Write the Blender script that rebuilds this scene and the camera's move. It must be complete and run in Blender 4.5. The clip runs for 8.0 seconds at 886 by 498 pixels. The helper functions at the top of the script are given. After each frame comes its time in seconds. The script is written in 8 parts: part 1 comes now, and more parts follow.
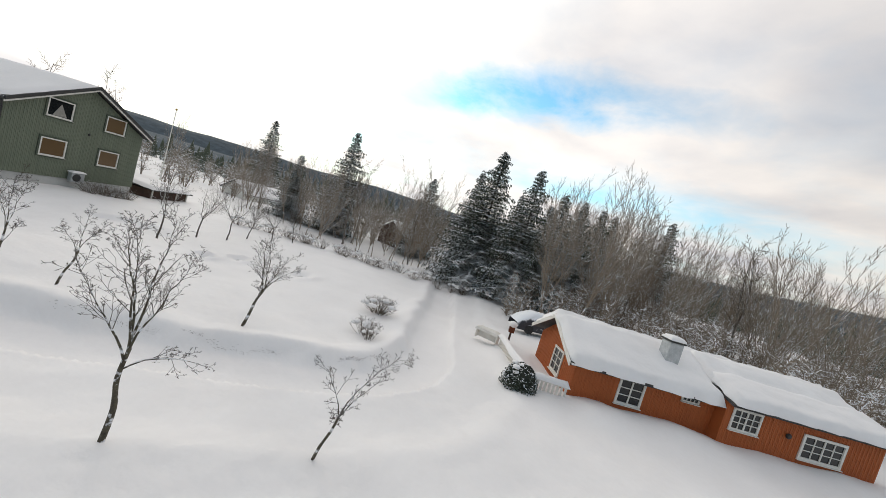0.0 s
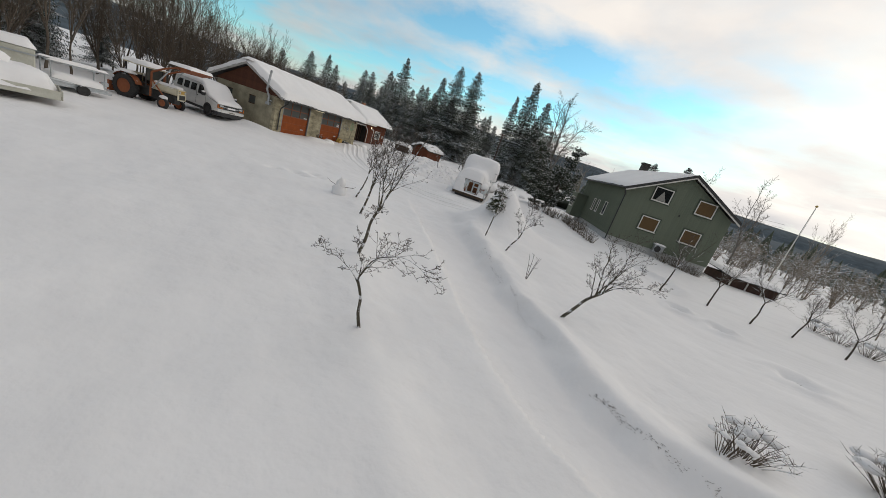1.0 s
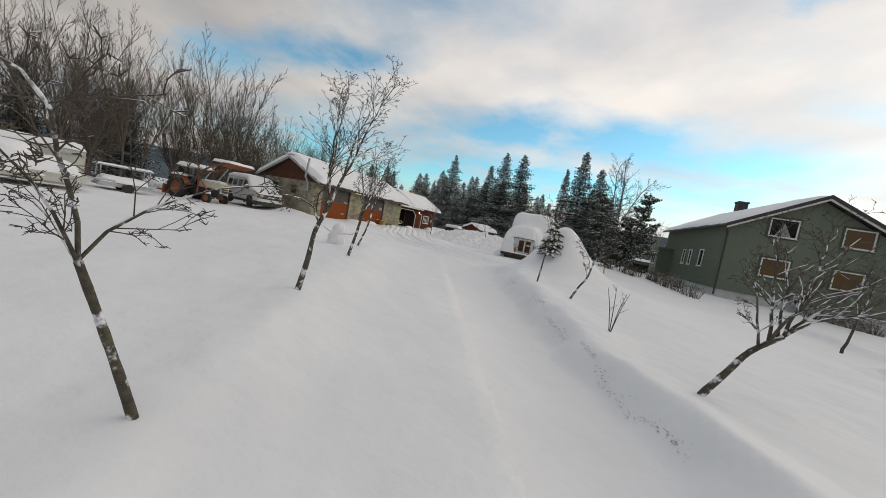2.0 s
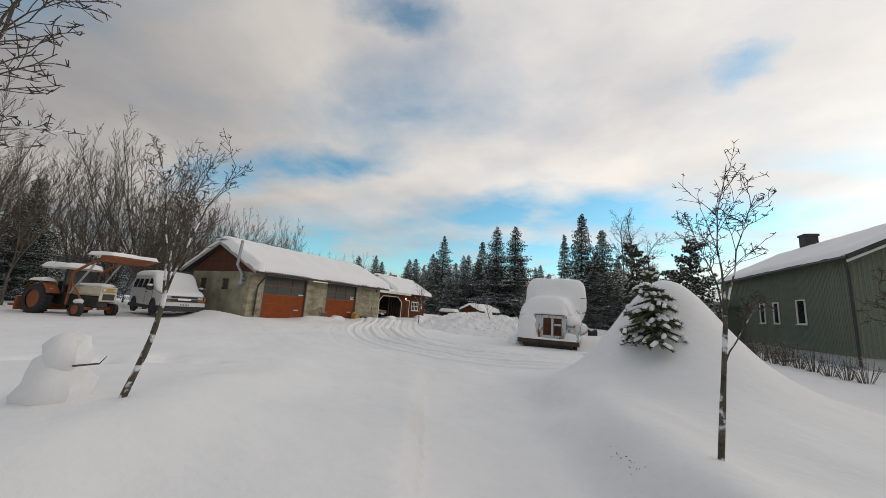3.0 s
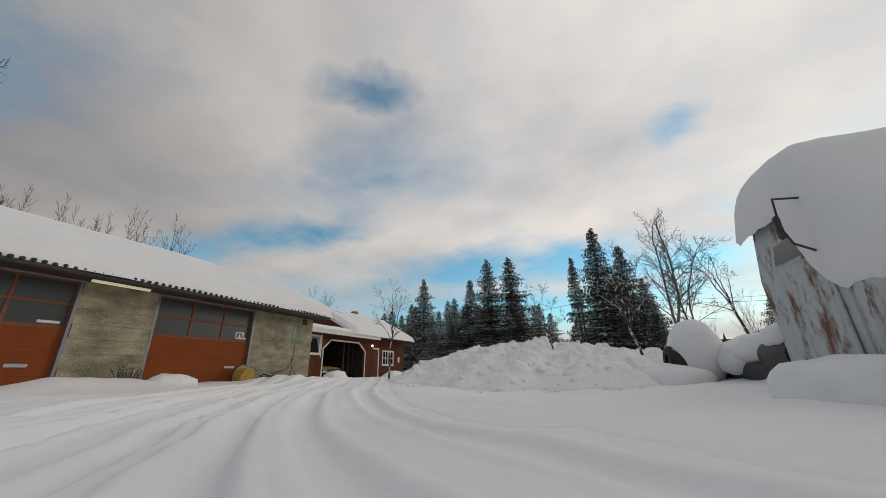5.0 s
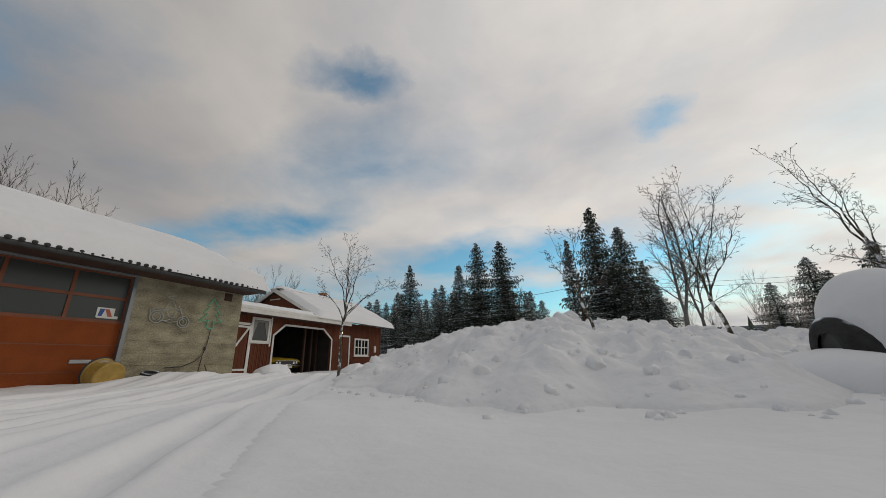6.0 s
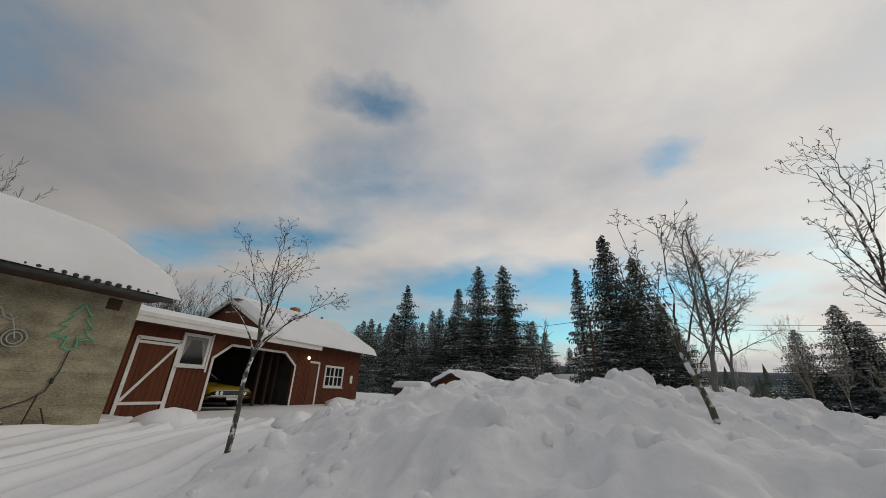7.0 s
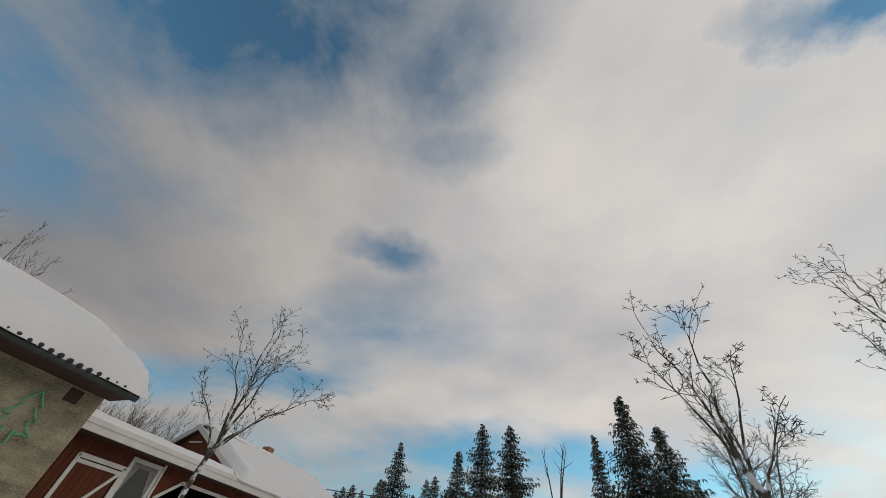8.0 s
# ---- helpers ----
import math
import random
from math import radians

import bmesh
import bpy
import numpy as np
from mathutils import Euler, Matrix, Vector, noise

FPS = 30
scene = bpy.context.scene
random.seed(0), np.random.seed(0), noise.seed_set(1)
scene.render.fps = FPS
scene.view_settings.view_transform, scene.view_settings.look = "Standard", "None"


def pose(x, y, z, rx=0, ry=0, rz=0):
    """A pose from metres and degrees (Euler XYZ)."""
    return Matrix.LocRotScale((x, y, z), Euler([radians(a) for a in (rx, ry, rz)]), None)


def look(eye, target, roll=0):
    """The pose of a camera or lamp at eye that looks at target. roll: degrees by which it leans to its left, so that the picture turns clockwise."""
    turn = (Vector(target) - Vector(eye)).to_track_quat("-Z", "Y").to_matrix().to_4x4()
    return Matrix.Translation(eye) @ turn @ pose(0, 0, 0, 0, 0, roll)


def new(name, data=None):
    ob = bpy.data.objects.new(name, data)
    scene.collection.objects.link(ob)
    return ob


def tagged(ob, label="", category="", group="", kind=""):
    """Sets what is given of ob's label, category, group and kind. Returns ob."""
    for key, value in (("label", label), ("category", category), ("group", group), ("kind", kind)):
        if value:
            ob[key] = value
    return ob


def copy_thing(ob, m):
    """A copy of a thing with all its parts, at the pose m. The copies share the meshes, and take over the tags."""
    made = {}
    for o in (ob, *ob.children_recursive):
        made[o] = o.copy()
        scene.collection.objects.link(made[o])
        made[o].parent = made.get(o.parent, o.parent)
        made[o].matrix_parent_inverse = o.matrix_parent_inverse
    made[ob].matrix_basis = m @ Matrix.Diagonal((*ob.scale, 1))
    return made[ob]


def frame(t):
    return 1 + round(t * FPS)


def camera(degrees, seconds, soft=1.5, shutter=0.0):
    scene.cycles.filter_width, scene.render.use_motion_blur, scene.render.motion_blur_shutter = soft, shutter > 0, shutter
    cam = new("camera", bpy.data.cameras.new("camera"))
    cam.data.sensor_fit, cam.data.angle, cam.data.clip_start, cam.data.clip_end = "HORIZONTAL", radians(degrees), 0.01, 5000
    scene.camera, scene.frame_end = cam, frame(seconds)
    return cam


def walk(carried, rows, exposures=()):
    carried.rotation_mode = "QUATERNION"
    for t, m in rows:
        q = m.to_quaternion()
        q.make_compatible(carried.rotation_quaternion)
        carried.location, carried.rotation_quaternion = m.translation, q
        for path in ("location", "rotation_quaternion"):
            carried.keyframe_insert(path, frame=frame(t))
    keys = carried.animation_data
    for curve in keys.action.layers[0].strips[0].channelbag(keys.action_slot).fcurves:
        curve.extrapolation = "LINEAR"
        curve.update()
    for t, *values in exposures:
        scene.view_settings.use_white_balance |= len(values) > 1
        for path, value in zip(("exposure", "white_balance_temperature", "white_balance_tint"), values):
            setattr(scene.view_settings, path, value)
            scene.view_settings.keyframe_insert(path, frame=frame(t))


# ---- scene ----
# camera and its flight
cam = camera(103.7, 8.0, soft=0.7)
PATH = [
    (0.0, pose(12.43, -20.48, 4.17, 86.30, -16.36, -78.51)),
    (0.1, pose(13.07, -21.18, 4.01, 83.85, -16.96, -66.20)),
    (0.2, pose(13.72, -21.88, 3.85, 81.31, -17.05, -53.86)),
    (0.3, pose(14.36, -22.58, 3.69, 78.81, -16.62, -41.54)),
    (0.4, pose(15.01, -23.28, 3.54, 76.48, -15.69, -29.29)),
    (0.5, pose(15.65, -23.98, 3.38, 74.41, -14.31, -17.16)),
    (1.0, pose(20.00, -23.31, 2.97, 73.2, -17.6, 17.2)),
    (1.5, pose(20.66, -21.73, 2.56, 74.3, -14.2, 23.6)),
    (2.0, pose(20.40, -19.39, 1.16, 85.9, -10.5, 27.0)),
    (2.2, pose(19.96, -18.13, 0.66, 91.2, -7.0, 25.7)),
    (3.3, pose(16.81, -11.09, 1.18, 100.4, -3.8, 26.7)),
    (3.5, pose(16.13, -9.90, 1.18, 100.4, -3.7, 26.6)),
    (4.0, pose(14.47, -6.66, 0.67, 103.9, -1.1, 26.6)),
    (4.5, pose(12.52, -3.68, 0.17, 109.3, 0.8, 25.5)),
    (4.7, pose(11.88, -2.50, 0.11, 109.4, 1.0, 24.8)),
    (5.8, pose(9.96, 2.38, 0.08, 111.2, 1.9, 22.6)),
    (6.0, pose(9.71, 3.04, 0.19, 108.2, 1.8, 22.1)),
    (6.5, pose(9.25, 4.58, 0.55, 106.4, -1.7, 21.0)),
    (7.0, pose(8.86, 6.10, 0.87, 112.0, -2.0, 21.3)),
    (7.5, pose(8.55, 7.22, 0.28, 129.5, -4.65, 20.5)),
    (8.0, pose(8.72, 6.6, 0.27, 136.25, -6.25, 19.8)),
]
walk(cam, PATH, exposures=[(0, 0.44), (0.5, 0.34), (1.0, 0.08), (2.0, 0.10), (3.5, 0.02), (4.5, -0.10), (6.0, -0.28), (8.0, -0.40)])

# ---- sky, sun ----
SUN_AZ, SUN_EL = 44.0, 17.0     # degrees clockwise from +y, and above the horizon
world = bpy.data.worlds.new("sky")
scene.world = world
world.use_nodes = True
wn, wl = world.node_tree.nodes, world.node_tree.links
wn.clear()


def wnode(kind, **values):
    n = wn.new(kind)
    for key, value in values.items():
        n.inputs[key].default_value = value
    return n


sky = wn.new("ShaderNodeTexSky")
sky.sky_type, sky.sun_disc = "NISHITA", False
sky.sun_elevation, sky.sun_rotation = radians(SUN_EL), radians(SUN_AZ)
sky.air_density, sky.dust_density, sky.ozone_density = 1.0, 0.4, 1.2
tex = wn.new("ShaderNodeTexCoord")
sep = wn.new("ShaderNodeSeparateXYZ")
wl.new(tex.outputs["Generated"], sep.inputs[0])


def wmath(op, a, b=None, clamp=False):
    n = wn.new("ShaderNodeMath")
    n.operation, n.use_clamp = op, clamp
    for i, v in enumerate((a, b)):
        if v is None:
            continue
        if isinstance(v, (int, float)):
            n.inputs[i].default_value = v
        else:
            wl.new(v, n.inputs[i])
    return n.outputs[0]


zz = wmath("ADD", wmath("MAXIMUM", sep.outputs[2], 0.0), 0.16)
comb = wn.new("ShaderNodeCombineXYZ")
wl.new(wmath("DIVIDE", sep.outputs[0], zz), comb.inputs[0])
wl.new(wmath("DIVIDE", sep.outputs[1], zz), comb.inputs[1])
big = wnode("ShaderNodeTexNoise", Scale=0.8, Detail=5.0, Roughness=0.5, Distortion=0.5)
fine = wnode("ShaderNodeTexNoise", Scale=2.6, Detail=8.0, Roughness=0.6, Distortion=0.3)
shade = wnode("ShaderNodeTexNoise", Scale=1.0, Detail=7.0, Roughness=0.5, Distortion=0.2)
off = wn.new("ShaderNodeVectorMath")
off.operation = "ADD"
off.inputs[1].default_value = (3.1, 7.4, 0.0)
wl.new(comb.outputs[0], off.inputs[0])
wl.new(off.outputs[0], shade.inputs["Vector"])
for n in (big, fine):
    wl.new(comb.outputs[0], n.inputs["Vector"])
# an almost closed deck with some rifts of blue: centre, half length, half width (on the flattened sky), turn, how open
RIFTS = [(-1.65, 1.16, 0.58, 0.17, 10, 1.0), (-0.53, 0.68, 0.14, 0.07, 50, 0.6), (-0.80, 1.03, 0.42, 0.22, 10, 0.42), (0.33, 1.21, 0.08, 0.06, 0, 0.6),
         (-0.20, 2.22, 1.0, 0.28, 10, 0.95), (-0.95, 3.05, 1.7, 0.70, 4, 0.85), (-2.6, 2.2, 0.8, 0.5, -20, 0.8), (0.85, 1.85, 0.3, 0.10, 20, 0.25),
         (-0.56, 0.03, 0.46, 0.21, 14, 1.0), (-1.25, -0.02, 0.45, 0.28, 20, 0.75), (-0.25, 0.36, 0.12, 0.09, 30, 0.4), (0.60, 0.32, 0.15, 0.05, 8, 0.6), (1.75, 0.1, 0.62, 0.20, 76, 1.0),
         (2.65, 1.4, 0.5, 0.22, 70, 0.5), (2.7, -0.9, 0.9, 0.4, 80, 0.5), (-1.6, -0.6, 0.7, 0.4, 30, 0.5), (-0.4, -1.3, 0.9, 0.3, 20, 0.8)]
warp = wnode("ShaderNodeTexNoise", Scale=2.6, Detail=7.0, Roughness=0.6)
wl.new(comb.outputs[0], warp.inputs["Vector"])
shift = wn.new("ShaderNodeVectorMath")
shift.operation = "SUBTRACT"
shift.inputs[1].default_value = (0.5, 0.5, 0.5)
wl.new(warp.outputs["Color"], shift.inputs[0])
bent = wn.new("ShaderNodeVectorMath")
bent.operation = "MULTIPLY_ADD"
bent.inputs[1].default_value = (0.38, 0.38, 0.0)
wl.new(shift.outputs[0], bent.inputs[0])
wl.new(comb.outputs[0], bent.inputs[2])
gaps = None
for cx, cy, hl, hw, turn, open_ in RIFTS:
    m = wn.new("ShaderNodeMapping")
    m.vector_type = "TEXTURE"
    m.inputs["Location"].default_value = (cx, cy, 0)
    m.inputs["Rotation"].default_value = (0, 0, radians(turn))
    m.inputs["Scale"].default_value = (hl, hw, 1)
    wl.new(bent.outputs[0], m.inputs["Vector"])
    ln = wn.new("ShaderNodeVectorMath")
    ln.operation = "LENGTH"
    wl.new(m.outputs[0], ln.inputs[0])
    v = wmath("MULTIPLY", wmath("MULTIPLY", wmath("SUBTRACT", 1.55, ln.outputs["Value"]), 0.9, True), open_)
    gaps = v if gaps is None else wmath("MAXIMUM", gaps, v)
veil = wmath("ADD", wmath("MULTIPLY", big.outputs[0], 0.55), wmath("MULTIPLY", fine.outputs[0], 0.45))
cover = wmath("ADD", 0.95, wmath("MULTIPLY", wmath("SUBTRACT", veil, 0.5), 1.1))
cover = wmath("SUBTRACT", cover, wmath("MULTIPLY", gaps, wmath("MAXIMUM", 0.0, wmath("SUBTRACT", 3.0, wmath("MULTIPLY", veil, 4.0)))), True)
# brighter towards the veiled sun
az, el = radians(SUN_AZ), radians(SUN_EL)
dot = wn.new("ShaderNodeVectorMath")
dot.operation = "DOT_PRODUCT"
dot.inputs[1].default_value = (math.sin(az) * math.cos(el), math.cos(az) * math.cos(el), math.sin(el))
wl.new(tex.outputs["Generated"], dot.inputs[0])
glow = wmath("POWER", wmath("MAXIMUM", dot.outputs["Value"], 0.0), 6.5)
ramp = wn.new("ShaderNodeValToRGB")
ramp.color_ramp.elements[0].position, ramp.color_ramp.elements[0].color = 0.27, (0.54, 0.54, 0.57, 1)
ramp.color_ramp.elements[1].position, ramp.color_ramp.elements[1].color = 0.60, (0.96, 0.90, 0.84, 1)
wl.new(shade.outputs[0], ramp.inputs[0])
lit = wn.new("ShaderNodeMix")
lit.data_type, lit.blend_type = "RGBA", "ADD"
wl.new(wmath("MULTIPLY", glow, 0.22), lit.inputs[0])
side = wmath("MINIMUM", 0.90, wmath("ADD", wmath("MULTIPLY", wmath("POWER", wmath("ADD", wmath("MULTIPLY", dot.outputs["Value"], 0.5), 0.5), 2.1), 0.82), 0.43))
graded = wn.new("ShaderNodeVectorMath")
graded.operation = "SCALE"
wl.new(ramp.outputs[0], graded.inputs[0])
wl.new(side, graded.inputs["Scale"])
wl.new(graded.outputs[0], lit.inputs[6])
lit.inputs[7].default_value = (1.0, 0.94, 0.82, 1)
blue = wn.new("ShaderNodeMix")
blue.data_type, blue.blend_type = "RGBA", "MULTIPLY"
blue.inputs[0].default_value = 1.0
wl.new(sky.outputs[0], blue.inputs[6])
blue.inputs[7].default_value = (0.105, 0.165, 0.168, 1)
both = wn.new("ShaderNodeMix")
both.data_type = "RGBA"
wl.new(cover, both.inputs[0])
wl.new(blue.outputs[2], both.inputs[6])
wl.new(lit.outputs[2], both.inputs[7])
bg = wnode("ShaderNodeBackground", Strength=1.0)
out = wn.new("ShaderNodeOutputWorld")
wl.new(both.outputs[2], bg.inputs[0])
wl.new(bg.outputs[0], out.inputs[0])

sun = new("sun", bpy.data.lights.new("sun", "SUN"))
sun.data.energy, sun.data.angle, sun.data.color = 0.35, radians(14), (1.0, 0.90, 0.76)
sun.matrix_world = look((math.sin(az) * 50 + 10, math.cos(az) * 50, 50 * math.tan(el)), (10, 0, 0))

# ---- materials ----
def rgb(*c):
    return (*c, 1)


def material(name, c0, c1, scale=6.0, rough=0.8, metal=0.0, bump=0.2, bump_scale=40.0, fine=0.35, stretch=(1, 1, 1),
             snow=0.0, per_piece=0.0, rust=None, fleck=0.0, island=False, sub=0.0, contrast=2.8):
    """Two colours mixed at two scales, with fine relief; snow: how much of the upward faces lies under snow."""
    m = bpy.data.materials.new(name)
    m.use_nodes = True
    n, l = m.node_tree.nodes, m.node_tree.links
    b = n["Principled BSDF"]
    co = n.new("ShaderNodeTexCoord")
    mp = n.new("ShaderNodeMapping")
    mp.inputs["Scale"].default_value = stretch
    l.new(co.outputs["Object"], mp.inputs[0])
    n1 = n.new("ShaderNodeTexNoise")
    n1.inputs["Scale"].default_value, n1.inputs["Detail"].default_value = scale, 5
    n2 = n.new("ShaderNodeTexNoise")
    n2.inputs["Scale"].default_value, n2.inputs["Detail"].default_value = bump_scale, 4
    l.new(mp.outputs[0], n1.inputs["Vector"])
    l.new(mp.outputs[0], n2.inputs["Vector"])

    def mth(op, a, c, clamp=False):
        k = n.new("ShaderNodeMath")
        k.operation, k.use_clamp = op, clamp
        for i, v in enumerate((a, c)):
            if isinstance(v, (int, float)):
                k.inputs[i].default_value = v
            else:
                l.new(v, k.inputs[i])
        return k.outputs[0]

    def mix(f, a, c, kind="MIX"):
        k = n.new("ShaderNodeMix")
        k.data_type, k.blend_type = "RGBA", kind
        for i, v in ((0, f), (6, a), (7, c)):
            if isinstance(v, (int, float, tuple)):
                k.inputs[i].default_value = v
            else:
                l.new(v, k.inputs[i])
        return k.outputs[2]

    f = mth("ADD", mth("MULTIPLY", n1.outputs[0], 1.0 - fine), mth("MULTIPLY", n2.outputs[0], fine))
    f = mth("MULTIPLY", mth("SUBTRACT", f, 0.5 - 0.5 / contrast), contrast, True)
    if per_piece:
        if island:
            r = n.new("ShaderNodeNewGeometry").outputs["Random Per Island"]
        else:
            r = n.new("ShaderNodeObjectInfo").outputs["Random"]
        f = mth("ADD", f, mth("MULTIPLY", mth("SUBTRACT", r, 0.5), per_piece), True)
    col = mix(f, rgb(*c0), rgb(*c1))
    rough_socket = rough
    if rust:
        n3 = n.new("ShaderNodeTexNoise")
        n3.inputs["Scale"].default_value, n3.inputs["Detail"].default_value = 3.2, 8
        n3.inputs["Roughness"].default_value = 0.7
        l.new(mp.outputs[0], n3.inputs["Vector"])
        col = mix(mth("MULTIPLY", mth("SUBTRACT", n3.outputs[0], 1.0 - rust), 9.0, True), col, rgb(0.16, 0.055, 0.02))
    if fleck:
        n5 = n.new("ShaderNodeTexNoise")
        n5.inputs["Scale"].default_value, n5.inputs["Detail"].default_value = 9.0, 4
        l.new(co.outputs["Object"], n5.inputs["Vector"])
        col = mix(mth("MULTIPLY", mth("SUBTRACT", n5.outputs[0], 1.0 - fleck), 12.0, True), col, rgb(0.78, 0.78, 0.80))
    if snow:
        g = n.new("ShaderNodeNewGeometry")
        s = n.new("ShaderNodeSeparateXYZ")
        l.new(g.outputs["Normal"], s.inputs[0])
        n4 = n.new("ShaderNodeTexNoise")
        n4.inputs["Scale"].default_value = 2.5
        n4.inputs["Detail"].default_value = 3
        l.new(co.outputs["Object"], n4.inputs["Vector"])
        up = mth("ADD", s.outputs[2], mth("MULTIPLY", mth("SUBTRACT", n4.outputs[0], 0.5), 1.6))
        k = mth("MULTIPLY", mth("SUBTRACT", up, 1.0 - snow), 3.5, True)
        col = mix(k, col, rgb(0.84, 0.86, 0.89))
        rr = n.new("ShaderNodeMix")
        rr.data_type = "FLOAT"
        l.new(k, rr.inputs[0])
        rr.inputs[2].default_value, rr.inputs[3].default_value = rough, 0.9
        rough_socket = rr.outputs[0]
    l.new(col, b.inputs["Base Color"])
    if isinstance(rough_socket, (int, float)):
        b.inputs["Roughness"].default_value = rough_socket
    else:
        l.new(rough_socket, b.inputs["Roughness"])
    b.inputs["Metallic"].default_value = metal
    if sub:
        b.inputs["Subsurface Weight"].default_value = sub
    if bump:
        bp = n.new("ShaderNodeBump")
        bp.inputs["Strength"].default_value, bp.inputs["Distance"].default_value = bump, 0.02
        l.new(n2.outputs[0], bp.inputs["Height"])
        l.new(bp.outputs[0], b.inputs["Normal"])
    return m


def plain(name, c, rough=0.5, metal=0.0, emit=0.0):
    m = bpy.data.materials.new(name)
    m.use_nodes = True
    b = m.node_tree.nodes["Principled BSDF"]
    b.inputs["Base Color"].default_value = rgb(*c)
    b.inputs["Roughness"].default_value, b.inputs["Metallic"].default_value = rough, metal
    if emit:
        b.inputs["Emission Color"].default_value, b.inputs["Emission Strength"].default_value = rgb(*c), emit
    return m


SNOW = material("snow", (0.815, 0.80, 0.795), (0.87, 0.855, 0.85), 0.5, 0.75, bump=0.55, bump_scale=7.0, fine=0.25)
SNOW_ROUGH = material("snow lumps", (0.80, 0.785, 0.785), (0.865, 0.85, 0.845), 1.2, 0.8, bump=0.9, bump_scale=9.0)
CONCRETE = material("concrete", (0.16, 0.14, 0.09), (0.50, 0.44, 0.30), 1.5, 0.92, bump=0.9, bump_scale=22, fine=0.35, stretch=(1, 1, 2.2), contrast=3.6)
PLASTER = material("plaster", (0.16, 0.145, 0.10), (0.43, 0.39, 0.28), 1.4, 0.92, bump=0.8, bump_scale=34, fine=0.4)
REDBROWN = material("red brown boards", (0.075, 0.024, 0.011), (0.115, 0.038, 0.017), 3, 0.75, bump=0.4, bump_scale=30, stretch=(1, 1, 0.1), per_piece=0.5)
BARN = material("barn red boards", (0.10, 0.027, 0.010), (0.155, 0.044, 0.016), 3, 0.92, bump=0.4, bump_scale=30, stretch=(1, 1, 0.1), per_piece=0.5)
DOORPAINT = material("door paint", (0.20, 0.042, 0.004), (0.30, 0.068, 0.008), 2.2, 0.9, bump=0.15, bump_scale=50)
DOORRIB = material("door rib", (0.17, 0.05, 0.02), (0.24, 0.075, 0.03), 3, 0.6)
WHITEWOOD = material("white painted wood", (0.66, 0.63, 0.57), (0.80, 0.78, 0.73), 3, 0.6, bump=0.2, bump_scale=40)
GREEN = material("green boards", (0.135, 0.157, 0.112), (0.18, 0.205, 0.148), 2, 0.75, bump=0.3, bump_scale=30, stretch=(1, 1, 0.1), per_piece=0.4)
ORANGE = material("orange boards", (0.35, 0.086, 0.018), (0.44, 0.115, 0.026), 2, 0.7, bump=0.3, bump_scale=30, stretch=(1, 1, 0.1), per_piece=0.3)
ROOFDARK = material("roof tile", (0.03, 0.03, 0.032), (0.06, 0.055, 0.05), 5, 0.8, bump=0.3)
DARKWOOD = material("dark brown boards", (0.045, 0.022, 0.014), (0.085, 0.042, 0.026), 3, 0.8, bump=0.4, stretch=(1, 1, 0.1), per_piece=0.5)
GALV = material("galvanised steel", (0.36, 0.38, 0.39), (0.55, 0.57, 0.58), 5, 0.45, 0.7, bump=0.15, bump_scale=18)
BLACKMETAL = material("black metal", (0.02, 0.02, 0.02), (0.05, 0.05, 0.048), 6, 0.55, bump=0.1)
RUBBER = material("rubber", (0.015, 0.015, 0.016), (0.04, 0.038, 0.036), 9, 0.85, bump=0.4, snow=0.25)
BARK = material("bark", (0.045, 0.036, 0.028), (0.12, 0.10, 0.075), 7, 0.9, bump=0.6, bump_scale=30, snow=0.35)
ROWANBARK = material("rowan bark", (0.040, 0.032, 0.025), (0.13, 0.115, 0.075), 11, 0.9, bump=0.8, bump_scale=34, snow=0.40, fleck=0.475)
TWIG = material("twigs", (0.055, 0.042, 0.034), (0.105, 0.085, 0.068), 7, 0.9, bump=0.0, snow=0.12)
WOODTWIG = material("wood twigs", (0.07, 0.053, 0.038), (0.15, 0.12, 0.088), 5, 0.9, bump=0.0, snow=0.42)
FARTWIG = material("pale snowy twigs", (0.17, 0.135, 0.10), (0.36, 0.30, 0.235), 5, 0.9, bump=0.0, snow=0.70)
WOODBARK = material("alder bark", (0.07, 0.055, 0.042), (0.16, 0.13, 0.10), 6, 0.9, bump=0.3, bump_scale=30, snow=0.38)
NEEDLE = material("needles", (0.036, 0.047, 0.032), (0.085, 0.10, 0.066), 1.2, 0.85, bump=0.0, snow=0.58)
PINE = material("pine needles", (0.026, 0.036, 0.022), (0.060, 0.075, 0.044), 2, 0.85, bump=0.0, snow=0.34)
BIRCH = material("birch bark", (0.09, 0.08, 0.07), (0.26, 0.24, 0.215), 6, 0.85, bump=0.3, bump_scale=18, stretch=(1, 1, 3))
# forest tinted blue to paint in the haze of distance
RIDGE = material("hazed far forest", (0.026, 0.040, 0.050), (0.085, 0.115, 0.14), 0.06, 0.95, bump=0.0, bump_scale=0.6, fine=0.5)
# near black: the shade inside the open bay is part of this colour
BAYSHADE = material("bay shade", (0.02, 0.017, 0.014), (0.05, 0.042, 0.034), 2, 0.9)


def glass_mat(name, tint, rough=0.06):
    """A pane seen from outside: dark room behind a glossy surface."""
    m = bpy.data.materials.new(name)
    m.use_nodes = True
    b = m.node_tree.nodes["Principled BSDF"]
    b.inputs["Base Color"].default_value = rgb(*tint)
    b.inputs["Roughness"].default_value = rough
    b.inputs["IOR"].default_value = 1.5
    return m


PANE = glass_mat("window glass", (0.012, 0.014, 0.015))
PANE_BLIND = glass_mat("window glass before a drawn blind", (0.14, 0.09, 0.046), 0.1)
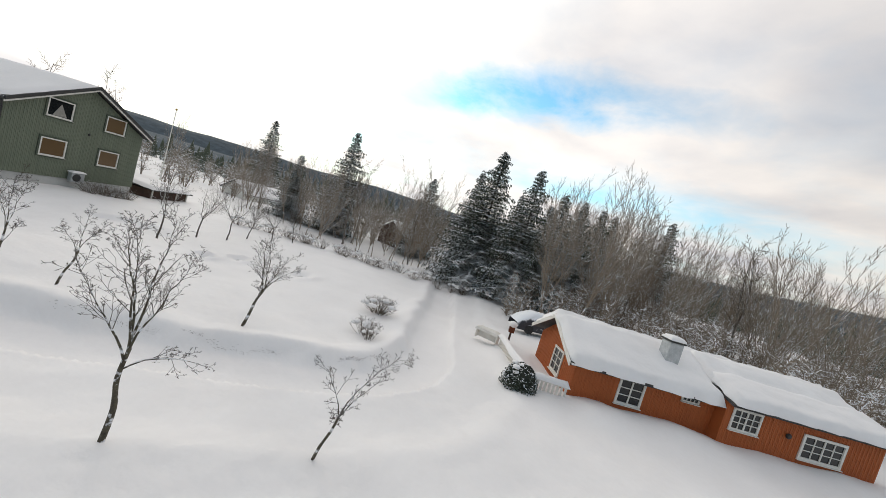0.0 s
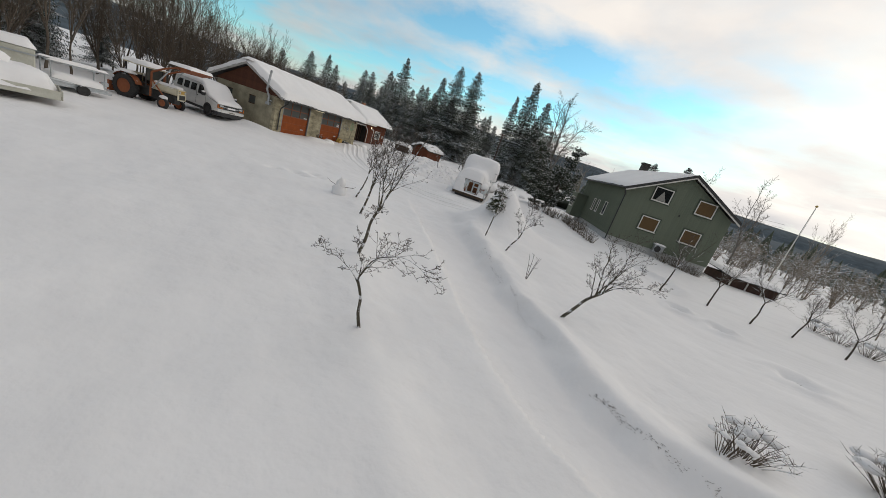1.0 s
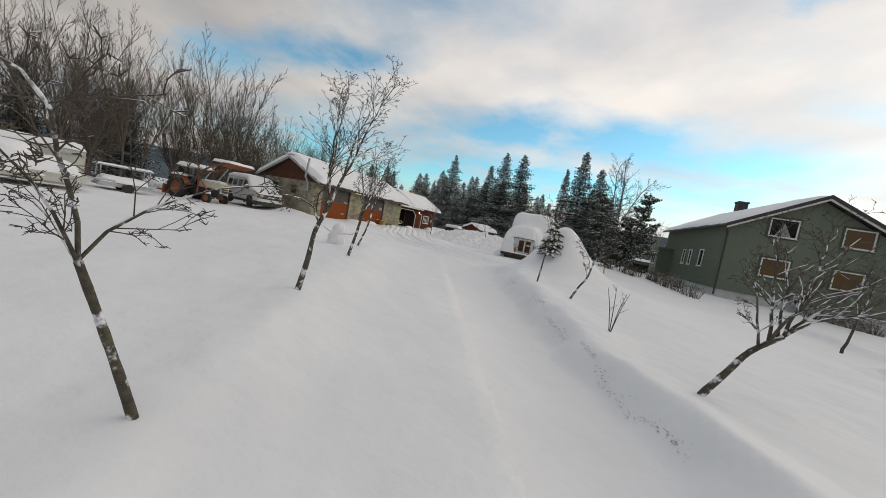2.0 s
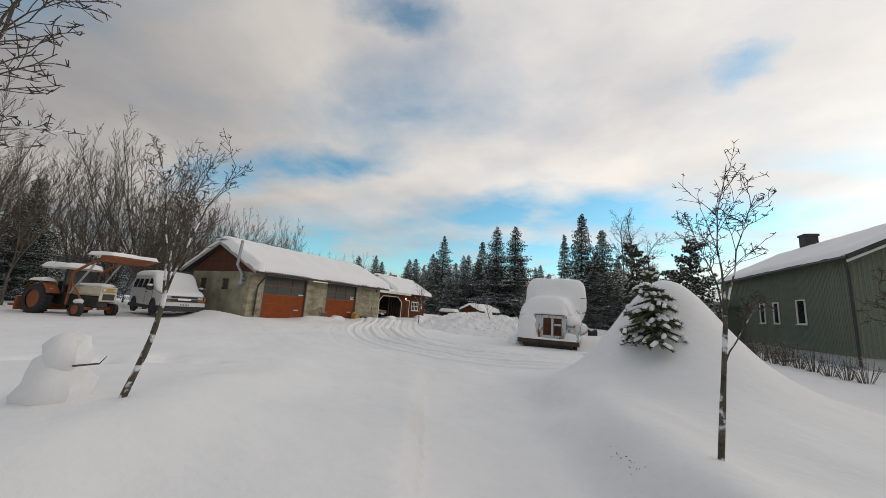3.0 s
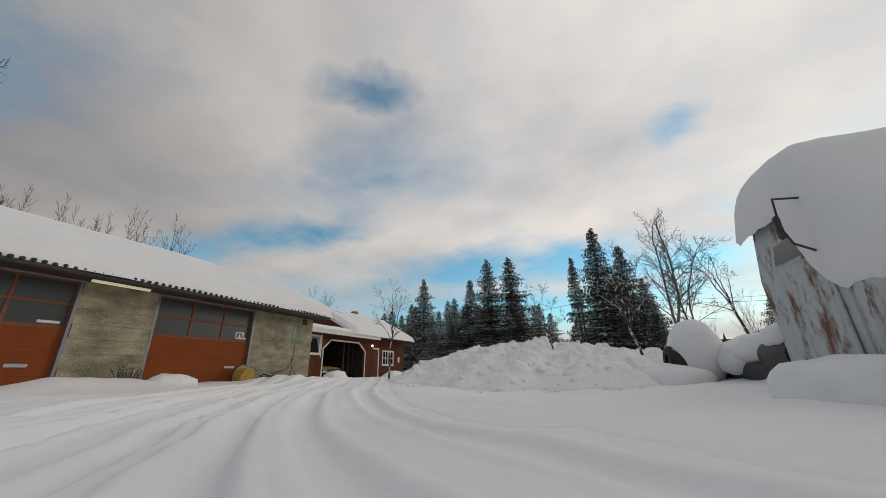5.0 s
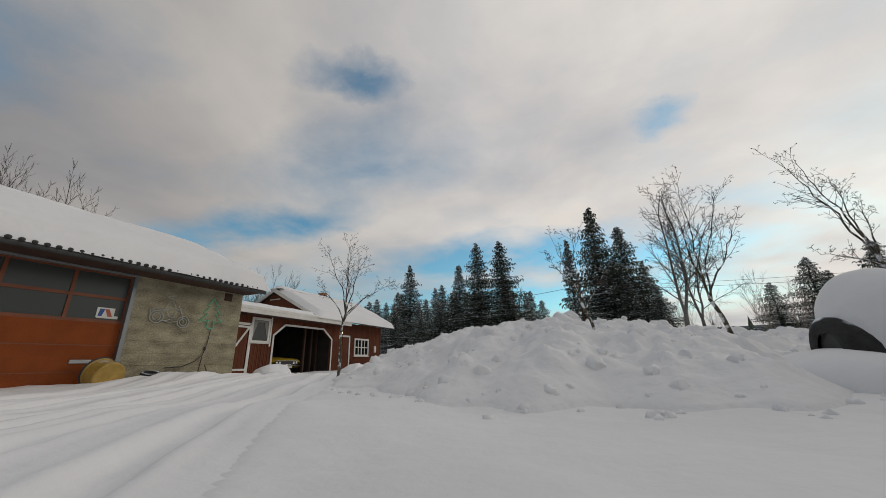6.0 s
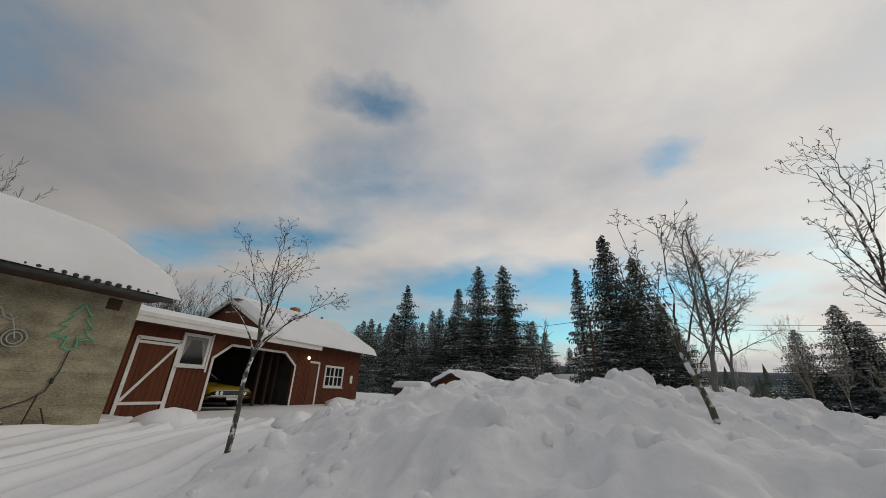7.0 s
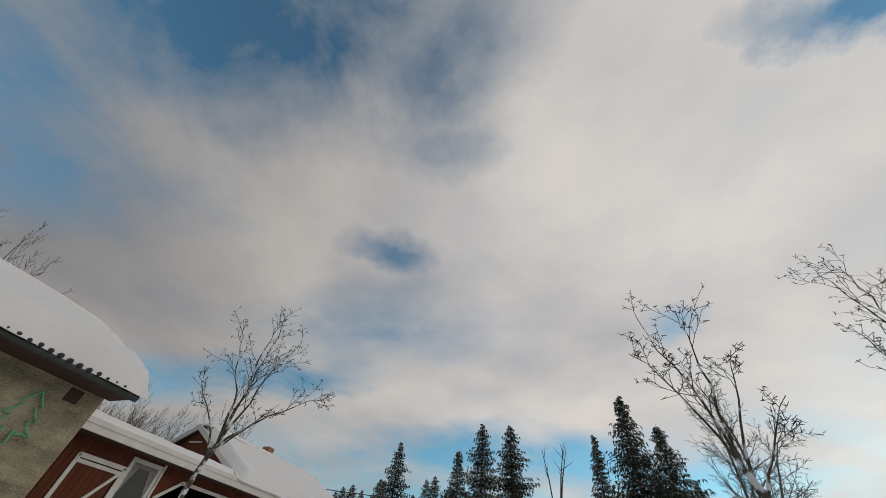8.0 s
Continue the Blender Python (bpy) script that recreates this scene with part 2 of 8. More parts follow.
PANE_DUSTY = glass_mat("dusty door pane", (0.055, 0.058, 0.052), 0.3)

# ---- builders ----
def mesh(name, verts, faces, mat, smooth=False):
    me = bpy.data.meshes.new(name)
    me.from_pydata([tuple(v) for v in verts], [], faces)
    me.materials.append(mat)
    if smooth:
        me.polygons.foreach_set("use_smooth", [True] * len(me.polygons))
    me.update()
    return me


class Geo:
    """Collects vertices and faces of one mesh."""

    def __init__(self):
        self.v, self.f = [], []

    def add(self, verts, faces):
        k = len(self.v)
        self.v.extend(verts)
        self.f.extend([tuple(i + k for i in f) for f in faces])
        return self

    def box(self, x0, y0, z0, x1, y1, z1, b=0.0, m=None):
        """A box; b: chamfer of its edges."""
        x0, x1, y0, y1, z0, z1 = min(x0, x1), max(x0, x1), min(y0, y1), max(y0, y1), min(z0, z1), max(z0, z1)
        b = min(b, (x1 - x0) / 3, (y1 - y0) / 3, (z1 - z0) / 3)
        if b <= 0:
            vs = [Vector(p) for p in ((x0, y0, z0), (x1, y0, z0), (x1, y1, z0), (x0, y1, z0), (x0, y0, z1), (x1, y0, z1), (x1, y1, z1), (x0, y1, z1))]
            fs = [(3, 2, 1, 0), (4, 5, 6, 7), (0, 1, 5, 4), (1, 2, 6, 5), (2, 3, 7, 6), (3, 0, 4, 7)]
        else:
            vs, fs = [], []
            for z, ins in ((z0, b), (z0 + b, 0), (z1 - b, 0), (z1, b)):
                c = b + ins if ins else b
                i = ins
                vs += [Vector(p) for p in ((x0 + c, y0 + i, z), (x1 - c, y0 + i, z), (x1 - i, y0 + c, z), (x1 - i, y1 - c, z),
                                           (x1 - c, y1 - i, z), (x0 + c, y1 - i, z), (x0 + i, y1 - c, z), (x0 + i, y0 + c, z))]
            fs.append(tuple(range(7, -1, -1)))
            fs.append(tuple(range(24, 32)))
            for r in range(3):
                for j in range(8):
                    a, c = r * 8 + j, r * 8 + (j + 1) % 8
                    fs.append((a, c, c + 8, a + 8))
        if m is not None:
            vs = [m @ v for v in vs]
        return self.add(vs, fs)

    def tube(self, pts, radii, sides=6, cap=True):
        """A tapered tube along points."""
        pts = [Vector(p) for p in pts]
        if isinstance(radii, (int, float)):
            radii = [radii] * len(pts)
        vs, fs = [], []
        d0 = (pts[1] - pts[0]).normalized()
        a = Vector((0, 0, 1)) if abs(d0.z) < 0.9 else Vector((1, 0, 0))
        a = d0.cross(a).normalized()
        for i, p in enumerate(pts):
            d = (pts[min(i + 1, len(pts) - 1)] - pts[max(i - 1, 0)])
            d = d.normalized() if d.length > 1e-9 else d0
            a = (a - d * a.dot(d))
            a = a.normalized() if a.length > 1e-6 else d.orthogonal().normalized()
            c = d.cross(a)
            for s in range(sides):
                t = 2 * math.pi * s / sides
                vs.append(p + (a * math.cos(t) + c * math.sin(t)) * radii[i])
        for i in range(len(pts) - 1):
            for s in range(sides):
                q = (s + 1) % sides
                fs.append((i * sides + s, i * sides + q, (i + 1) * sides + q, (i + 1) * sides + s))
        if cap:
            fs.append(tuple(range(sides - 1, -1, -1)))
            fs.append(tuple((len(pts) - 1) * sides + s for s in range(sides)))
        return self.add(vs, fs)

    def prism(self, poly, axis, a0, a1):
        """A polygon in the plane across axis, drawn out from a0 to a1. poly: pairs in the two other axes, in order."""
        o = [k for k in range(3) if k != axis]
        vs = []
        for a in (a0, a1):
            for p in poly:
                v = [0, 0, 0]
                v[axis], v[o[0]], v[o[1]] = a, p[0], p[1]
                vs.append(Vector(v))
        n = len(poly)
        fs = [tuple(range(n - 1, -1, -1)), tuple(range(n, 2 * n))]
        fs += [(i, (i + 1) % n, n + (i + 1) % n, n + i) for i in range(n)]
        return self.add(vs, fs)

    def grid(self, rows):
        """A skin over rows of points, all of one length."""
        n = len(rows[0])
        vs = [p for r in rows for p in r]
        fs = [(i * n + j, i * n + j + 1, (i + 1) * n + j + 1, (i + 1) * n + j) for i in range(len(rows) - 1) for j in range(n - 1)]
        return self.add(vs, fs)

    def pillow(self, o, u, v, thick, nu, nv, edge=0.25, lump=0.05, seed=0.0, up=None, droop=0.0):
        """A quilt of snow over the parallelogram o, u, v, with rounded rims and an uneven top, closed below."""
        o, u, v = Vector(o), Vector(u), Vector(v)
        n = Vector(up) if up else u.cross(v).normalized()
        if n.z < 0:
            n = -n
        lu, lv = u.length, v.length
        rows, base = [], []
        for i in range(nu + 1):
            a = i / nu
            a = 0.5 - 0.5 * math.cos(math.pi * a) if nu < 14 else a
            r, rb = [], []
            for j in range(nv + 1):
                c = j / nv
                c = 0.5 - 0.5 * math.cos(math.pi * c) if nv < 14 else c
                d = min(a * lu, (1 - a) * lu, c * lv, (1 - c) * lv)
                k = min(1.0, d / edge)
                k = math.sqrt(max(0.0, 1 - (1 - k) ** 2))
                p = o + u * a + v * c
                w = noise.noise(p * 1.1 + Vector((seed, 0, 0))) + 0.5 * noise.noise(p * 3.1 + Vector((0, seed, 0)))
                out_ = Vector((noise.noise(p * 1.7 + Vector((seed, 5, 0))), noise.noise(p * 1.7 + Vector((9, seed, 0))), 0)) * lump * (1 - k) * 1.5
                r.append(p + n * (thick * k + lump * w * k + 0.01) + out_ - Vector((0, 0, droop * (1 - k))))
                rb.append(p + out_ - Vector((0, 0, droop * (1 - k))))
            rows.append(r)
            base.append(rb)
        self.grid(rows)
        self.grid([r[::-1] for r in base])
        ring = [(i, 0) for i in range(nu + 1)] + [(nu, j) for j in range(1, nv + 1)] + [(i, nv) for i in range(nu - 1, -1, -1)] + [(0, j) for j in range(nv - 1, 0, -1)]
        vs, fs = [], []
        for i, j in ring:
            vs += [rows[i][j], base[i][j]]
        m = len(ring)
        fs = [(2 * i, 2 * i + 1, 2 * ((i + 1) % m) + 1, 2 * ((i + 1) % m)) for i in range(m)]
        return self.add(vs, fs)

    def ball(self, c, r, seg=10, rings=7, lump=0.0, seed=0.0):
        """A rounded lump; r: three half axes."""
        c = Vector(c)
        rows = []
        for i in range(rings + 1):
            t = math.pi * i / rings
            row = []
            for j in range(seg + 1):
                p = 2 * math.pi * (j % seg) / seg
                d = Vector((math.sin(t) * math.cos(p), math.sin(t) * math.sin(p), math.cos(t)))
                k = 1 + lump * noise.noise(d * 1.9 + Vector((seed, seed, 0)))
                row.append(c + Vector((d.x * r[0], d.y * r[1], d.z * r[2])) * k)
            rows.append(row[::-1])
        return self.grid(rows)

    def lathe(self, c, axis, prof, seg=20):
        """A round body about axis through c; prof: (place along the axis, radius)."""
        ax = Vector(axis).normalized()
        a = ax.orthogonal().normalized()
        b = ax.cross(a)
        c = Vector(c)
        rows = []
        for h, r in prof:
            rows.append([c + ax * h + (a * math.cos(2 * math.pi * (j % seg) / seg) + b * math.sin(2 * math.pi * (j % seg) / seg)) * r for j in range(seg + 1)])
        return self.grid(rows)


def thing(name, m, label, category, group="", kind=""):
    ob = new(name)
    ob.empty_display_size = 0.2
    ob.matrix_basis = m
    return tagged(ob, label, category, group, kind)


def part(name, geo, mat, parent, label="", smooth=False, kind=""):
    """One mesh object under a thing or a part. geo: a Geo or a ready mesh."""
    me = geo if isinstance(geo, bpy.types.Mesh) else mesh(name, geo.v, geo.f, mat, smooth)
    ob = new(name, me)
    ob.parent = parent
    return tagged(ob, label, kind=kind)


def solo(name, geo, mat, m, label, category, group="", kind="", smooth=False):
    """A thing of one mesh."""
    ob = new(name, mesh(name, geo.v, geo.f, mat, smooth))
    ob.matrix_basis = m
    return tagged(ob, label, category, group, kind)


def boards_x(parent, name, x0, x1, z0f, z1f, y, width, thick, mat, skip=lambda a, b: (), sign=-1):
    """Upright boards along x on the plane y; each is a piece. z0f, z1f: heights at x; skip: openings (x0, x1, z0, z1)."""
    n = max(1, round((x1 - x0) / width))
    w = (x1 - x0) / n
    shared = {}
    for i in range(n):
        a, b = x0 + i * w, x0 + (i + 1) * w
        spans = [(z0f, z1f((a + b) / 2))]
        for ox0, ox1, oz0, oz1 in skip(a, b):
            if a < ox1 - 0.02 and b > ox0 + 0.02:
                cut = []
                for s0, s1 in spans:
                    if oz0 > s0:
                        cut.append((s0, min(s1, oz0)))
                    if oz1 < s1:
                        cut.append((max(s0, oz1), s1))
                spans = cut
        for s0, s1 in spans:
            if s1 - s0 < 0.04:
                continue
            key = round(s1 - s0, 3)
            if key not in shared:
                g = Geo()
                g.box(-w / 2 + 0.006, 0, 0, w / 2 - 0.006, sign * thick * 0.6, key)
                g.box(-0.022, sign * thick * 0.6, 0, 0.022, sign * thick * 1.5, key)
                shared[key] = mesh(name, g.v, g.f, mat)
            ob = part(name, shared[key], mat, parent)
            ob.location = ((a + b) / 2, y, s0)

# ---- ground ----
BASE = [(0, 2, 0.0), (0, 10, 0.0), (-3, 18, -0.02), (5, 6, -0.12), (10, 3, -0.32), (15, -1, -0.2), (15, -6, -0.35), (13.5, -10.8, 0.05),
        (14.7, -12.9, -0.05), (16.4, -15.7, -0.2), (18, -18.3, -0.4), (18.2, -7.2, -0.1), (19.6, -9.4, -0.22), (21.5, -13.0, -0.55),
        (25.5, -15.3, -0.95), (29, -14.5, -0.9), (30.3, -9.7, -0.8), (31, -2.5, -0.65), (27, 8, -0.1), (36, 10, -0.5), (3, -14, -0.2),
        (-4, -6, -0.2), (10, -22, -0.3), (26, -24, -0.72), (28.5, -34, -0.85), (40, -18, -1.6), (60, 0, -2.6), (15, 25, -0.1), (-20, 30, 0.4),
        (50, 40, -1.5), (-15, -20, 0.3), (15, -45, -0.4)]
ROAD = [(13.6, -5.5), (16.6, -10.9), (18.2, -13.6), (19.4, -15.6), (20.4, -17.2), (21.6, -18.5), (23.6, -19.4), (26.2, -19.6), (30, -18.9), (40, -17.5), (56, -14)]
RUT = [(-1.0, 13.5), (0.8, 11), (4.5, 5), (6.8, 2), (8.6, 0.2), (10.5, -1.3), (12.3, -2.1), (15, -2.5), (20, -1.8), (27, -1)]


def dist_line(px, py, pts):
    """Signed distance to a polyline (positive to its left), for arrays."""
    best = np.full(px.shape, 1e9)
    side = np.zeros(px.shape)
    for (ax, ay), (bx, by) in zip(pts, pts[1:]):
        dx, dy = bx - ax, by - ay
        t = np.clip(((px - ax) * dx + (py - ay) * dy) / (dx * dx + dy * dy), 0, 1)
        d = np.hypot(px - ax - t * dx, py - ay - t * dy)
        s = np.sign(dx * (py - ay) - dy * (px - ax))
        m = d < best
        best, side = np.where(m, d, best), np.where(m, s, side)
    return best, side


def smooth_line(pts, n=6):
    p = np.array(pts, float)
    res_ = []
    for i in range(len(p) - 1):
        p0, p1, p2, p3 = p[max(i - 1, 0)], p[i], p[i + 1], p[min(i + 2, len(p) - 1)]
        for k in range(n):
            t = k / n
            res_.append(tuple(0.5 * (2 * p1 + (p2 - p0) * t + (2 * p0 - 5 * p1 + 4 * p2 - p3) * t * t + (3 * p1 - p0 - 3 * p2 + p3) * t ** 3)))
    res_.append(tuple(p[-1]))
    return res_


def step(a, b, x):
    t = np.clip((x - a) / (b - a), 0, 1)
    return t * t * (3 - 2 * t)


def wave(x, y, s, k=0.0):
    """Cheap smooth unevenness."""
    return (np.sin(x * s + 1.3 * np.sin(y * s * 0.7 + k) + k) + np.sin(y * s * 1.13 + 1.7 * np.sin(x * s * 0.61 + 2 * k) + 2.1 * k)) * 0.5


ROADLINE, RUTLINE = smooth_line(ROAD), smooth_line(RUT)
DENTS = [(10.6, -9.4), (11.1, -9.0), (10.2, -10.2), (9.6, -9.9), (9.1, -10.6), (9.9, -9.1)]
HOLES = [(30.3, -9.7, 0.5), (29.2, -6.6, 0.35), (27.6, -6.0, 0.3)]


def ground_height(px, py, ruts=True):
    px, py = np.asarray(px, float), np.asarray(py, float)
    num, den = np.zeros(px.shape), np.zeros(px.shape)
    for x, y, z in BASE:
        w = 1.0 / ((px - x) ** 2 + (py - y) ** 2 + 4.0) ** 1.6
        num, den = num + w * z, den + w
    h = num / den
    far = np.hypot(px - 15, py + 5)
    h = h - step(60, 400, far) * 6.0
    h = h + 0.05 * wave(px, py, 0.45, 1.0) + 0.028 * wave(px, py, 1.7, 2.0) + 0.014 * wave(px, py, 4.1, 0.4) + 0.008 * wave(px, py, 9.3, 1.4) + 0.009 * wave(px, py, 15.1, 0.7) * np.clip(wave(px, py, 0.8, 2.2) + 0.4, 0, 1)
    # the ploughed road between its banks
    d, s = dist_line(px, py, ROADLINE)
    d = d + 0.16 * wave(px, py, 1.9, 3.0) + 0.06 * wave(px, py, 6.0, 1.0)
    lip = np.where(s > 0, 0.13, 0.03)
    start = step(-4.0, -9.5, py)
    h = h + lip * start * (np.exp(-((d - 2.45) / 0.5) ** 2) + 0.5 * np.exp(-((d - 2.2) / 0.9) ** 2))
    depth = np.where(s > 0, 0.44, 0.20)
    h = h - start * depth * (1 - np.where(s > 0, step(1.75, 2.3, d), step(1.5, 2.8, d)))
    h = h + start * 0.03 * np.exp(-(d / 0.6) ** 2)
    # wheel ruts in the yard
    d, s = dist_line(px, py, RUTLINE)
    sd = d * s
    bed = 1 - step(2.15, 2.5, d)
    fade = ruts * (1 - step(19.0, 24.0, px))
    if not ruts:
        h = h - 0.22 * bed
    for o, wd, dp in ((-1.45, 0.13, 0.045), (-0.95, 0.08, 0.025), (-0.55, 0.11, 0.085), (0.1, 0.10, 0.04), (0.6, 0.12, 0.095), (1.15, 0.12, 0.045), (1.95, 0.13, 0.05)):
        q = (sd - o - 0.05 * wave(px, py, 0.9, o)) / wd
        h = h - fade * dp * np.exp(-q ** 4) + fade * 0.4 * dp * (np.exp(-((q - 1.6) / 0.5) ** 2) + np.exp(-((q + 1.6) / 0.5) ** 2))
    # the snow-buried young spruce beside the drive
    q = np.hypot(px - 18.5, py + 5.3)
    h = h + (1.45 * np.exp(-(q / 1.08) ** 2) + 0.62 * np.exp(-(np.hypot(px - 18.9, (py + 4.7) * 0.8) / 2.0) ** 2)) * (1 + 0.06 * wave(px, py, 2.2, 4.0))
    # hollow in front of the boughs
    h = h - 0.28 * np.exp(-((px - 18.22) ** 2 + (py + 6.15) ** 2) / 0.16)
    # banks along the garage wall and by the van
    h = h + 0.22 * np.exp(-((px - 0.9) / 0.55) ** 2) * np.clip(0.4 + wave(px, py, 1.3, 5.0), 0, 1) * step(-2, 0, py) * (1 - step(10.5, 12, py))
    h = h + 0.34 * np.exp(-(((px + 1.2) / 2.0) ** 2 + ((py + 2.0) / 0.9) ** 2))
    h = h + 0.5 * np.exp(-(((px - 17.2) / 3.2) ** 2 + ((py - 7) / 3.0) ** 2)) + 0.5 * np.exp(-(((px - 20.5) / 3.6) ** 2 + ((py - 12) / 3.4) ** 2))
    # snow banked along the cabin front
    ca, sa = math.cos(radians(77.6)), math.sin(radians(77.6))
    u, v = (px - 26.2) * ca - (py + 24.1) * sa, (px - 26.2) * sa + (py + 24.1) * ca
    h = h + 0.30 * np.exp(-((v + 0.7) / 1.0) ** 2) * step(-0.6, 0.8, u) * (1 - step(12.5, 14.0, u)) * (1 + 0.25 * wave(px, py, 1.6, 1.0))
    for x, y in DENTS:
        h = h - 0.22 * np.exp(-(((px - x) ** 2 + (py - y) ** 2) / 0.07))
    for x, y, r in HOLES:
        e = (px - x) ** 2 + (py - y) ** 2
        h = h - 0.35 * np.exp(-e / (r * r)) + 0.14 * np.exp(-((np.sqrt(e) - 1.7 * r) / (0.6 * r)) ** 2)
    return h


def gz(x, y):
    return float(ground_height(np.array([x]), np.array([y]))[0])


def spaced(lo, hi, fine_step, far):
    a = list(np.arange(lo, hi + 1e-6, fine_step))
    s, x = fine_step, hi
    while x < far:
        s = min(s * 1.07, 120)
        x += s
        a.append(x)
    s, x = fine_step, lo
    while x > -far:
        s = min(s * 1.07, 120)
        x -= s
        a.insert(0, x)
    return np.array(a)


gx, gy = spaced(2, 24, 0.1, 2400), spaced(-25, 11, 0.1, 2400)
GX, GY = np.meshgrid(gx, gy)
GZ = ground_height(GX, GY, False)
gme = bpy.data.meshes.new("ground")
nv = GX.size
gme.vertices.add(nv)
gme.vertices.foreach_set("co", np.stack([GX, GY, GZ], -1).astype(np.float32).ravel())
ny, nx = GX.shape
idx = np.arange(nv).reshape(ny, nx)
quads = np.stack([idx[:-1, :-1], idx[:-1, 1:], idx[1:, 1:], idx[1:, :-1]], -1).reshape(-1, 4)
gme.loops.add(quads.size)
gme.loops.foreach_set("vertex_index", quads.ravel().astype(np.int32))
gme.polygons.add(len(quads))
gme.polygons.foreach_set("loop_start", np.arange(0, quads.size, 4, dtype=np.int32))
gme.polygons.foreach_set("use_smooth", [True] * len(quads))
gme.update(calc_edges=True)
gme.materials.append(SNOW)
ground = tagged(new("ground", gme), "snow-covered yard and lawn with a ploughed drive and wheel ruts", "ground", kind="structure")

# wheel ruts, pressed into the snow along the way round the yard
rl = np.array(smooth_line(RUT, 26))
tangent = np.gradient(rl, axis=0)
tangent /= np.linalg.norm(tangent, axis=1)[:, None]
across = np.arange(-2.55, 2.56, 0.034)
RX = rl[:, 0][:, None] - tangent[:, 1][:, None] * across[None, :]
RY = rl[:, 1][:, None] + tangent[:, 0][:, None] * across[None, :]
RZ = ground_height(RX, RY) - 0.012 * step(2.35, 2.55, np.abs(across))[None, :]
verts = [tuple(v) for v in np.stack([RX, RY, RZ], -1).reshape(-1, 3)]
na = len(across)
faces = [(j * na + i + 1, j * na + i, (j + 1) * na + i, (j + 1) * na + i + 1) for j in range(len(rl) - 1) for i in range(na - 1)]
track = tagged(new("road", mesh("road", verts, faces, SNOW, True)), "soft wheel ruts curving through the snow", "road", kind="structure")

# wooded ridges far off, the blue of the haze mixed into their colour
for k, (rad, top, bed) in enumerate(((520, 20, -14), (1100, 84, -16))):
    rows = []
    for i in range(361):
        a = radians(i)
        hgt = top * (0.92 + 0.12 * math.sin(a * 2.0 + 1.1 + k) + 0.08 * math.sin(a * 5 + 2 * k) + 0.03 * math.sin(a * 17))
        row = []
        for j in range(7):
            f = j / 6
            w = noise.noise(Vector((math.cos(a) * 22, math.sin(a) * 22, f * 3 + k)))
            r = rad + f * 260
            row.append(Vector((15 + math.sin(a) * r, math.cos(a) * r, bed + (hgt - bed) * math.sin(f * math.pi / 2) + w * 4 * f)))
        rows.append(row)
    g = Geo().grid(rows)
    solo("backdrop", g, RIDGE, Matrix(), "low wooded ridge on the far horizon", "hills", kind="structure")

# ---- building parts ----
def window(parent, m, w, h, cols, rows, frame_mat=WHITEWOOD, pane=PANE, bar=0.035, casing=0.09, label="", curtain=None, half=False):
    """A window in the plane y = 0 that looks to -y, its lower left corner at m: casing, bars, panes, sill."""
    g = Geo()
    c = casing
    g.box(-c, -0.035, h, w + c, 0.02, h + c, 0.006).box(-c, -0.035, -c, w + c, 0.02, 0, 0.006)
    g.box(-c, -0.032, 0, 0, 0.02, h, 0.006).box(w, -0.032, 0, w + c, 0.02, h, 0.006)
    ob = part("window", g, frame_mat, parent, label)
    ob.matrix_basis = m
    g = Geo()
    for i in range(1, cols):
        k = bar * 1.8 if half and i == cols // 2 else bar
        g.box(w * i / cols - k / 2, -0.02, 0.002, w * i / cols + k / 2, 0.015, h - 0.002)
    for j in range(1, rows):
        g.box(0.002, -0.016, h * j / rows - bar / 2, w - 0.002, 0.012, h * j / rows + bar / 2)
    if g.v:
        part("glazing_bar", g, frame_mat, ob)
    g = Geo().box(-c - 0.03, -0.09, -c - 0.03, w + c + 0.03, 0.0, -c - 0.002, 0.008)
    part("window_sill", g, frame_mat, ob)
    pm = mesh("pane", *(lambda q: (q.v, q.f))(Geo().box(-w / cols / 2 + 0.004, 0, -h / rows / 2 + 0.004, w / cols / 2 - 0.004, 0.006, h / rows / 2 - 0.004)), pane)
    for i in range(cols):
        for j in range(rows):
            p = part("pane", pm, pane, ob)
            p.location = (w * (i + 0.5) / cols, 0.008 + 0.0006 * ((i * 3 + j) % 3), h * (j + 0.5) / rows)
            p.rotation_euler = (0.006 * math.sin(7.1 * i + 3 * j), 0, 0.01 * math.sin(3.3 * i + 5 * j))
    if curtain:
        rows_ = []
        for i in range(25):
            t = i / 24
            y = -0.004 + 0.003 * math.sin(t * 60)
            drop = h * (0.12 + 0.8 * max(0.0, abs(2 * t - 1) * 1.8 - 0.8)) if curtain == "swag" else h * 0.95
            rows_.append([Vector((w * t, y, h - 0.01)), Vector((w * t, y, h - drop))])
        part("curtain", Geo().grid(rows_), CURTAIN, ob, "pale net curtain")
    return ob


def snow_roof(parent, o, u, v, thick=0.3, seed=1.0, label="thick quilt of snow", edge=0.3, lump=0.06, step_=0.22):
    g = Geo()
    nu, nv_ = max(14, int(Vector(u).length / step_)), max(14, int(Vector(v).length / step_))
    g.pillow(o, u, v, thick, nu, nv_, edge, lump, seed, droop=0.03)
    return part("roof_snow", g, SNOW, parent, label, smooth=True)


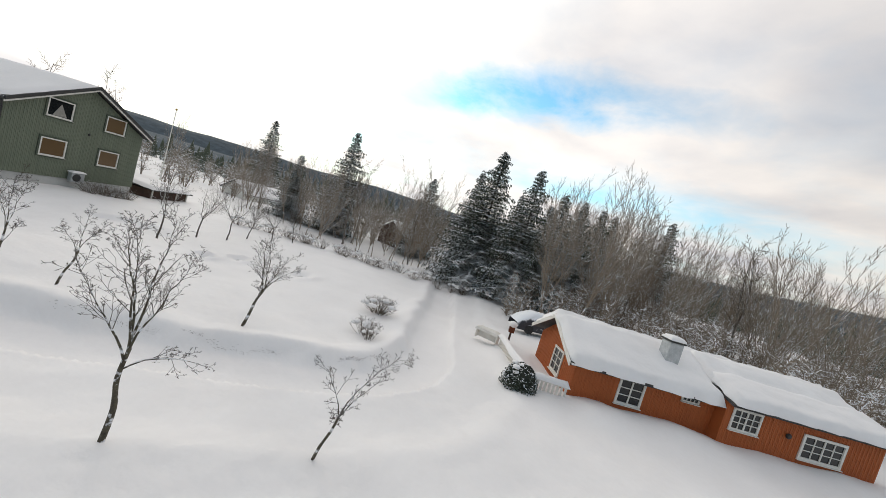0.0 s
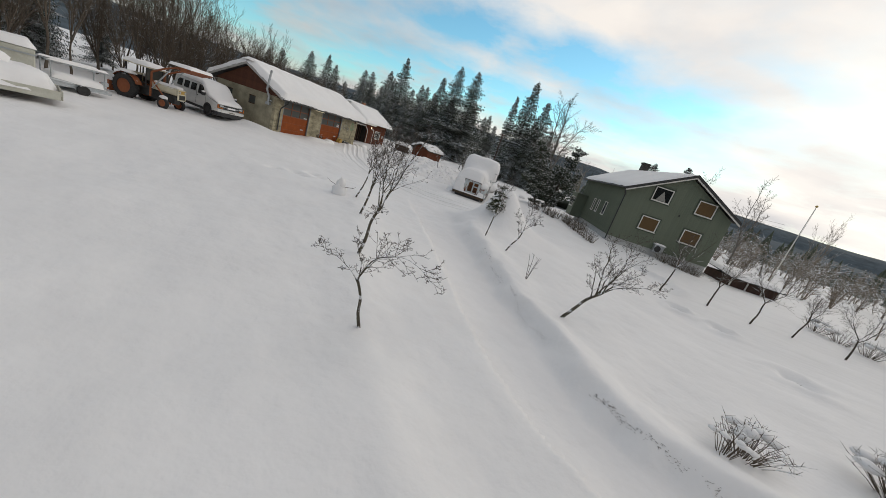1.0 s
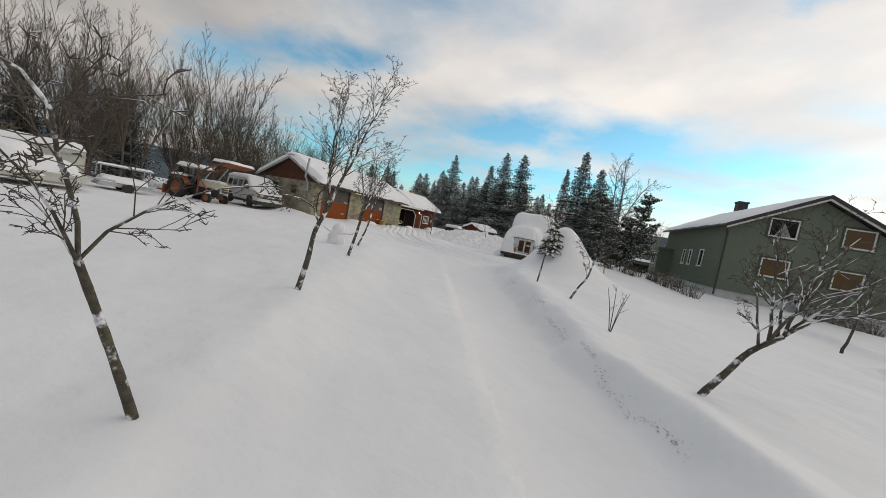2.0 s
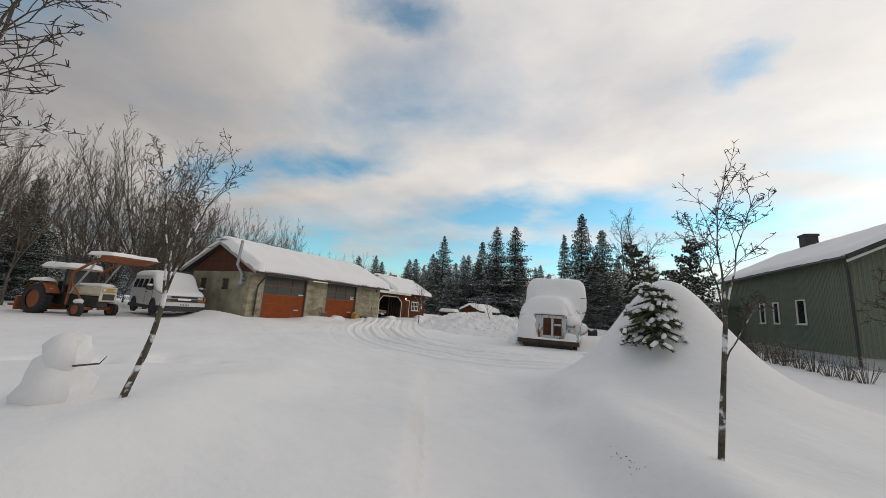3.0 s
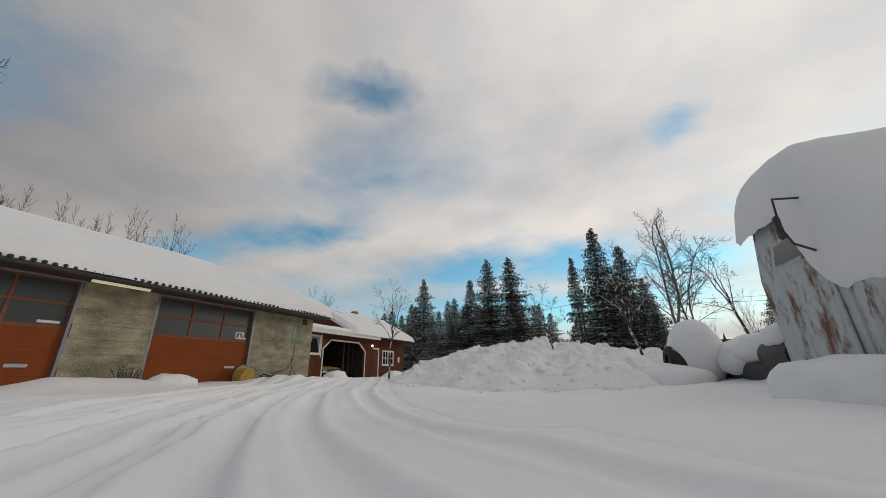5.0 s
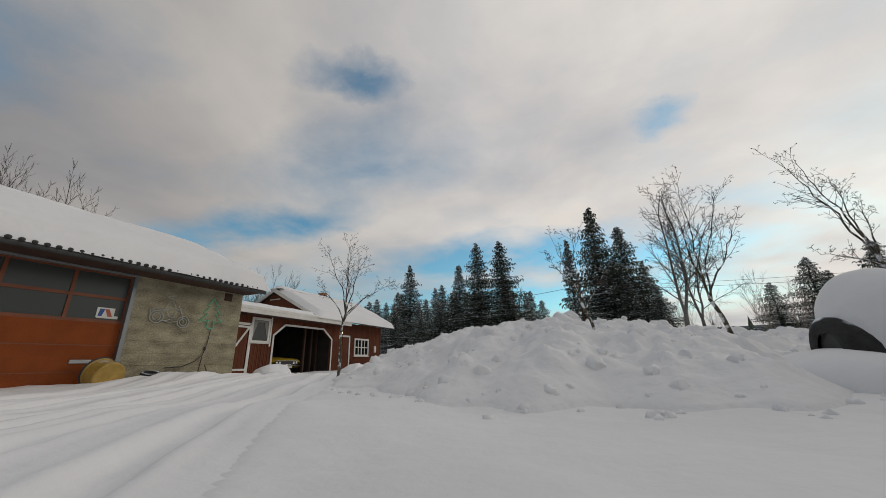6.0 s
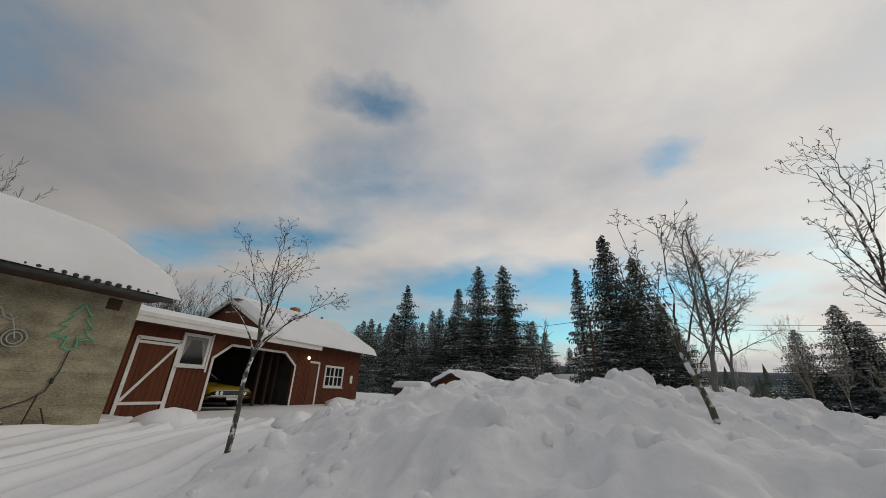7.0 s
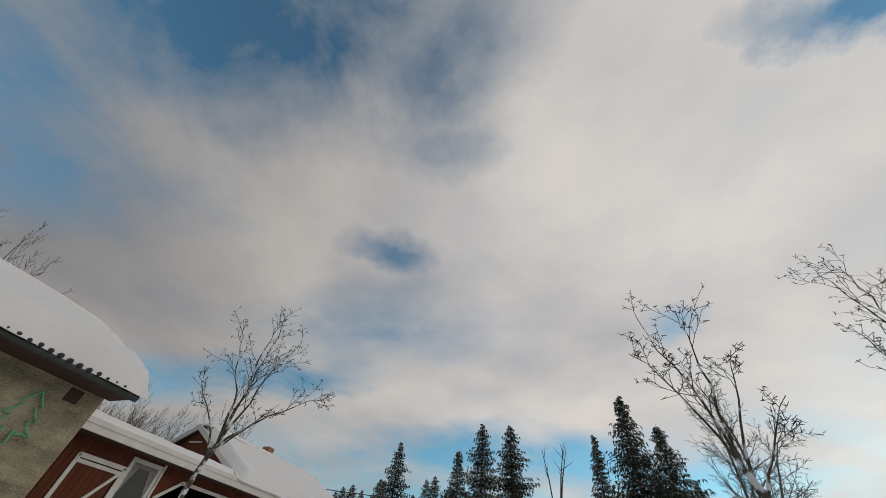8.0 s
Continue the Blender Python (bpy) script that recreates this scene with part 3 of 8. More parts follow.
CURTAIN = material("net curtain", (0.22, 0.21, 0.19), (0.34, 0.33, 0.30), 9, 0.9, bump=0.1)
STEELBLUE = plain("frame steel", (0.25, 0.26, 0.27), 0.5, 0.6)
LAMPGLOW = plain("lit tube", (0.9, 0.80, 0.55), 0.4, 0, 0.35)
BULB = plain("lit bulb", (1.0, 0.8, 0.5), 0.4, 0, 3.0)
ROPEGREEN = plain("green rope light", (0.10, 0.42, 0.24), 0.4, 0, 0.12)
ROPEWHITE = plain("pale rope light", (0.42, 0.42, 0.38), 0.5)
YELLOW = material("yellow paint", (0.36, 0.22, 0.045), (0.50, 0.33, 0.08), 6, 0.55, bump=0.2, bump_scale=14, fine=0.5, snow=0.05)

# ---- concrete garage ----
garage = thing("garage", Matrix(), "grey concrete garage with two rust-red lift doors and a snowy roof", "garage")
GY0, GY1, DOORS = -0.85, 10.65, ((0.0, 3.05), (4.75, 7.8))
g = Geo()
for a, b in ((GY0, 0.0), (3.05, 4.75), (7.8, GY1)):
    g.box(-0.25, a, -0.5, 0, b, 2.42)
g.box(-0.25, GY0, 2.42, 0, GY1, 2.62)
part("wall", g, CONCRETE, garage, "weathered board-marked concrete front wall")
g = Geo().box(-5.5, GY0 + 0.25, -0.5, -5.25, GY1, 2.5).box(-5.25, GY1 - 0.25, -0.5, -0.25, GY1, 2.5)
part("wall", g, CONCRETE, garage)
g = Geo()
for a, b, z0, z1 in ((-5.5, -4.55, -0.5, 2.45), (-4.0, -2.45, -0.5, 2.45), (-1.85, -0.25, -0.5, 2.45)):
    g.box(a, GY0, z0, b, GY0 + 0.25, z1)
for a, b in ((-4.55, -4.0), (-2.45, -1.85)):
    g.box(a, GY0, -0.5, b, GY0 + 0.25, 1.45).box(a, GY0, 2.0, b, GY0 + 0.25, 2.45)
part("wall", g, PLASTER, garage, "grey rendered gable wall")
part("wall", Geo().prism([(-5.4, 2.45), (-0.1, 2.45), (-2.75, 3.85)], 1, GY1 - 0.25, GY1), PLASTER, garage)
# lower concrete courses proud of the wall, with joints
for a, b in ((GY0 + 0.02, -0.02), (3.08, 4.72)):
    for j in range(8):
        z0 = -0.3 + j * 0.34
        gb = Geo().box(-0.02, a, z0 + 0.008, 0.008 + 0.004 * (j % 3), b, min(z0 + 0.332, 2.40), 0.004)
        part("block", gb, CONCRETE, garage)
# board marks left in the concrete
for a, b in ((GY0, -0.06), (3.12, 4.68), (7.87, GY1)):
    for j in range(9):
        zz_ = 0.12 + j * 0.26 + 0.02 * math.sin(j * 2.3 + a)
        part("board_mark", Geo().box(0.0, a + 0.02, zz_, 0.007 + 0.004 * (j % 2), b - 0.02, zz_ + 0.022, 0.003), CONCRETE, garage)
# gable boards
gb_ = part("gable", Geo().prism([(-5.75, 2.45), (0.25, 2.45), (-2.75, 3.98)], 1, GY0 + 0.02, GY0 + 0.1), REDBROWN, garage)
for j in range(12):
    z0, z1 = 2.47 + j * 0.125, 2.47 + (j + 1) * 0.125 - 0.008
    w0, w1 = 3.0 * (1 - (z0 - 2.45) / 1.53), 3.0 * (1 - (z1 - 2.45) / 1.53)
    if w1 <= 0.06:
        break
    part("plank", Geo().prism([(-2.75 - w0, z0), (-2.75 + w0, z0), (-2.75 + w1, z1), (-2.75 - w1, z1)], 1, GY0 - 0.03 - 0.004 * (j % 2), GY0 + 0.018), REDBROWN, gb_)
# roof
RX, RZ, EX, EZ = -2.75, 4.16, 0.78, 2.50
for sgn, nm in ((1, "roof"), (-1, "roof")):
    ex = RX + sgn * (EX - RX)
    g = Geo().prism([(RX, RZ), (ex, EZ), (ex, EZ - 0.12), (RX, RZ - 0.16)], 1, GY0 - 0.30, GY1 + 0.12)
    part(nm, g, ROOFDARK, garage)
    n = Vector((ex - RX, 0, EZ - RZ)).normalized()
    o = Vector((RX, GY0 - 0.36, RZ + 0.01))
    snow_roof(garage, o, Vector((ex - RX, 0, EZ - RZ)) + n * 0.08, (0, GY1 - GY0 + 0.55, 0), 0.36, 3.0 + sgn)
    # barge boards
    g = Geo().prism([(RX, RZ + 0.02), (ex, EZ + 0.02), (ex, EZ - 0.16), (RX, RZ - 0.18)], 1, GY0 - 0.34, GY0 - 0.303)
    part("barge_board", g, material("weathered barge board", (0.30, 0.29, 0.27), (0.45, 0.44, 0.42), 3, 0.8), garage, "weathered grey barge board")
part("ridge_snow", Geo().pillow((RX - 0.5, GY0 - 0.32, RZ + 0.12), (1.0, 0, 0), (0, GY1 - GY0 + 0.42, 0), 0.2, 14, 40, 0.45, 0.05, 9.0), SNOW, garage, smooth=True)
# gutter and icy tile ends along the front eave
part("gutter", Geo().tube([(EX + 0.02, GY0 - 0.3, EZ - 0.1), (EX + 0.02, GY1 + 0.1, EZ - 0.1)], 0.055, 8), BLACKMETAL, garage, "black eaves gutter")
random.seed(5)
tile_end = mesh("tile_end", *(lambda q: (q.v, q.f))(Geo().ball((0, 0, 0), (0.055, 0.05, 0.042), 8, 5)), ROOFDARK, True)
for i in range(73):
    t = part("tile_end", tile_end, ROOFDARK, garage)
    t.location = (EX + 0.055, GY0 - 0.28 + i * 0.16, EZ - 0.035 + 0.015 * random.random())
part("downpipe", Geo().tube([(EX, GY0 + 0.35, EZ - 0.12), (EX - 0.1, GY0 + 0.4, EZ - 0.3), (0.14, GY0 + 0.42, EZ - 0.75), (0.09, GY0 + 0.42, 1.5), (0.09, GY0 + 0.42, 0.1)], 0.045, 8), BLACKMETAL, garage, "black steel downpipe")
for k, (a, b) in enumerate(DOORS):
    d = part("garage_door", Geo().box(-0.16, a + 0.02, -0.3, -0.10, b - 0.02, 1.30), DOORPAINT, garage, "rust-red lift door with two rows of panes")
    g = Geo()
    w = b - a
    for j in range(4):
        y = a + 0.02 + (w - 0.04) * j / 3
        g.box(-0.165, y - 0.03, 1.30, -0.095, y + 0.03, 2.42)
    for z0 in (1.30, 1.82, 2.36):
        g.box(-0.163, a + 0.02, z0 - 0.03, -0.097, b - 0.02, z0 + 0.035)
    part("door_rail", g, DOORRIB, d, "brown glazing rails")
    for z0 in (0.25, 0.78):
        part("door_rib", Geo().box(-0.1, a + 0.04, z0, -0.092, b - 0.04, z0 + 0.02), DOORRIB, d)
    for i in range(3):
        for j in range(2):
            p = part("pane", Geo().box(-0.125, a + 0.05 + (w - 0.04) * i / 3, 1.335 + j * 0.52, -0.118, a + (w - 0.04) * (i + 1) / 3 - 0.01, 1.79 + j * 0.535), PANE_DUSTY, d)
    g = Geo().box(-0.09, a - 0.06, 2.36, 0.03, b + 0.06, 2.43, 0.01).box(-0.09, a - 0.05, -0.4, 0.012, a + 0.025, 2.36).box(-0.09, b - 0.025, -0.4, 0.012, b + 0.05, 2.36)
    part("door_frame", g, STEELBLUE, d, "dull grey steel door frame")
    part("handle", Geo().box(-0.1, b - 0.75, 0.42, -0.075, b - 0.4, 0.5, 0.01), GALV, d)
    part("plate", Geo().box(-0.115, b - 0.5, 1.37, -0.110, b - 0.12, 1.43), WHITEWOOD, d)
# sticker of plain coloured shapes on the second door's glass
st = part("sticker", Geo().box(-0.114, 7.28, 1.38, -0.111, 7.60, 1.60), WHITEWOOD, garage, "square sticker with red and blue shapes")
part("stripe", Geo().prism([(7.31, 1.41), (7.38, 1.41), (7.42, 1.57), (7.33, 1.57)], 0, -0.111, -0.109), plain("sticker blue", (0.03, 0.09, 0.28)), st)
part("stripe", Geo().prism([(7.42, 1.57), (7.50, 1.57), (7.57, 1.41), (7.49, 1.41)], 0, -0.111, -0.109), plain("sticker red", (0.42, 0.10, 0.05)), st)
for x in (-4.55, -2.45):
    wdw = part("window", Geo().box(x + 0.02, GY0 + 0.05, 1.47, x + 0.58 if x > -3 else x + 0.53, GY0 + 0.07, 1.98), PANE_DUSTY, garage, "small dusty gable window")
    part("frame", Geo().box(x, GY0 - 0.01, 1.98, x + 0.6, GY0 + 0.04, 2.03).box(x, GY0 - 0.01, 1.42, x + 0.6, GY0 + 0.04, 1.47), DARKWOOD, wdw)
# flue on the gable
fl = part("flue_pipe", Geo().tube([(-0.55, GY0 - 0.16, 1.75), (-0.55, GY0 - 0.16, 2.3), (-0.45, GY0 - 0.55, 2.75), (-0.22, GY0 - 0.62, 4.05)], 0.075, 10), GALV, garage, "slanting galvanised flue pipe")
part("flue_box", Geo().box(-0.72, GY0 - 0.24, 1.72, -0.42, GY0 - 0.0, 1.92, 0.02).box(-0.6, GY0 - 0.2, 2.0, -0.32, GY0 - 0.02, 2.1, 0.02), GALV, fl)
part("vent", Geo().box(-0.01, 10.06, 2.14, 0.02, 10.30, 2.36, 0.01), DARKWOOD, garage, "small brown wall vent")
part("tube_lamp", Geo().box(0.5, 3.0, 2.30, 0.58, 4.2, 2.36, 0.01), LAMPGLOW, garage, "pale tube lamp under the eave")
# soffit boards
part("soffit", Geo().box(0.0, GY0 - 0.28, 2.40, EX - 0.02, GY1 + 0.1, 2.425), DARKWOOD, garage)

# rope-light shapes on the wall


def rope(parent, pts, mat, r=0.011, name="rope_light"):
    part(name, Geo().tube([(0.028, y, z) for y, z in pts], r, 5), mat, parent)


rt = thing("rope_light_tree", Matrix(), "green rope-light fir tree outline on the concrete wall", "wall light")
half_ = [(0, 0.84), (0.1, 0.70), (0.18, 0.62), (0.09, 0.60), (0.16, 0.50), (0.26, 0.42), (0.13, 0.41), (0.2, 0.30), (0.34, 0.20), (0.20, 0.22), (0.11, 0.18), (0.07, 0.24), (0.10, 0.05), (0, 0.0)]
pts_ = [(9.75 + a, 1.30 + b) for a, b in half_] + [(9.75 - a, 1.30 + b) for a, b in half_[::-1]]
rope(rt, pts_, ROPEGREEN, 0.013)
rope(rt, [(9.78, 1.3), (9.76, 0.95), (9.68, 0.6), (9.5, 0.45), (9.2, 0.32), (8.8, 0.30)], BLACKMETAL, 0.010, "cable")
part("plug", Geo().box(0.01, 9.69, 0.72, 0.05, 9.74, 0.82, 0.01), BLACKMETAL, rt)
rb = thing("rope_light_motorbike", Matrix(), "unlit rope-light outline of a motorbike on the wall", "wall light")
for cy, cz, r in ((8.38, 1.50, 0.15), (9.02, 1.42, 0.145), (8.38, 1.50, 0.09), (9.02, 1.42, 0.09)):
    rope(rb, [(cy + r * math.cos(t * 0.314), cz + r * math.sin(t * 0.314)) for t in range(21)], ROPEWHITE)
for line in ([(8.24, 1.52), (8.22, 1.66), (8.34, 1.70), (8.5, 1.66), (8.62, 1.70), (8.78, 1.74), (8.9, 1.70)], [(8.5, 1.44), (8.66, 1.38), (8.86, 1.42)],
             [(8.9, 1.72), (8.97, 1.56), (9.02, 1.42)], [(8.84, 1.80), (8.9, 1.72), (8.94, 1.76)], [(8.5, 1.66), (8.58, 1.82), (8.66, 1.92), (8.74, 1.84), (8.80, 1.72)],
             [(8.58, 1.66), (8.66, 1.52), (8.78, 1.5), (8.8, 1.66)], [(8.42, 1.42), (8.6, 1.42), (8.7, 1.46)], [(8.54, 2.0), (8.62, 1.98), (8.72, 1.98), (8.66, 2.04), (8.56, 2.02)]):
    rope(rb, line, ROPEWHITE)

# things along the garage wall
drum = thing("steel_drum", pose(0.36, 7.47, gz(0.4, 7.45) + 0.14, 0, -74, 8), "dented yellow steel drum lid leaning by the garage door", "drum")
part("drum_body", Geo().lathe((0, 0, 0), (0, 0, 1), [(-0.18, 0.0), (-0.18, 0.27), (-0.16, 0.29), (0.14, 0.28), (0.16, 0.31), (0.18, 0.31), (0.18, 0.285), (0.165, 0.28), (0.17, 0.0)], 28), YELLOW, drum, smooth=False)
part("drum_rim", Geo().lathe((0, 0, 0), (0, 0, 1), [(0.15, 0.305), (0.17, 0.322), (0.19, 0.318), (0.19, 0.295), (0.175, 0.29)], 28), BLACKMETAL, drum)
TY = [(8.35, 0.19), (8.75, 0.16), (9.05, 0.18)]
for y, r in TY:
    t = solo("old_tyre", Geo().lathe((0, 0, 0), (0, 0, 1), [(-0.08, r * 0.6), (-0.1, r * 0.85), (-0.06, r), (0.06, r), (0.1, r * 0.85), (0.08, r * 0.6), (-0.08, r * 0.6)], 20), RUBBER,
             pose(0.32, y, gz(0.3, y) + 0.06, 8, 12, 20), "worn black tyre lying in snow by the wall", "tyre", "tyres by the garage", smooth=True)
for y, h, l in ((9.45, 0.5, 3), (9.9, 0.35, -14)):
    solo("stake", Geo().tube([(0, 0, -0.2), (0.02, 0.02 * l, h)], 0.012, 5), DARKWOOD, pose(0.25, y, gz(0.25, y)), "thin wooden stake leaning on the wall", "stake")

# ---- red shed with the open bay ----
SX = -3.3
barn = thing("red_shed", Matrix(), "red board shed with an open bay, white trim and snowy roof", "shed")
# the walls are drawn in their own frame: local x runs along +y of the yard, -y faces the yard
YF = Matrix.Translation((SX, 0, 0)) @ Matrix.Rotation(radians(90), 4, "Z")
holes = [(12.55, 13.75, -0.3, 2.0), (13.85, 14.75, 1.28, 2.30), (15.0, 18.95, -0.3, 2.14), (19.9, 20.5, -0.3, 1.82), (21.05, 22.5, 0.78, 1.76)]
g = Geo()
xs = [10.9, 12.55, 13.75, 13.85, 14.75, 15.0, 18.95, 19.9, 20.5, 21.05, 22.5, 23.95]
for a, b in zip(xs, xs[1:]):
    spans = [(-0.4, 2.62)]
    for h0, h1, z0, z1 in holes:
        if a >= h0 - 1e-6 and b <= h1 + 1e-6:
            spans = [(-0.4, z0), (z1, 2.62)]
    for z0, z1 in spans:
        if z1 > z0:
            g.box(a, 0.0, z0, b, 0.14, z1)
wf = part("wall", g, BARN, barn, "red board-and-batten front wall")
wf.matrix_basis = YF
boards_x(wf, "board", 10.95, 23.95, -0.35, lambda x: 2.6, 0, 0.17, 0.018, BARN, lambda a, b: holes)
g = Geo().box(-9.2, 10.9, -0.4, -9.06, 23.95, 2.6).box(-9.06, 10.9, -0.4, SX - 0.15, 11.04, 2.6).box(-9.06, 23.81, -0.4, SX - 0.15, 23.95, 2.6)
part("wall", g, BARN, barn)
# inner walls and floor of the bay, its indoor shade put into their colour
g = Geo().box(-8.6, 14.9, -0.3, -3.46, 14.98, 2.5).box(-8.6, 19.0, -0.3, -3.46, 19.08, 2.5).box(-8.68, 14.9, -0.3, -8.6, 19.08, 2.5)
part("bay_lining", g, BAYSHADE, barn, "bare boards inside the bay, coloured dark for its shade")
part("bay_floor", Geo().box(-8.6, 14.98, -0.3, -3.2, 19.0, -0.06), BAYSHADE, barn)
for y in (17.8, 18.3, 18.7):
    part("stud", Geo().box(-4.2, y, -0.06, -4.1, y + 0.1, 2.4), DARKWOOD, barn)
# chamfered corners of the bay, with white trim
for a, b, s in ((15.0, 15.62, 1), (18.95, 18.2, -1)):
    p = part("bay_corner", Geo().prism([(a, 2.14), (b, 2.14), (a, 1.62)], 1, 0.01, 0.12), BARN, barn)
    p.matrix_basis = YF


def trim(pts, w=0.09, name="trim"):
    for (x0, z0), (x1, z1) in zip(pts, pts[1:]):
        d = Vector((x1 - x0, 0, z1 - z0))
        ang = math.atan2(d.z, d.x)
        p = part(name, Geo().box(-0.02, -0.05, -w / 2, d.length + 0.02, -0.026, w / 2, 0.004), WHITEWOOD, barn)
        p.matrix_basis = YF @ Matrix.Translation((x0, 0, z0)) @ Matrix.Rotation(-ang, 4, "Y")


trim([(15.0, -0.2), (15.0, 1.62), (15.62, 2.12), (18.25, 2.12), (18.95, 1.62), (18.95, -0.2)])
trim([(14.83, 1.15), (14.83, 2.36)], 0.07)
# braced door
bd = part("braced_door", Geo().box(12.6, -0.02, -0.2, 13.7, 0.03, 1.94), BARN, barn, "red plank door with white Z brace")
bd.matrix_basis = YF
for i in range(7):
    p = part("plank", Geo().box(12.61 + i * 0.156, -0.03, -0.18, 12.755 + i * 0.156, -0.021, 1.92), BARN, bd)
trim([(12.55, -0.2), (12.55, 2.0), (13.8, 2.0)], 0.1)
trim([(13.8, 2.0), (13.8, -0.2)], 0.13)
trim([(12.62, 1.88), (13.72, 1.88)], 0.08)
trim([(12.62, 0.28), (13.70, 1.84)], 0.08)
trim([(12.62, 0.2), (13.72, 0.2)], 0.08)
window(barn, YF @ pose(13.92, -0.012, 1.36), 0.76, 0.86, 1, 1, pane=PANE, casing=0.1, label="white window with a net curtain", curtain="swag")
# small white-framed door with a lamp
sd = part("side_door", Geo().box(19.92, -0.01, -0.2, 20.48, 0.04, 1.8), BARN, barn, "red side door in a white frame")
sd.matrix_basis = YF
p = part("handle", Geo().box(20.05, -0.06, 0.85, 20.16, -0.03, 0.88), BLACKMETAL, sd)
trim([(19.88, 1.86), (20.52, 1.86)], 0.1)
trim([(20.52, 1.86), (20.52, -0.2)], 0.1)
lamp = part("wall_lamp", Geo().ball((19.66, -0.1, 2.02), (0.07, 0.07, 0.08), 10, 6), BULB, barn, "lit round wall lamp", True)
lamp.matrix_basis = YF
window(barn, YF @ pose(21.12, -0.012, 0.86), 1.3, 0.84, 4, 2, bar=0.05, casing=0.1, label="white window with eight panes", half=True)
p = part("meter_box", Geo().box(23.1, -0.1, 1.0, 23.3, -0.03, 1.4, 0.01), WHITEWOOD, barn, "small white box")
p.matrix_basis = YF
# front roof over the bay with its white fascia
part("roof", Geo().prism([(-2.62, 2.56), (-2.62, 2.62), (-6.0, 3.05), (-6.0, 2.95)], 1, 10.95, 19.75), ROOFDARK, barn)
f = part("fascia", Geo().box(-2.66, 10.95, 2.36, -2.61, 19.78, 2.62, 0.006).box(-2.61, 10.95, 2.52, -2.585, 19.78, 2.64, 0.004), WHITEWOOD, barn, "white painted fascia boards")
part("soffit", Geo().box(-3.3, 11, 2.38, -2.66, 19.7, 2.40), DARKWOOD, barn)
snow_roof(barn, (-2.6, 11.0, 2.64), (-3.2, 0, 0.42), (0, 8.75, 0), 0.14, 4.4, "thin snow on the front roof", 0.2, 0.03)
# main gable roof behind it
for sgn in (1, -1):
    ex = -5.6 + sgn * 3.0
    part("roof", Geo().prism([(-5.6, 4.25), (ex, 2.62), (ex, 2.52), (-5.6, 4.12)], 1, 16.85, 24.35), ROOFDARK, barn)
    snow_roof(barn, (-5.6, 16.95, 4.26), (sgn * 3.08, 0, -1.68), (0, 7.5, 0), 0.26, 6.0 + sgn)
    part("barge_board", Geo().prism([(-5.6, 4.34), (ex, 2.70), (ex, 2.52), (-5.6, 4.14)], 1, 16.78, 16.84), WHITEWOOD, barn)
gw = part("gable", Geo().prism([(-8.3, 2.7), (-2.9, 2.7), (-5.6, 4.12)], 1, 17.0, 17.1), BARN, barn)
part("gable_slat", Geo().box(-5.95, 16.97, 3.72, -5.25, 16.99, 3.77), WHITEWOOD, gw)
part("ridge_snow", Geo().pillow((-6.0, 16.9, 4.32), (0.8, 0, 0), (0, 7.5, 0), 0.18, 14, 30, 0.35, 0.05, 2.0), SNOW, barn, smooth=True)
part("chimney", Geo().box(-5.95, 20.6, 4.3, -5.55, 21.0, 4.75, 0.02), material("brick stack", (0.3, 0.12, 0.06), (0.42, 0.2, 0.1), 9, 0.9), barn, "short brick chimney")

# ---- yellow car in the bay ----
CARYEL = material("yellow car paint", (0.46, 0.30, 0.02), (0.54, 0.36, 0.03), 2, 0.28, bump=0.0)
CHROME = plain("chrome", (0.6, 0.6, 0.6), 0.2, 1.0)
car = thing("car", pose(-4.1, 16.75, -0.06, 0, 0, 90), "yellow muscle car with chrome bumper parked nose-out in the bay", "car")
# local -y is the nose: the body runs back along +y
prof = [(0.0, 0.34, 0.58), (0.05, 0.30, 0.66), (0.25, 0.28, 0.74), (0.9, 0.26, 0.80), (1.5, 0.25, 0.84), (1.9, 0.25, 0.88), (2.4, 0.25, 0.92), (4.2, 0.25, 0.92), (4.7, 0.3, 0.86)]
rows = []
for y, zb, zt in prof:
    w = 0.95 - 0.05 * max(0, 0.4 - y)
    rows.append([Vector((x * w, y, z)) for x, z in ((-0.93, zb), (-1, zb + 0.15), (-1.0, zt - 0.12), (-0.93, zt - 0.03), (-0.5, zt), (0, zt + 0.02), (0.5, zt), (0.93, zt - 0.03), (1.0, zt - 0.12), (1, zt - 0.5 if zt - 0.5 > zb else zb + 0.15), (0.93, zb))])
g = Geo().grid([r[::-1] for r in rows])
part("body", g, CARYEL, car, smooth=True)
rows = []
for y, z, w in ((1.75, 0.88, 0.82), (2.45, 1.27, 0.62), (3.3, 1.30, 0.62), (4.2, 0.92, 0.78)):
    rows.append([Vector((-w - 0.04, y, 0.88)), Vector((-w, y, z)), Vector((w, y, z)), Vector((w + 0.04, y, 0.88))])
part("cabin", Geo().grid([r[::-1] for r in rows]), PANE, car, "dark glass and pillars", True)
part("grille", Geo().box(-0.72, -0.012, 0.42, 0.72, 0.02, 0.60, 0.01), BLACKMETAL, car, "black recessed grille")
part("bumper", Geo().tube([(-0.95, 0.1, 0.42), (-0.86, -0.06, 0.41), (0, -0.10, 0.41), (0.86, -0.06, 0.41), (0.95, 0.1, 0.42)], 0.05, 8), CHROME, car, "chrome front bumper", True)
for x in (-0.62, -0.44, 0.44, 0.62):
    part("headlight", Geo().lathe((x, -0.015, 0.51), (0, -1, 0), [(0, 0.075), (0.015, 0.07), (0.02, 0.0)], 14), CHROME, car)
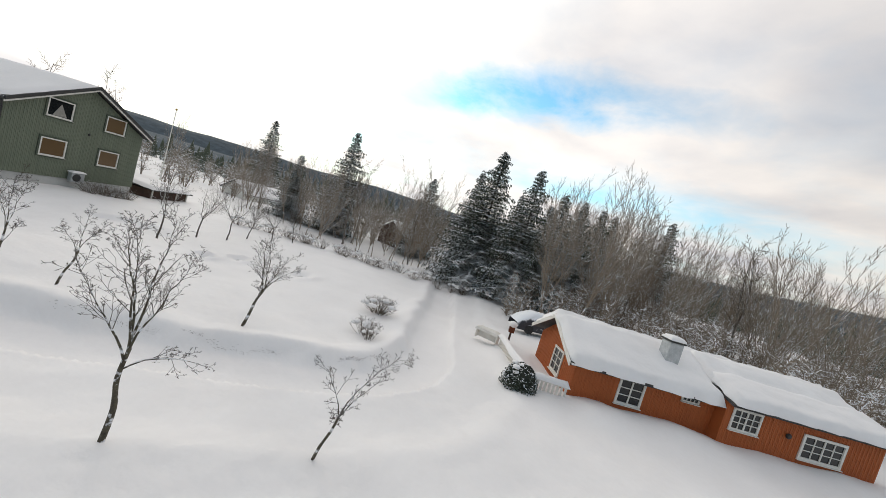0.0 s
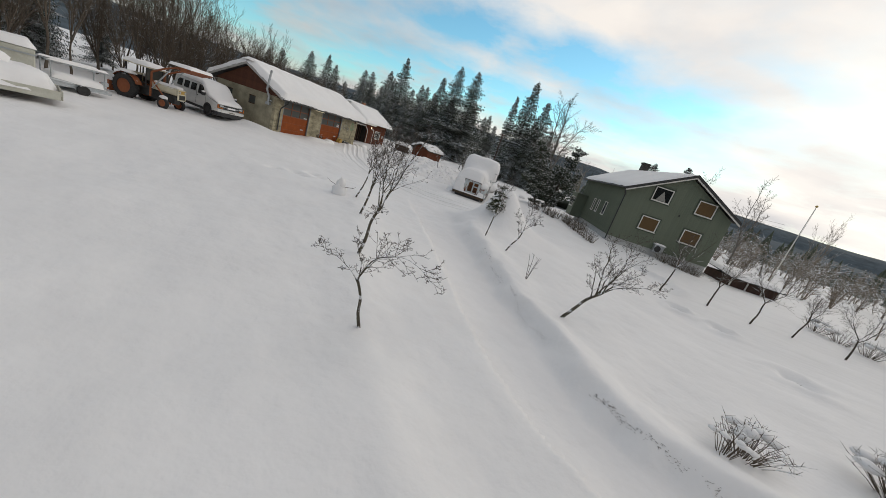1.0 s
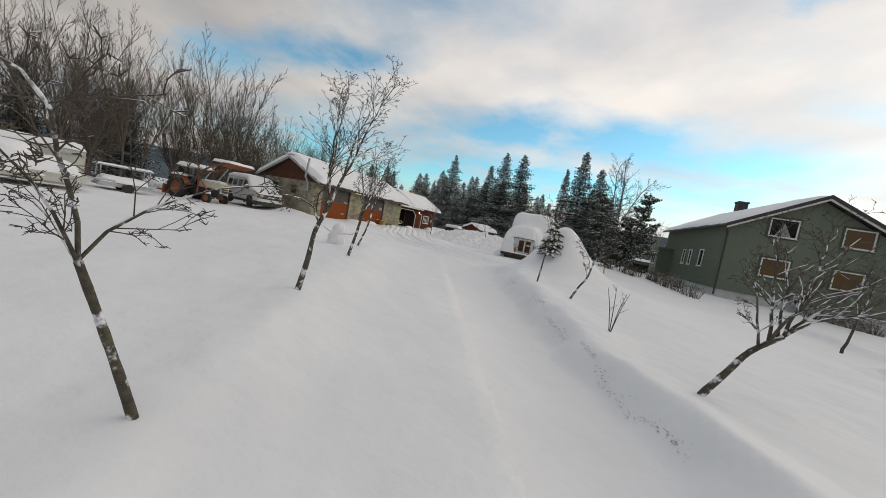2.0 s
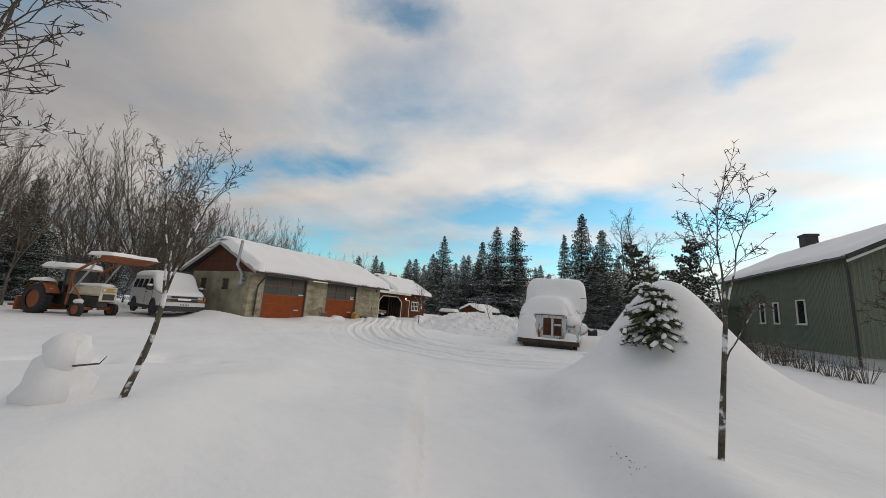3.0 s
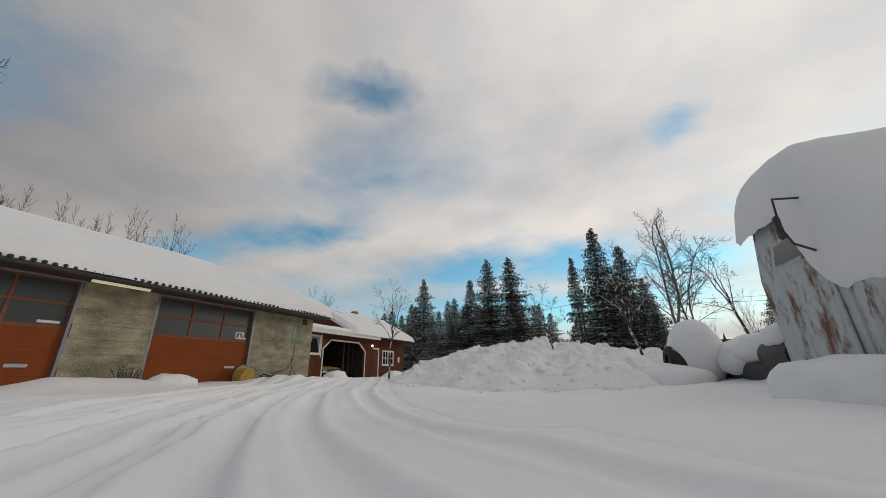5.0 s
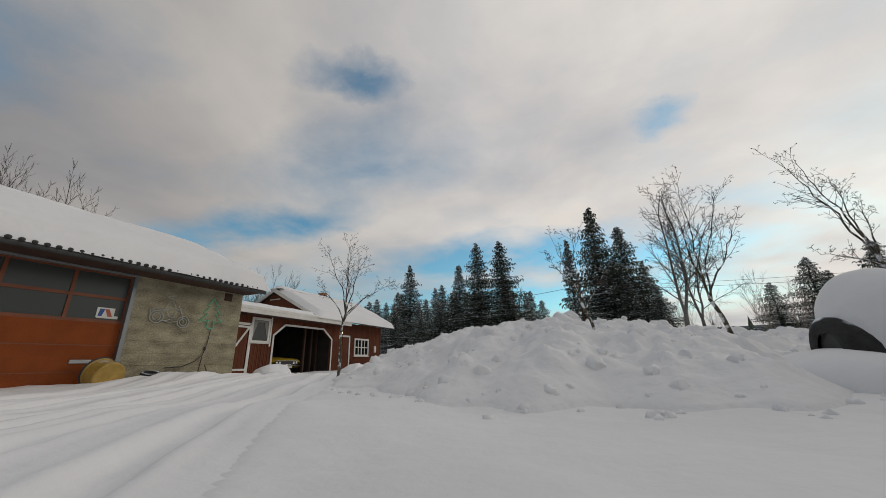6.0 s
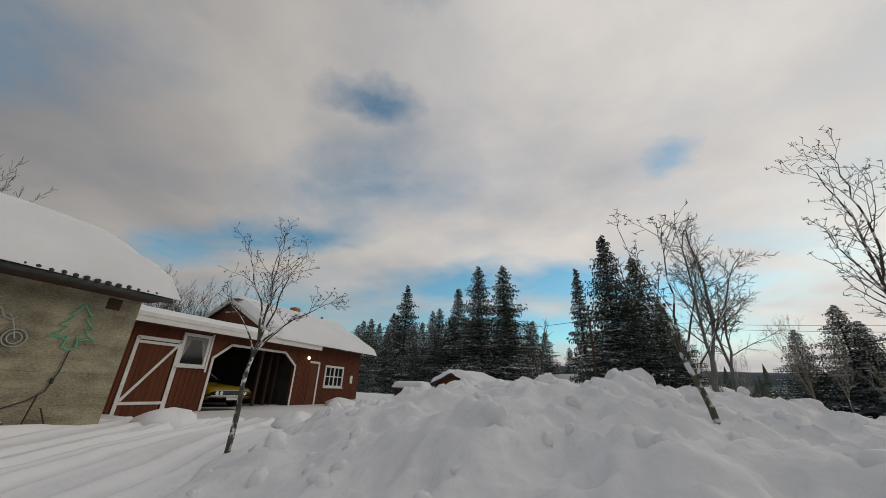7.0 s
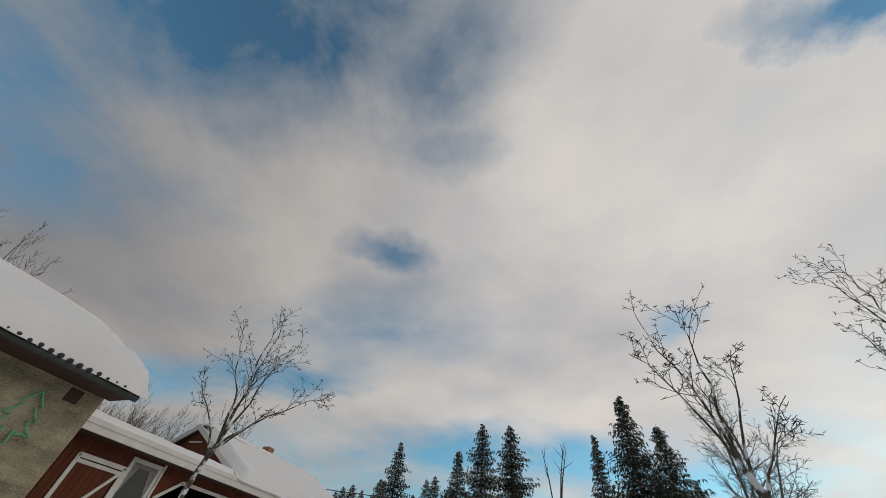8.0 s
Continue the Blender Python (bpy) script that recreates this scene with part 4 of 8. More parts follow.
part("grille_trim", Geo().box(-0.74, -0.02, 0.60, 0.74, 0.01, 0.625).box(-0.74, -0.02, 0.40, 0.74, 0.01, 0.42), CHROME, car)
part("number_plate", Geo().box(-0.25, -0.11, 0.27, 0.25, -0.1, 0.37), WHITEWOOD, car, "blank white number plate")
part("windscreen_trim", Geo().tube([(-0.8, 1.75, 0.9), (-0.62, 2.43, 1.27), (0.62, 2.43, 1.27), (0.8, 1.75, 0.9)], 0.02, 5), CHROME, car)
for x in (-0.82, 0.82):
    for y in (0.85, 3.75):
        w = part("wheel", Geo().lathe((x, y, 0.3), (1, 0, 0), [(-0.11, 0.18), (-0.1, 0.29), (-0.06, 0.31), (0.06, 0.31), (0.1, 0.29), (0.11, 0.18)], 20), RUBBER, car, smooth=True)
        part("rim", Geo().lathe((x, y, 0.3), (1, 0, 0), [(-0.1, 0.0), (-0.1, 0.19), (0.1, 0.19), (0.1, 0.0)], 16), CHROME, w)

# ---- green house ----
house = thing("house", pose(25.7, 6.1, 0, 0, 0, 9), "two-storey green board house with white-framed windows and snowy roof", "house")
HX0, HX1, HY0, HY1, HE, HA = 0.35, 8.35, 0.5, 12.0, 4.25, 6.52
part("foundation", Geo().box(HX0 + 0.05, HY0 + 0.05, -1.2, HX1 - 0.05, HY1 - 0.05, 0.42), material("pale plinth", (0.42, 0.42, 0.41), (0.55, 0.55, 0.53), 3, 0.9), house, "pale grey plinth")
XM = (HX0 + HX1) / 2
front = part("wall", Geo().prism([(HX0, 0.4), (HX1, 0.4), (HX1, HE - 0.1), (XM, HA - 0.25), (HX0, HE - 0.1)], 1, HY0, HY0 + 0.15), GREEN, house, "green board gable wall")
boards_x(front, "board", HX0, HX1, 0.36, lambda x: HE - 0.12 + (HA - 0.18 - HE) * (1 - abs(x - XM) / (XM - HX0)), HY0, 0.16, 0.016, GREEN)
LW = Matrix.Translation((HX0, 0, 0)) @ Matrix.Rotation(radians(-90), 4, "Z")
side = part("wall", Geo().box(-HY1, 0, 0.4, -HY0 - 0.15, 0.15, HE), GREEN, house, "green board side wall")
side.matrix_basis = LW
boards_x(side, "board", -HY1, -HY0, 0.36, lambda x: HE - 0.02, 0, 0.16, 0.016, GREEN)
part("wall", Geo().box(HX1 - 0.15, HY0 + 0.15, 0.4, HX1, HY1, HE).box(HX0 + 0.15, HY1 - 0.15, 0.4, HX1 - 0.15, HY1, HE), GREEN, house)
GREENTRIM = material("dark green trim", (0.05, 0.065, 0.045), (0.075, 0.095, 0.065), 3, 0.7)
for x, zc, pm, lb in ((2.85, 4.45, PANE, "white-framed window with a pale curtain"), (6.2, 4.42, PANE_BLIND, "white-framed window with a tan blind"),
                      (2.85, 2.12, PANE_BLIND, "white-framed window with a tan blind"), (6.15, 2.08, PANE_BLIND, "white-framed window with a tan blind")):
    w, h = 1.22, 0.92
    wi = window(house, pose(x - w / 2, HY0 - 0.052, zc - h / 2), w, h, 1, 1, pane=pm, casing=0.07, label=lb)
    g = Geo().box(-0.16, -0.02, h + 0.07, w + 0.16, 0.02, h + 0.17).box(-0.16, -0.02, -0.17, w + 0.16, 0.02, -0.07).box(-0.16, -0.02, -0.07, -0.07, 0.02, h + 0.07).box(w + 0.07, -0.02, -0.07, w + 0.16, 0.02, h + 0.07)
    part("casing", g, GREENTRIM, wi)
    if zc > 4 and x < 4:
        part("curtain", Geo().prism([(0.25, 0.02), (1.0, 0.02), (0.62, 0.75)], 1, -0.002, 0.004), CURTAIN, wi)
for y, w, h, zb in ((3.6, 0.55, 1.05, 1.6), (5.6, 0.4, 1.0, 1.6), (6.9, 0.4, 1.0, 1.6)):
    wi = window(house, LW @ pose(-y - w / 2, -0.052, zb), w, h, 1, 1, casing=0.06, label="narrow white-framed side window")
# small glazed porch at the back corner
part("porch", Geo().box(HX0 - 1.1, 9.6, 0.2, HX0 - 0.02, 11.6, 2.5).box(HX0 - 1.25, 9.4, 2.5, HX0 - 0.02, 11.8, 2.62), GREEN, house, "small green side porch")
window(house, LW @ pose(-11.2, -1.12, 1.2), 1.1, 0.9, 2, 1, casing=0.06)
for sgn in (1, -1):
    ex = XM + sgn * (XM + 0.0)
    part("roof", Geo().prism([(XM, HA), (ex, HE + 0.02), (ex, HE - 0.12), (XM, HA - 0.16)], 1, 0.0, 12.5), ROOFDARK, house)
    snow_roof(house, (XM, 0.06, HA + 0.01), (ex - XM, 0, HE - HA + 0.02), (0, 12.4, 0), 0.13, 7.0 + sgn, "even snow cover on the roof", 0.16, 0.035, 0.3)
    part("barge_board", Geo().prism([(XM, HA + 0.02), (ex, HE + 0.04), (ex, HE - 0.16), (XM, HA - 0.18)], 1, -0.05, -0.005), BLACKMETAL, house, "dark verge board")
    part("barge_trim", Geo().prism([(XM, HA - 0.18), (ex, HE - 0.16), (ex, HE - 0.27), (XM, HA - 0.29)], 1, 0.0, 0.05), WHITEWOOD, house)
    part("gutter", Geo().tube([(ex, 0.0, HE - 0.08), (ex, 12.5, HE - 0.08)], 0.06, 6), BLACKMETAL, house)
for j in range(3):
    part("snow_crack", Geo().pillow((1.0 + j * 1.1, 2.5 + j * 3.2, HE + 0.38 + 0.6 * j), (0.5, 0, 0.27), (0.2, 3.0, 0), 0.03, 14, 14, 0.15, 0.05, j * 3.0), SNOW, house, smooth=True)
part("chimney", Geo().box(4.05, 9.6, HA - 0.4, 4.7, 10.25, HA + 0.75, 0.02).box(4.0, 9.55, HA + 0.66, 4.75, 10.3, HA + 0.80, 0.02), BLACKMETAL, house, "black clad chimney")
part("downpipe", Geo().tube([(0.02, 0.2, HE - 0.1), (HX0 - 0.08, HY0 - 0.02, HE - 0.55), (HX0 - 0.07, HY0 - 0.03, 0.0)], 0.045, 7), BLACKMETAL, house, "dark downpipe at the corner")
hp = part("heat_pump", Geo().box(3.85, 0.05, 0.25, 4.6, 0.36, 0.85, 0.02), GALV, house, "pale heat pump on the wall")
part("fan_grille", Geo().lathe((4.12, 0.045, 0.55), (0, -1, 0), [(0, 0.24), (0.012, 0.24), (0.012, 0.0)], 20), BLACKMETAL, hp)
part("pump_snow", Geo().pillow((3.8, 0.0, 0.86), (0.85, 0, 0), (0, 0.4, 0), 0.1, 8, 6, 0.12, 0.02, 1.0), SNOW, hp, smooth=True)
part("wall_lamp", Geo().ball((4.62, HY0 - 0.1, 3.4), (0.06, 0.06, 0.09), 8, 6), BLACKMETAL, house)

# ---- brown shed beside the house ----
bs = thing("brown_shed", pose(36.3, 9.0, -0.95, 0, 0, 12), "low brown shed with white posts and a snowy roof", "shed")
part("wall", Geo().box(0, 0.1, 0, 4.2, 0.2, 1.15).box(0, 0.2, 0, 0.1, 3, 1.15).box(4.1, 0.2, 0, 4.2, 3, 1.15).box(0.1, 2.9, 0, 4.1, 3, 1.15), DARKWOOD, bs, "dark brown board walls")
for i in range(27):
    p = part("board", Geo().box(0.01 + i * 0.155, 0.075, 0.02, 0.155 + i * 0.155, 0.098, 1.13), DARKWOOD, bs)
for x in (0.1, 1.45, 2.8, 4.05):
    part("post", Geo().box(x, -0.02, 0, x + 0.09, 0.07, 1.18, 0.008), WHITEWOOD, bs, "white post")
part("roof", Geo().prism([(-0.3, 1.15), (3.3, 1.5), (3.3, 1.58), (-0.3, 1.23)], 0, -0.2, 4.4), ROOFDARK, bs)
snow_roof(bs, (-0.2, -0.3, 1.24), (4.6, 0, 0), (0, 3.6, 0.35), 0.22, 2.2, step_=0.3)

fp = thing("flagpole", pose(43.5, 17.2, -1.6), "white flagpole with a gold ball and thin ropes", "flagpole")
part("pole", Geo().tube([(0, 0, 0), (0, 0, 9.6)], [0.07, 0.03], 8), WHITEWOOD, fp)
part("ball", Geo().ball((0, 0, 9.7), (0.11, 0.11, 0.11), 10, 6), YELLOW, fp, smooth=True)
part("halyard", Geo().tube([(0.07, 0, 1.0), (0.12, 0, 5.2), (0.05, 0, 9.5)], 0.008, 4), BLACKMETAL, fp)

# ---- orange cabin ----
cabin = thing("cabin", Matrix.Translation((26.2, -24.1, 0)) @ Matrix.Rotation(radians(-77.6), 4, "Z"), "low orange board cabin with white windows under heavy snow", "cabin")
CW, CE, CA = 4.2, 0.66, 1.92
wl_ = part("wall", Geo().box(0, 0, -1.6, 5.6, 0.14, CE + 0.22), ORANGE, cabin, "orange board long wall")
boards_x(wl_, "board", 0, 5.6, -1.3, lambda x: CE + 0.2, 0, 0.15, 0.014, ORANGE, lambda a, b: ((1.78, 2.76, -0.32, 0.6), (4.2, 4.96, 0.42, 0.8)))
w2_ = part("wall", Geo().box(5.6, -0.45, -1.6, 12.0, -0.31, CE + 0.36).box(5.6, -0.31, -1.6, 5.74, 0, CE + 0.36), ORANGE, cabin, "orange board extension wall")
boards_x(w2_, "board", 5.6, 12.0, -1.3, lambda x: CE + 0.33, -0.45, 0.15, 0.014, ORANGE, lambda a, b: ((5.85, 7.05, 0.02, 0.8), (8.75, 10.5, -0.34, 0.55)))
part("wall", Geo().prism([(0.14, -1.6), (CW, -1.6), (CW, CE), (CW / 2, CA - 0.1), (0.14, CE)], 0, 0, 0.14), ORANGE, cabin, "orange board gable")
GW = Matrix.Rotation(radians(-90), 4, "Z")
gab = part("gable_boards", Geo().box(-CW, -0.004, -1.3, -0.1, 0, CE - 0.1), ORANGE, cabin)
gab.matrix_basis = GW
boards_x(gab, "board", -CW, 0, -1.3, lambda x: CE - 0.02 + (CA - 0.1 - CE) * (1 - abs(x + CW / 2) / (CW / 2)), -0.004, 0.15, 0.014, ORANGE, lambda a, b: ((-2.2, -1.2, -0.42, 0.62),))
part("wall", Geo().box(0.14, CW - 0.14, -1.6, 12, CW, CE).box(11.86, -0.31, -1.6, 12, CW - 0.14, CE), ORANGE, cabin)
window(cabin, pose(1.84, -0.03, -0.28), 0.86, 0.84, 2, 3, bar=0.03, casing=0.09, label="white casement window with six panes", half=True)
window(cabin, pose(4.28, -0.03, 0.46), 0.6, 0.28, 4, 2, bar=0.025, casing=0.06, label="small white window under the eave")
window(cabin, pose(5.94, -0.48, 0.08), 1.0, 0.68, 4, 3, bar=0.03, casing=0.08, label="white window with twelve panes", half=True)
window(cabin, pose(8.84, -0.48, -0.28), 1.56, 0.78, 4, 3, bar=0.03, casing=0.1, label="wide white window with twelve panes", half=True)
window(cabin, GW @ pose(-2.1, -0.03, -0.34), 0.84, 0.88, 2, 3, bar=0.03, casing=0.09, label="white gable window with six panes", half=True)
pitch = (CA - CE - 0.10) / (CW / 2 + 0.4)
for sgn, x0, x1, over in ((1, -0.45, 12.4, 0.4), (-1, -0.45, 5.5, 0.4), (-1, 5.5, 12.4, -0.3)):
    run = CW / 2 + over
    ex, lo = CW / 2 + sgn * run, CA - pitch * run
    part("roof", Geo().prism([(CW / 2, CA), (ex, lo), (ex, lo - 0.1), (CW / 2, CA - 0.12)], 0, x0, x1), ROOFDARK, cabin)
    snow_roof(cabin, (x0 - 0.05, CW / 2, CA + 0.0), (0, (ex - CW / 2) * 1.03, (lo - CA) * 1.03), (x1 - x0 + 0.1, 0, 0), 0.30, 12.0 + sgn, "heavy snow sagging over the eave", 0.26, 0.10, 0.2)
    if x0 < 0:
        part("barge_board", Geo().prism([(CW / 2, CA + 0.03), (ex, lo + 0.03), (ex, lo - 0.14), (CW / 2, CA - 0.16)], 0, -0.5, -0.455), WHITEWOOD, cabin, "white verge board")
part("lower_roof", Geo().prism([(-0.78, CE + 0.34), (0.75, CE + 0.72), (0.75, CE + 0.64), (-0.78, CE + 0.26)], 0, 5.5, 12.4), ROOFDARK, cabin)
snow_roof(cabin, (5.55, -0.84, CE + 0.36), (6.9, 0, 0), (0, 1.8, 0.5), 0.3, 15.0, "heavy snow over the extension roof", 0.28, 0.10, 0.2)
part("chimney", Geo().box(3.6, 0.55, 0.9, 4.15, 1.1, 2.35, 0.02), GALV, cabin, "sheet-metal clad chimney")
part("chimney_cap", Geo().box(3.55, 0.5, 2.36, 4.2, 1.15, 2.42, 0.01), BLACKMETAL, cabin)
part("chimney_snow", Geo().pillow((3.55, 0.5, 2.43), (0.65, 0, 0), (0, 0.65, 0), 0.16, 8, 8, 0.2, 0.02, 3), SNOW, cabin, smooth=True)
part("wall_lamp", Geo().ball((8.1, -0.55, 0.35), (0.09, 0.08, 0.11), 10, 7), BLACKMETAL, cabin, "round dark wall lamp")
# terrace rail on the gable side
rail = thing("terrace_rail", cabin.matrix_basis.copy(), "white slatted terrace rail heaped with snow", "railing")
path_ = [(-0.1, -0.15), (-1.7, 0.1), (-1.9, 4.4)]
for (x0, y0), (x1, y1) in zip(path_, path_[1:]):
    L = math.hypot(x1 - x0, y1 - y0)
    mm = Matrix.Translation((x0, y0, -1.0)) @ Matrix.Rotation(math.atan2(y1 - y0, x1 - x0), 4, "Z")
    r = part("rail", Geo().box(0, -0.04, 0.66, L, 0.04, 0.72), WHITEWOOD, rail)
    r.matrix_basis = mm
    slat = mesh("slat", *(lambda q: (q.v, q.f))(Geo().box(0, -0.012, -0.3, 0.09, 0.012, 0.66)), WHITEWOOD)
    for i in range(int(L / 0.15)):
        s = part("slat", slat, WHITEWOOD, r)
        s.location = (0.03 + i * 0.15, 0, 0)
    s = part("rail_snow", Geo().pillow((0, -0.16, 0.72), (L, 0, 0), (0, 0.32, 0), 0.22, 18, 8, 0.16, 0.06, x0), SNOW, rail, "thick ridge of snow", True)
    s.matrix_basis = mm
solo("garden_bench", Geo().box(0, 0, 0, 1.2, 0.06, 0.4).box(0, 0.08, 0, 0.06, 0.4, 0.4).box(1.14, 0.08, 0, 1.2, 0.4, 0.4).pillow((-0.05, -0.05, 0.41), (1.3, 0, 0), (0, 0.55, 0), 0.2, 8, 6, 0.2, 0.03), WHITEWOOD,
          pose(30.4, -21.3, gz(30.4, -21.3), 0, 0, 70), "white slatted bench half buried in snow", "bench")
pc = thing("parked_car", pose(37.6, -26.0, gz(37.6, -26.0) + 0.05, 0, 0, 20), "dark parked car under a layer of snow", "car")
rows = []
for y, zt, w in ((0, 0.55, 0.7), (0.15, 0.8, 0.82), (1.1, 0.92, 0.85), (1.7, 1.35, 0.66), (3.0, 1.38, 0.66), (3.8, 0.95, 0.82), (4.2, 0.6, 0.75)):
    rows.append([Vector((-w, y, 0.2)), Vector((-w, y, min(zt, 0.85))), Vector((-w * 0.88, y, zt)), Vector((w * 0.88, y, zt)), Vector((w, y, min(zt, 0.85))), Vector((w, y, 0.2))])
part("body", Geo().grid([r[::-1] for r in rows]), material("dark car paint", (0.02, 0.022, 0.026), (0.04, 0.042, 0.05), 3, 0.3, snow=0.75), pc, smooth=True)
for x in (-0.7, 0.7):
    for y in (0.8, 3.3):
        part("wheel", Geo().lathe((x, y, 0.3), (1, 0, 0), [(-0.1, 0.0), (-0.1, 0.3), (0.1, 0.3), (0.1, 0.0)], 16), RUBBER, pc)
mb = thing("mailbox_stand", pose(31.2, -21.8, gz(31.2, -21.8)), "red box on a post capped with snow", "mailbox")
part("post", Geo().box(-0.05, -0.05, -0.1, 0.05, 0.05, 0.6), DARKWOOD, mb)
part("box", Geo().box(-0.2, -0.15, 0.6, 0.2, 0.15, 0.95, 0.02), BARN, mb)
part("cap_snow", Geo().ball((0, 0, 1.02), (0.28, 0.24, 0.18), 12, 8), SNOW, mb, smooth=True)

# ---- old lorry ----
TRUCKPAINT = material("old grey-blue paint", (0.42, 0.46, 0.47), (0.52, 0.55, 0.55), 2.5, 0.55, bump=0.15, rust=0.5, stretch=(1.6, 1.6, 0.55))
RUST = material("rusty steel", (0.030, 0.021, 0.013), (0.085, 0.052, 0.03), 4, 0.85, bump=0.5, bump_scale=20)
RUSTBAR = material("rusty grille bars", (0.06, 0.032, 0.016), (0.30, 0.125, 0.045), 6, 0.8, bump=0.3, stretch=(3, 3, 0.6))
AMBER = plain("amber lens", (0.42, 0.12, 0.012), 0.3)
truck = thing("lorry", pose(15.07, 2.15, 0.05, 0, 0, 4.5), "old bonneted lorry, pale grey and rusting, buried under snow", "lorry")
# bonnet and nose
g = Geo()
rows = []
for y, w, zt in ((0.10, 0.52, 1.12), (0.2, 0.56, 1.2), (0.9, 0.66, 1.26), (1.7, 0.8, 1.30), (2.1, 0.9, 1.32)):
    rows.append([Vector((x * w, y, z)) for x, z in ((-1, 0.3), (-1, zt - 0.18), (-0.86, zt - 0.04), (-0.4, zt), (0.4, zt), (0.86, zt - 0.04), (1, zt - 0.18), (1, 0.3))])
g.grid([r[::-1] for r in rows])
g.box(-0.52, 0.08, 0.25, 0.52, 0.12, 1.12)
part("bonnet", g, TRUCKPAINT, truck, "flaking pale bonnet", True)
# grille: two upright panes of bars in a pale surround
sur = Geo().box(-0.76, -0.02, 0.22, -0.36, 0.1, 1.12, 0.02).box(0.36, -0.02, 0.22, 0.52, 0.1, 1.12, 0.02).box(-0.045, -0.025, 0.3, 0.045, 0.1, 1.0, 0.01).box(-0.56, -0.025, 1.0, 0.56, 0.1, 1.14, 0.02).box(-0.56, -0.02, 0.2, 0.56, 0.1, 0.31, 0.02)
gr = part("grille", sur, TRUCKPAINT, truck, "pale twin-panel grille surround")
gr.location = (0.19, 0, 0)
part("grille_back", Geo().box(-0.44, 0.06, 0.3, 0.44, 0.075, 1.0), BLACKMETAL, gr)
bar = mesh("grille_bar", *(lambda q: (q.v, q.f))(Geo().prism([(-0.018, 0.04), (0, 0.0), (0.018, 0.04)], 2, 0.31, 1.0)), RUSTBAR)
for s in (-1, 1):
    for i in range(8):
        b = part("grille_bar", bar, RUSTBAR, gr)
        b.location = (s * (0.068 + i * 0.040), 0.01, 0)
# dark strip added as the line of shade under the overhanging snow lip
part("bonnet_edge", Geo().box(-0.70, -0.04, 1.12, 0.52, 0.02, 1.145, 0.008), RUST, gr)
part("badge", Geo().lathe((-0.02, -0.03, 1.07), (0, -1, 0), [(0, 0.035), (0.012, 0.035), (0.015, 0.0)], 14), GALV, gr, "round chrome badge")
part("name_plate", Geo().box(0.07, -0.02, 0.70, 0.35, 0.0, 0.785, 0.008), GALV, gr, "pale blank name plate")
# bumper
part("bumper", Geo().prism([(-1.22, 0.02), (-1.14, -0.12), (1.14, -0.12), (1.22, 0.02), (1.22, 0.5), (1.16, 0.5), (1.10, 0.06), (-1.10, 0.06), (-1.16, 0.5), (-1.22, 0.5)], 2, -0.04, 0.13), RUST, truck, "heavy rusty front bumper")
part("underside", Geo().box(-0.95, 0.1, -0.35, 0.95, 8.0, 0.1), BLACKMETAL, truck)
# front wings over the wheels
for s in (-1, 1):
    g = Geo()
    outline = [(0.06, 0.0), (0.0, 0.08), (-0.01, 0.3), (0.02, 0.52), (0.10, 0.68), (0.25, 0.79), (0.45, 0.85), (0.8, 0.88), (1.2, 0.90), (1.6, 0.92), (1.9, 0.93), (2.15, 0.94), (2.18, 0.7), (2.18, 0.5), (2.18, 0.3), (2.18, 0.1), (2.18, -0.1)]
    rows = []
    for k, (yo, zo) in enumerate(outline):
        a = math.pi * k / 16
        yi, zi = 1.34 - 0.68 * math.cos(a), -0.10 + 0.80 * math.sin(a) ** 0.8
        rows.append([Vector((s * 1.12, yi, zi - 0.02)), Vector((s * 1.225, yi, zi)), Vector((s * 1.24, (yi * 3 + yo) / 4, (zi * 3 + zo) / 4)), Vector((s * 1.235, (yi + yo * 3) / 4, (zi + zo * 3) / 4)), Vector((s * 1.21, yo, zo)), Vector((s * 1.12, yo - 0.03 * (k < 4), zo + 0.03 * (k > 4))), Vector((s * 0.62, yo * 0.6 + 0.02 if k < 7 else yo, zo + 0.05 * (k > 4)))])
    g.grid(rows if s > 0 else [r[::-1] for r in rows])
    wing = part("wing", g, TRUCKPAINT, truck, "rust-streaked front wing", True)
    part("indicator", Geo().box(s * 1.22, 0.70, 0.78, s * 1.30, 0.79, 0.93, 0.012), AMBER, wing, "amber indicator lamp")
    part("headlight", Geo().lathe((s * 0.98, 0.0, 0.55), (s * 0.25, -1, 0), [(-0.05, 0.11), (0, 0.12), (0.03, 0.10), (0.04, 0.0)], 16), GALV, wing, "dull round headlight")
    w = part("wheel", Geo().lathe((s * 0.98, 1.36, -0.04), (1, 0, 0), [(-0.14, 0.28), (-0.15, 0.46), (-0.1, 0.54), (0.1, 0.54), (0.15, 0.46), (0.14, 0.28)], 28), RUBBER, truck, "black tyre half sunk in snow", True)
    part("rim", Geo().lathe((s * 0.98, 1.36, -0.04), (1, 0, 0), [(-0.06, 0.0), (-0.09, 0.29), (0.09, 0.29), (0.06, 0.0)], 20), BLACKMETAL, w)
    part("wheel_well", Geo().box(s * 0.5, 0.5, -0.2, s * 0.86, 2.1, 0.82), BLACKMETAL, truck)
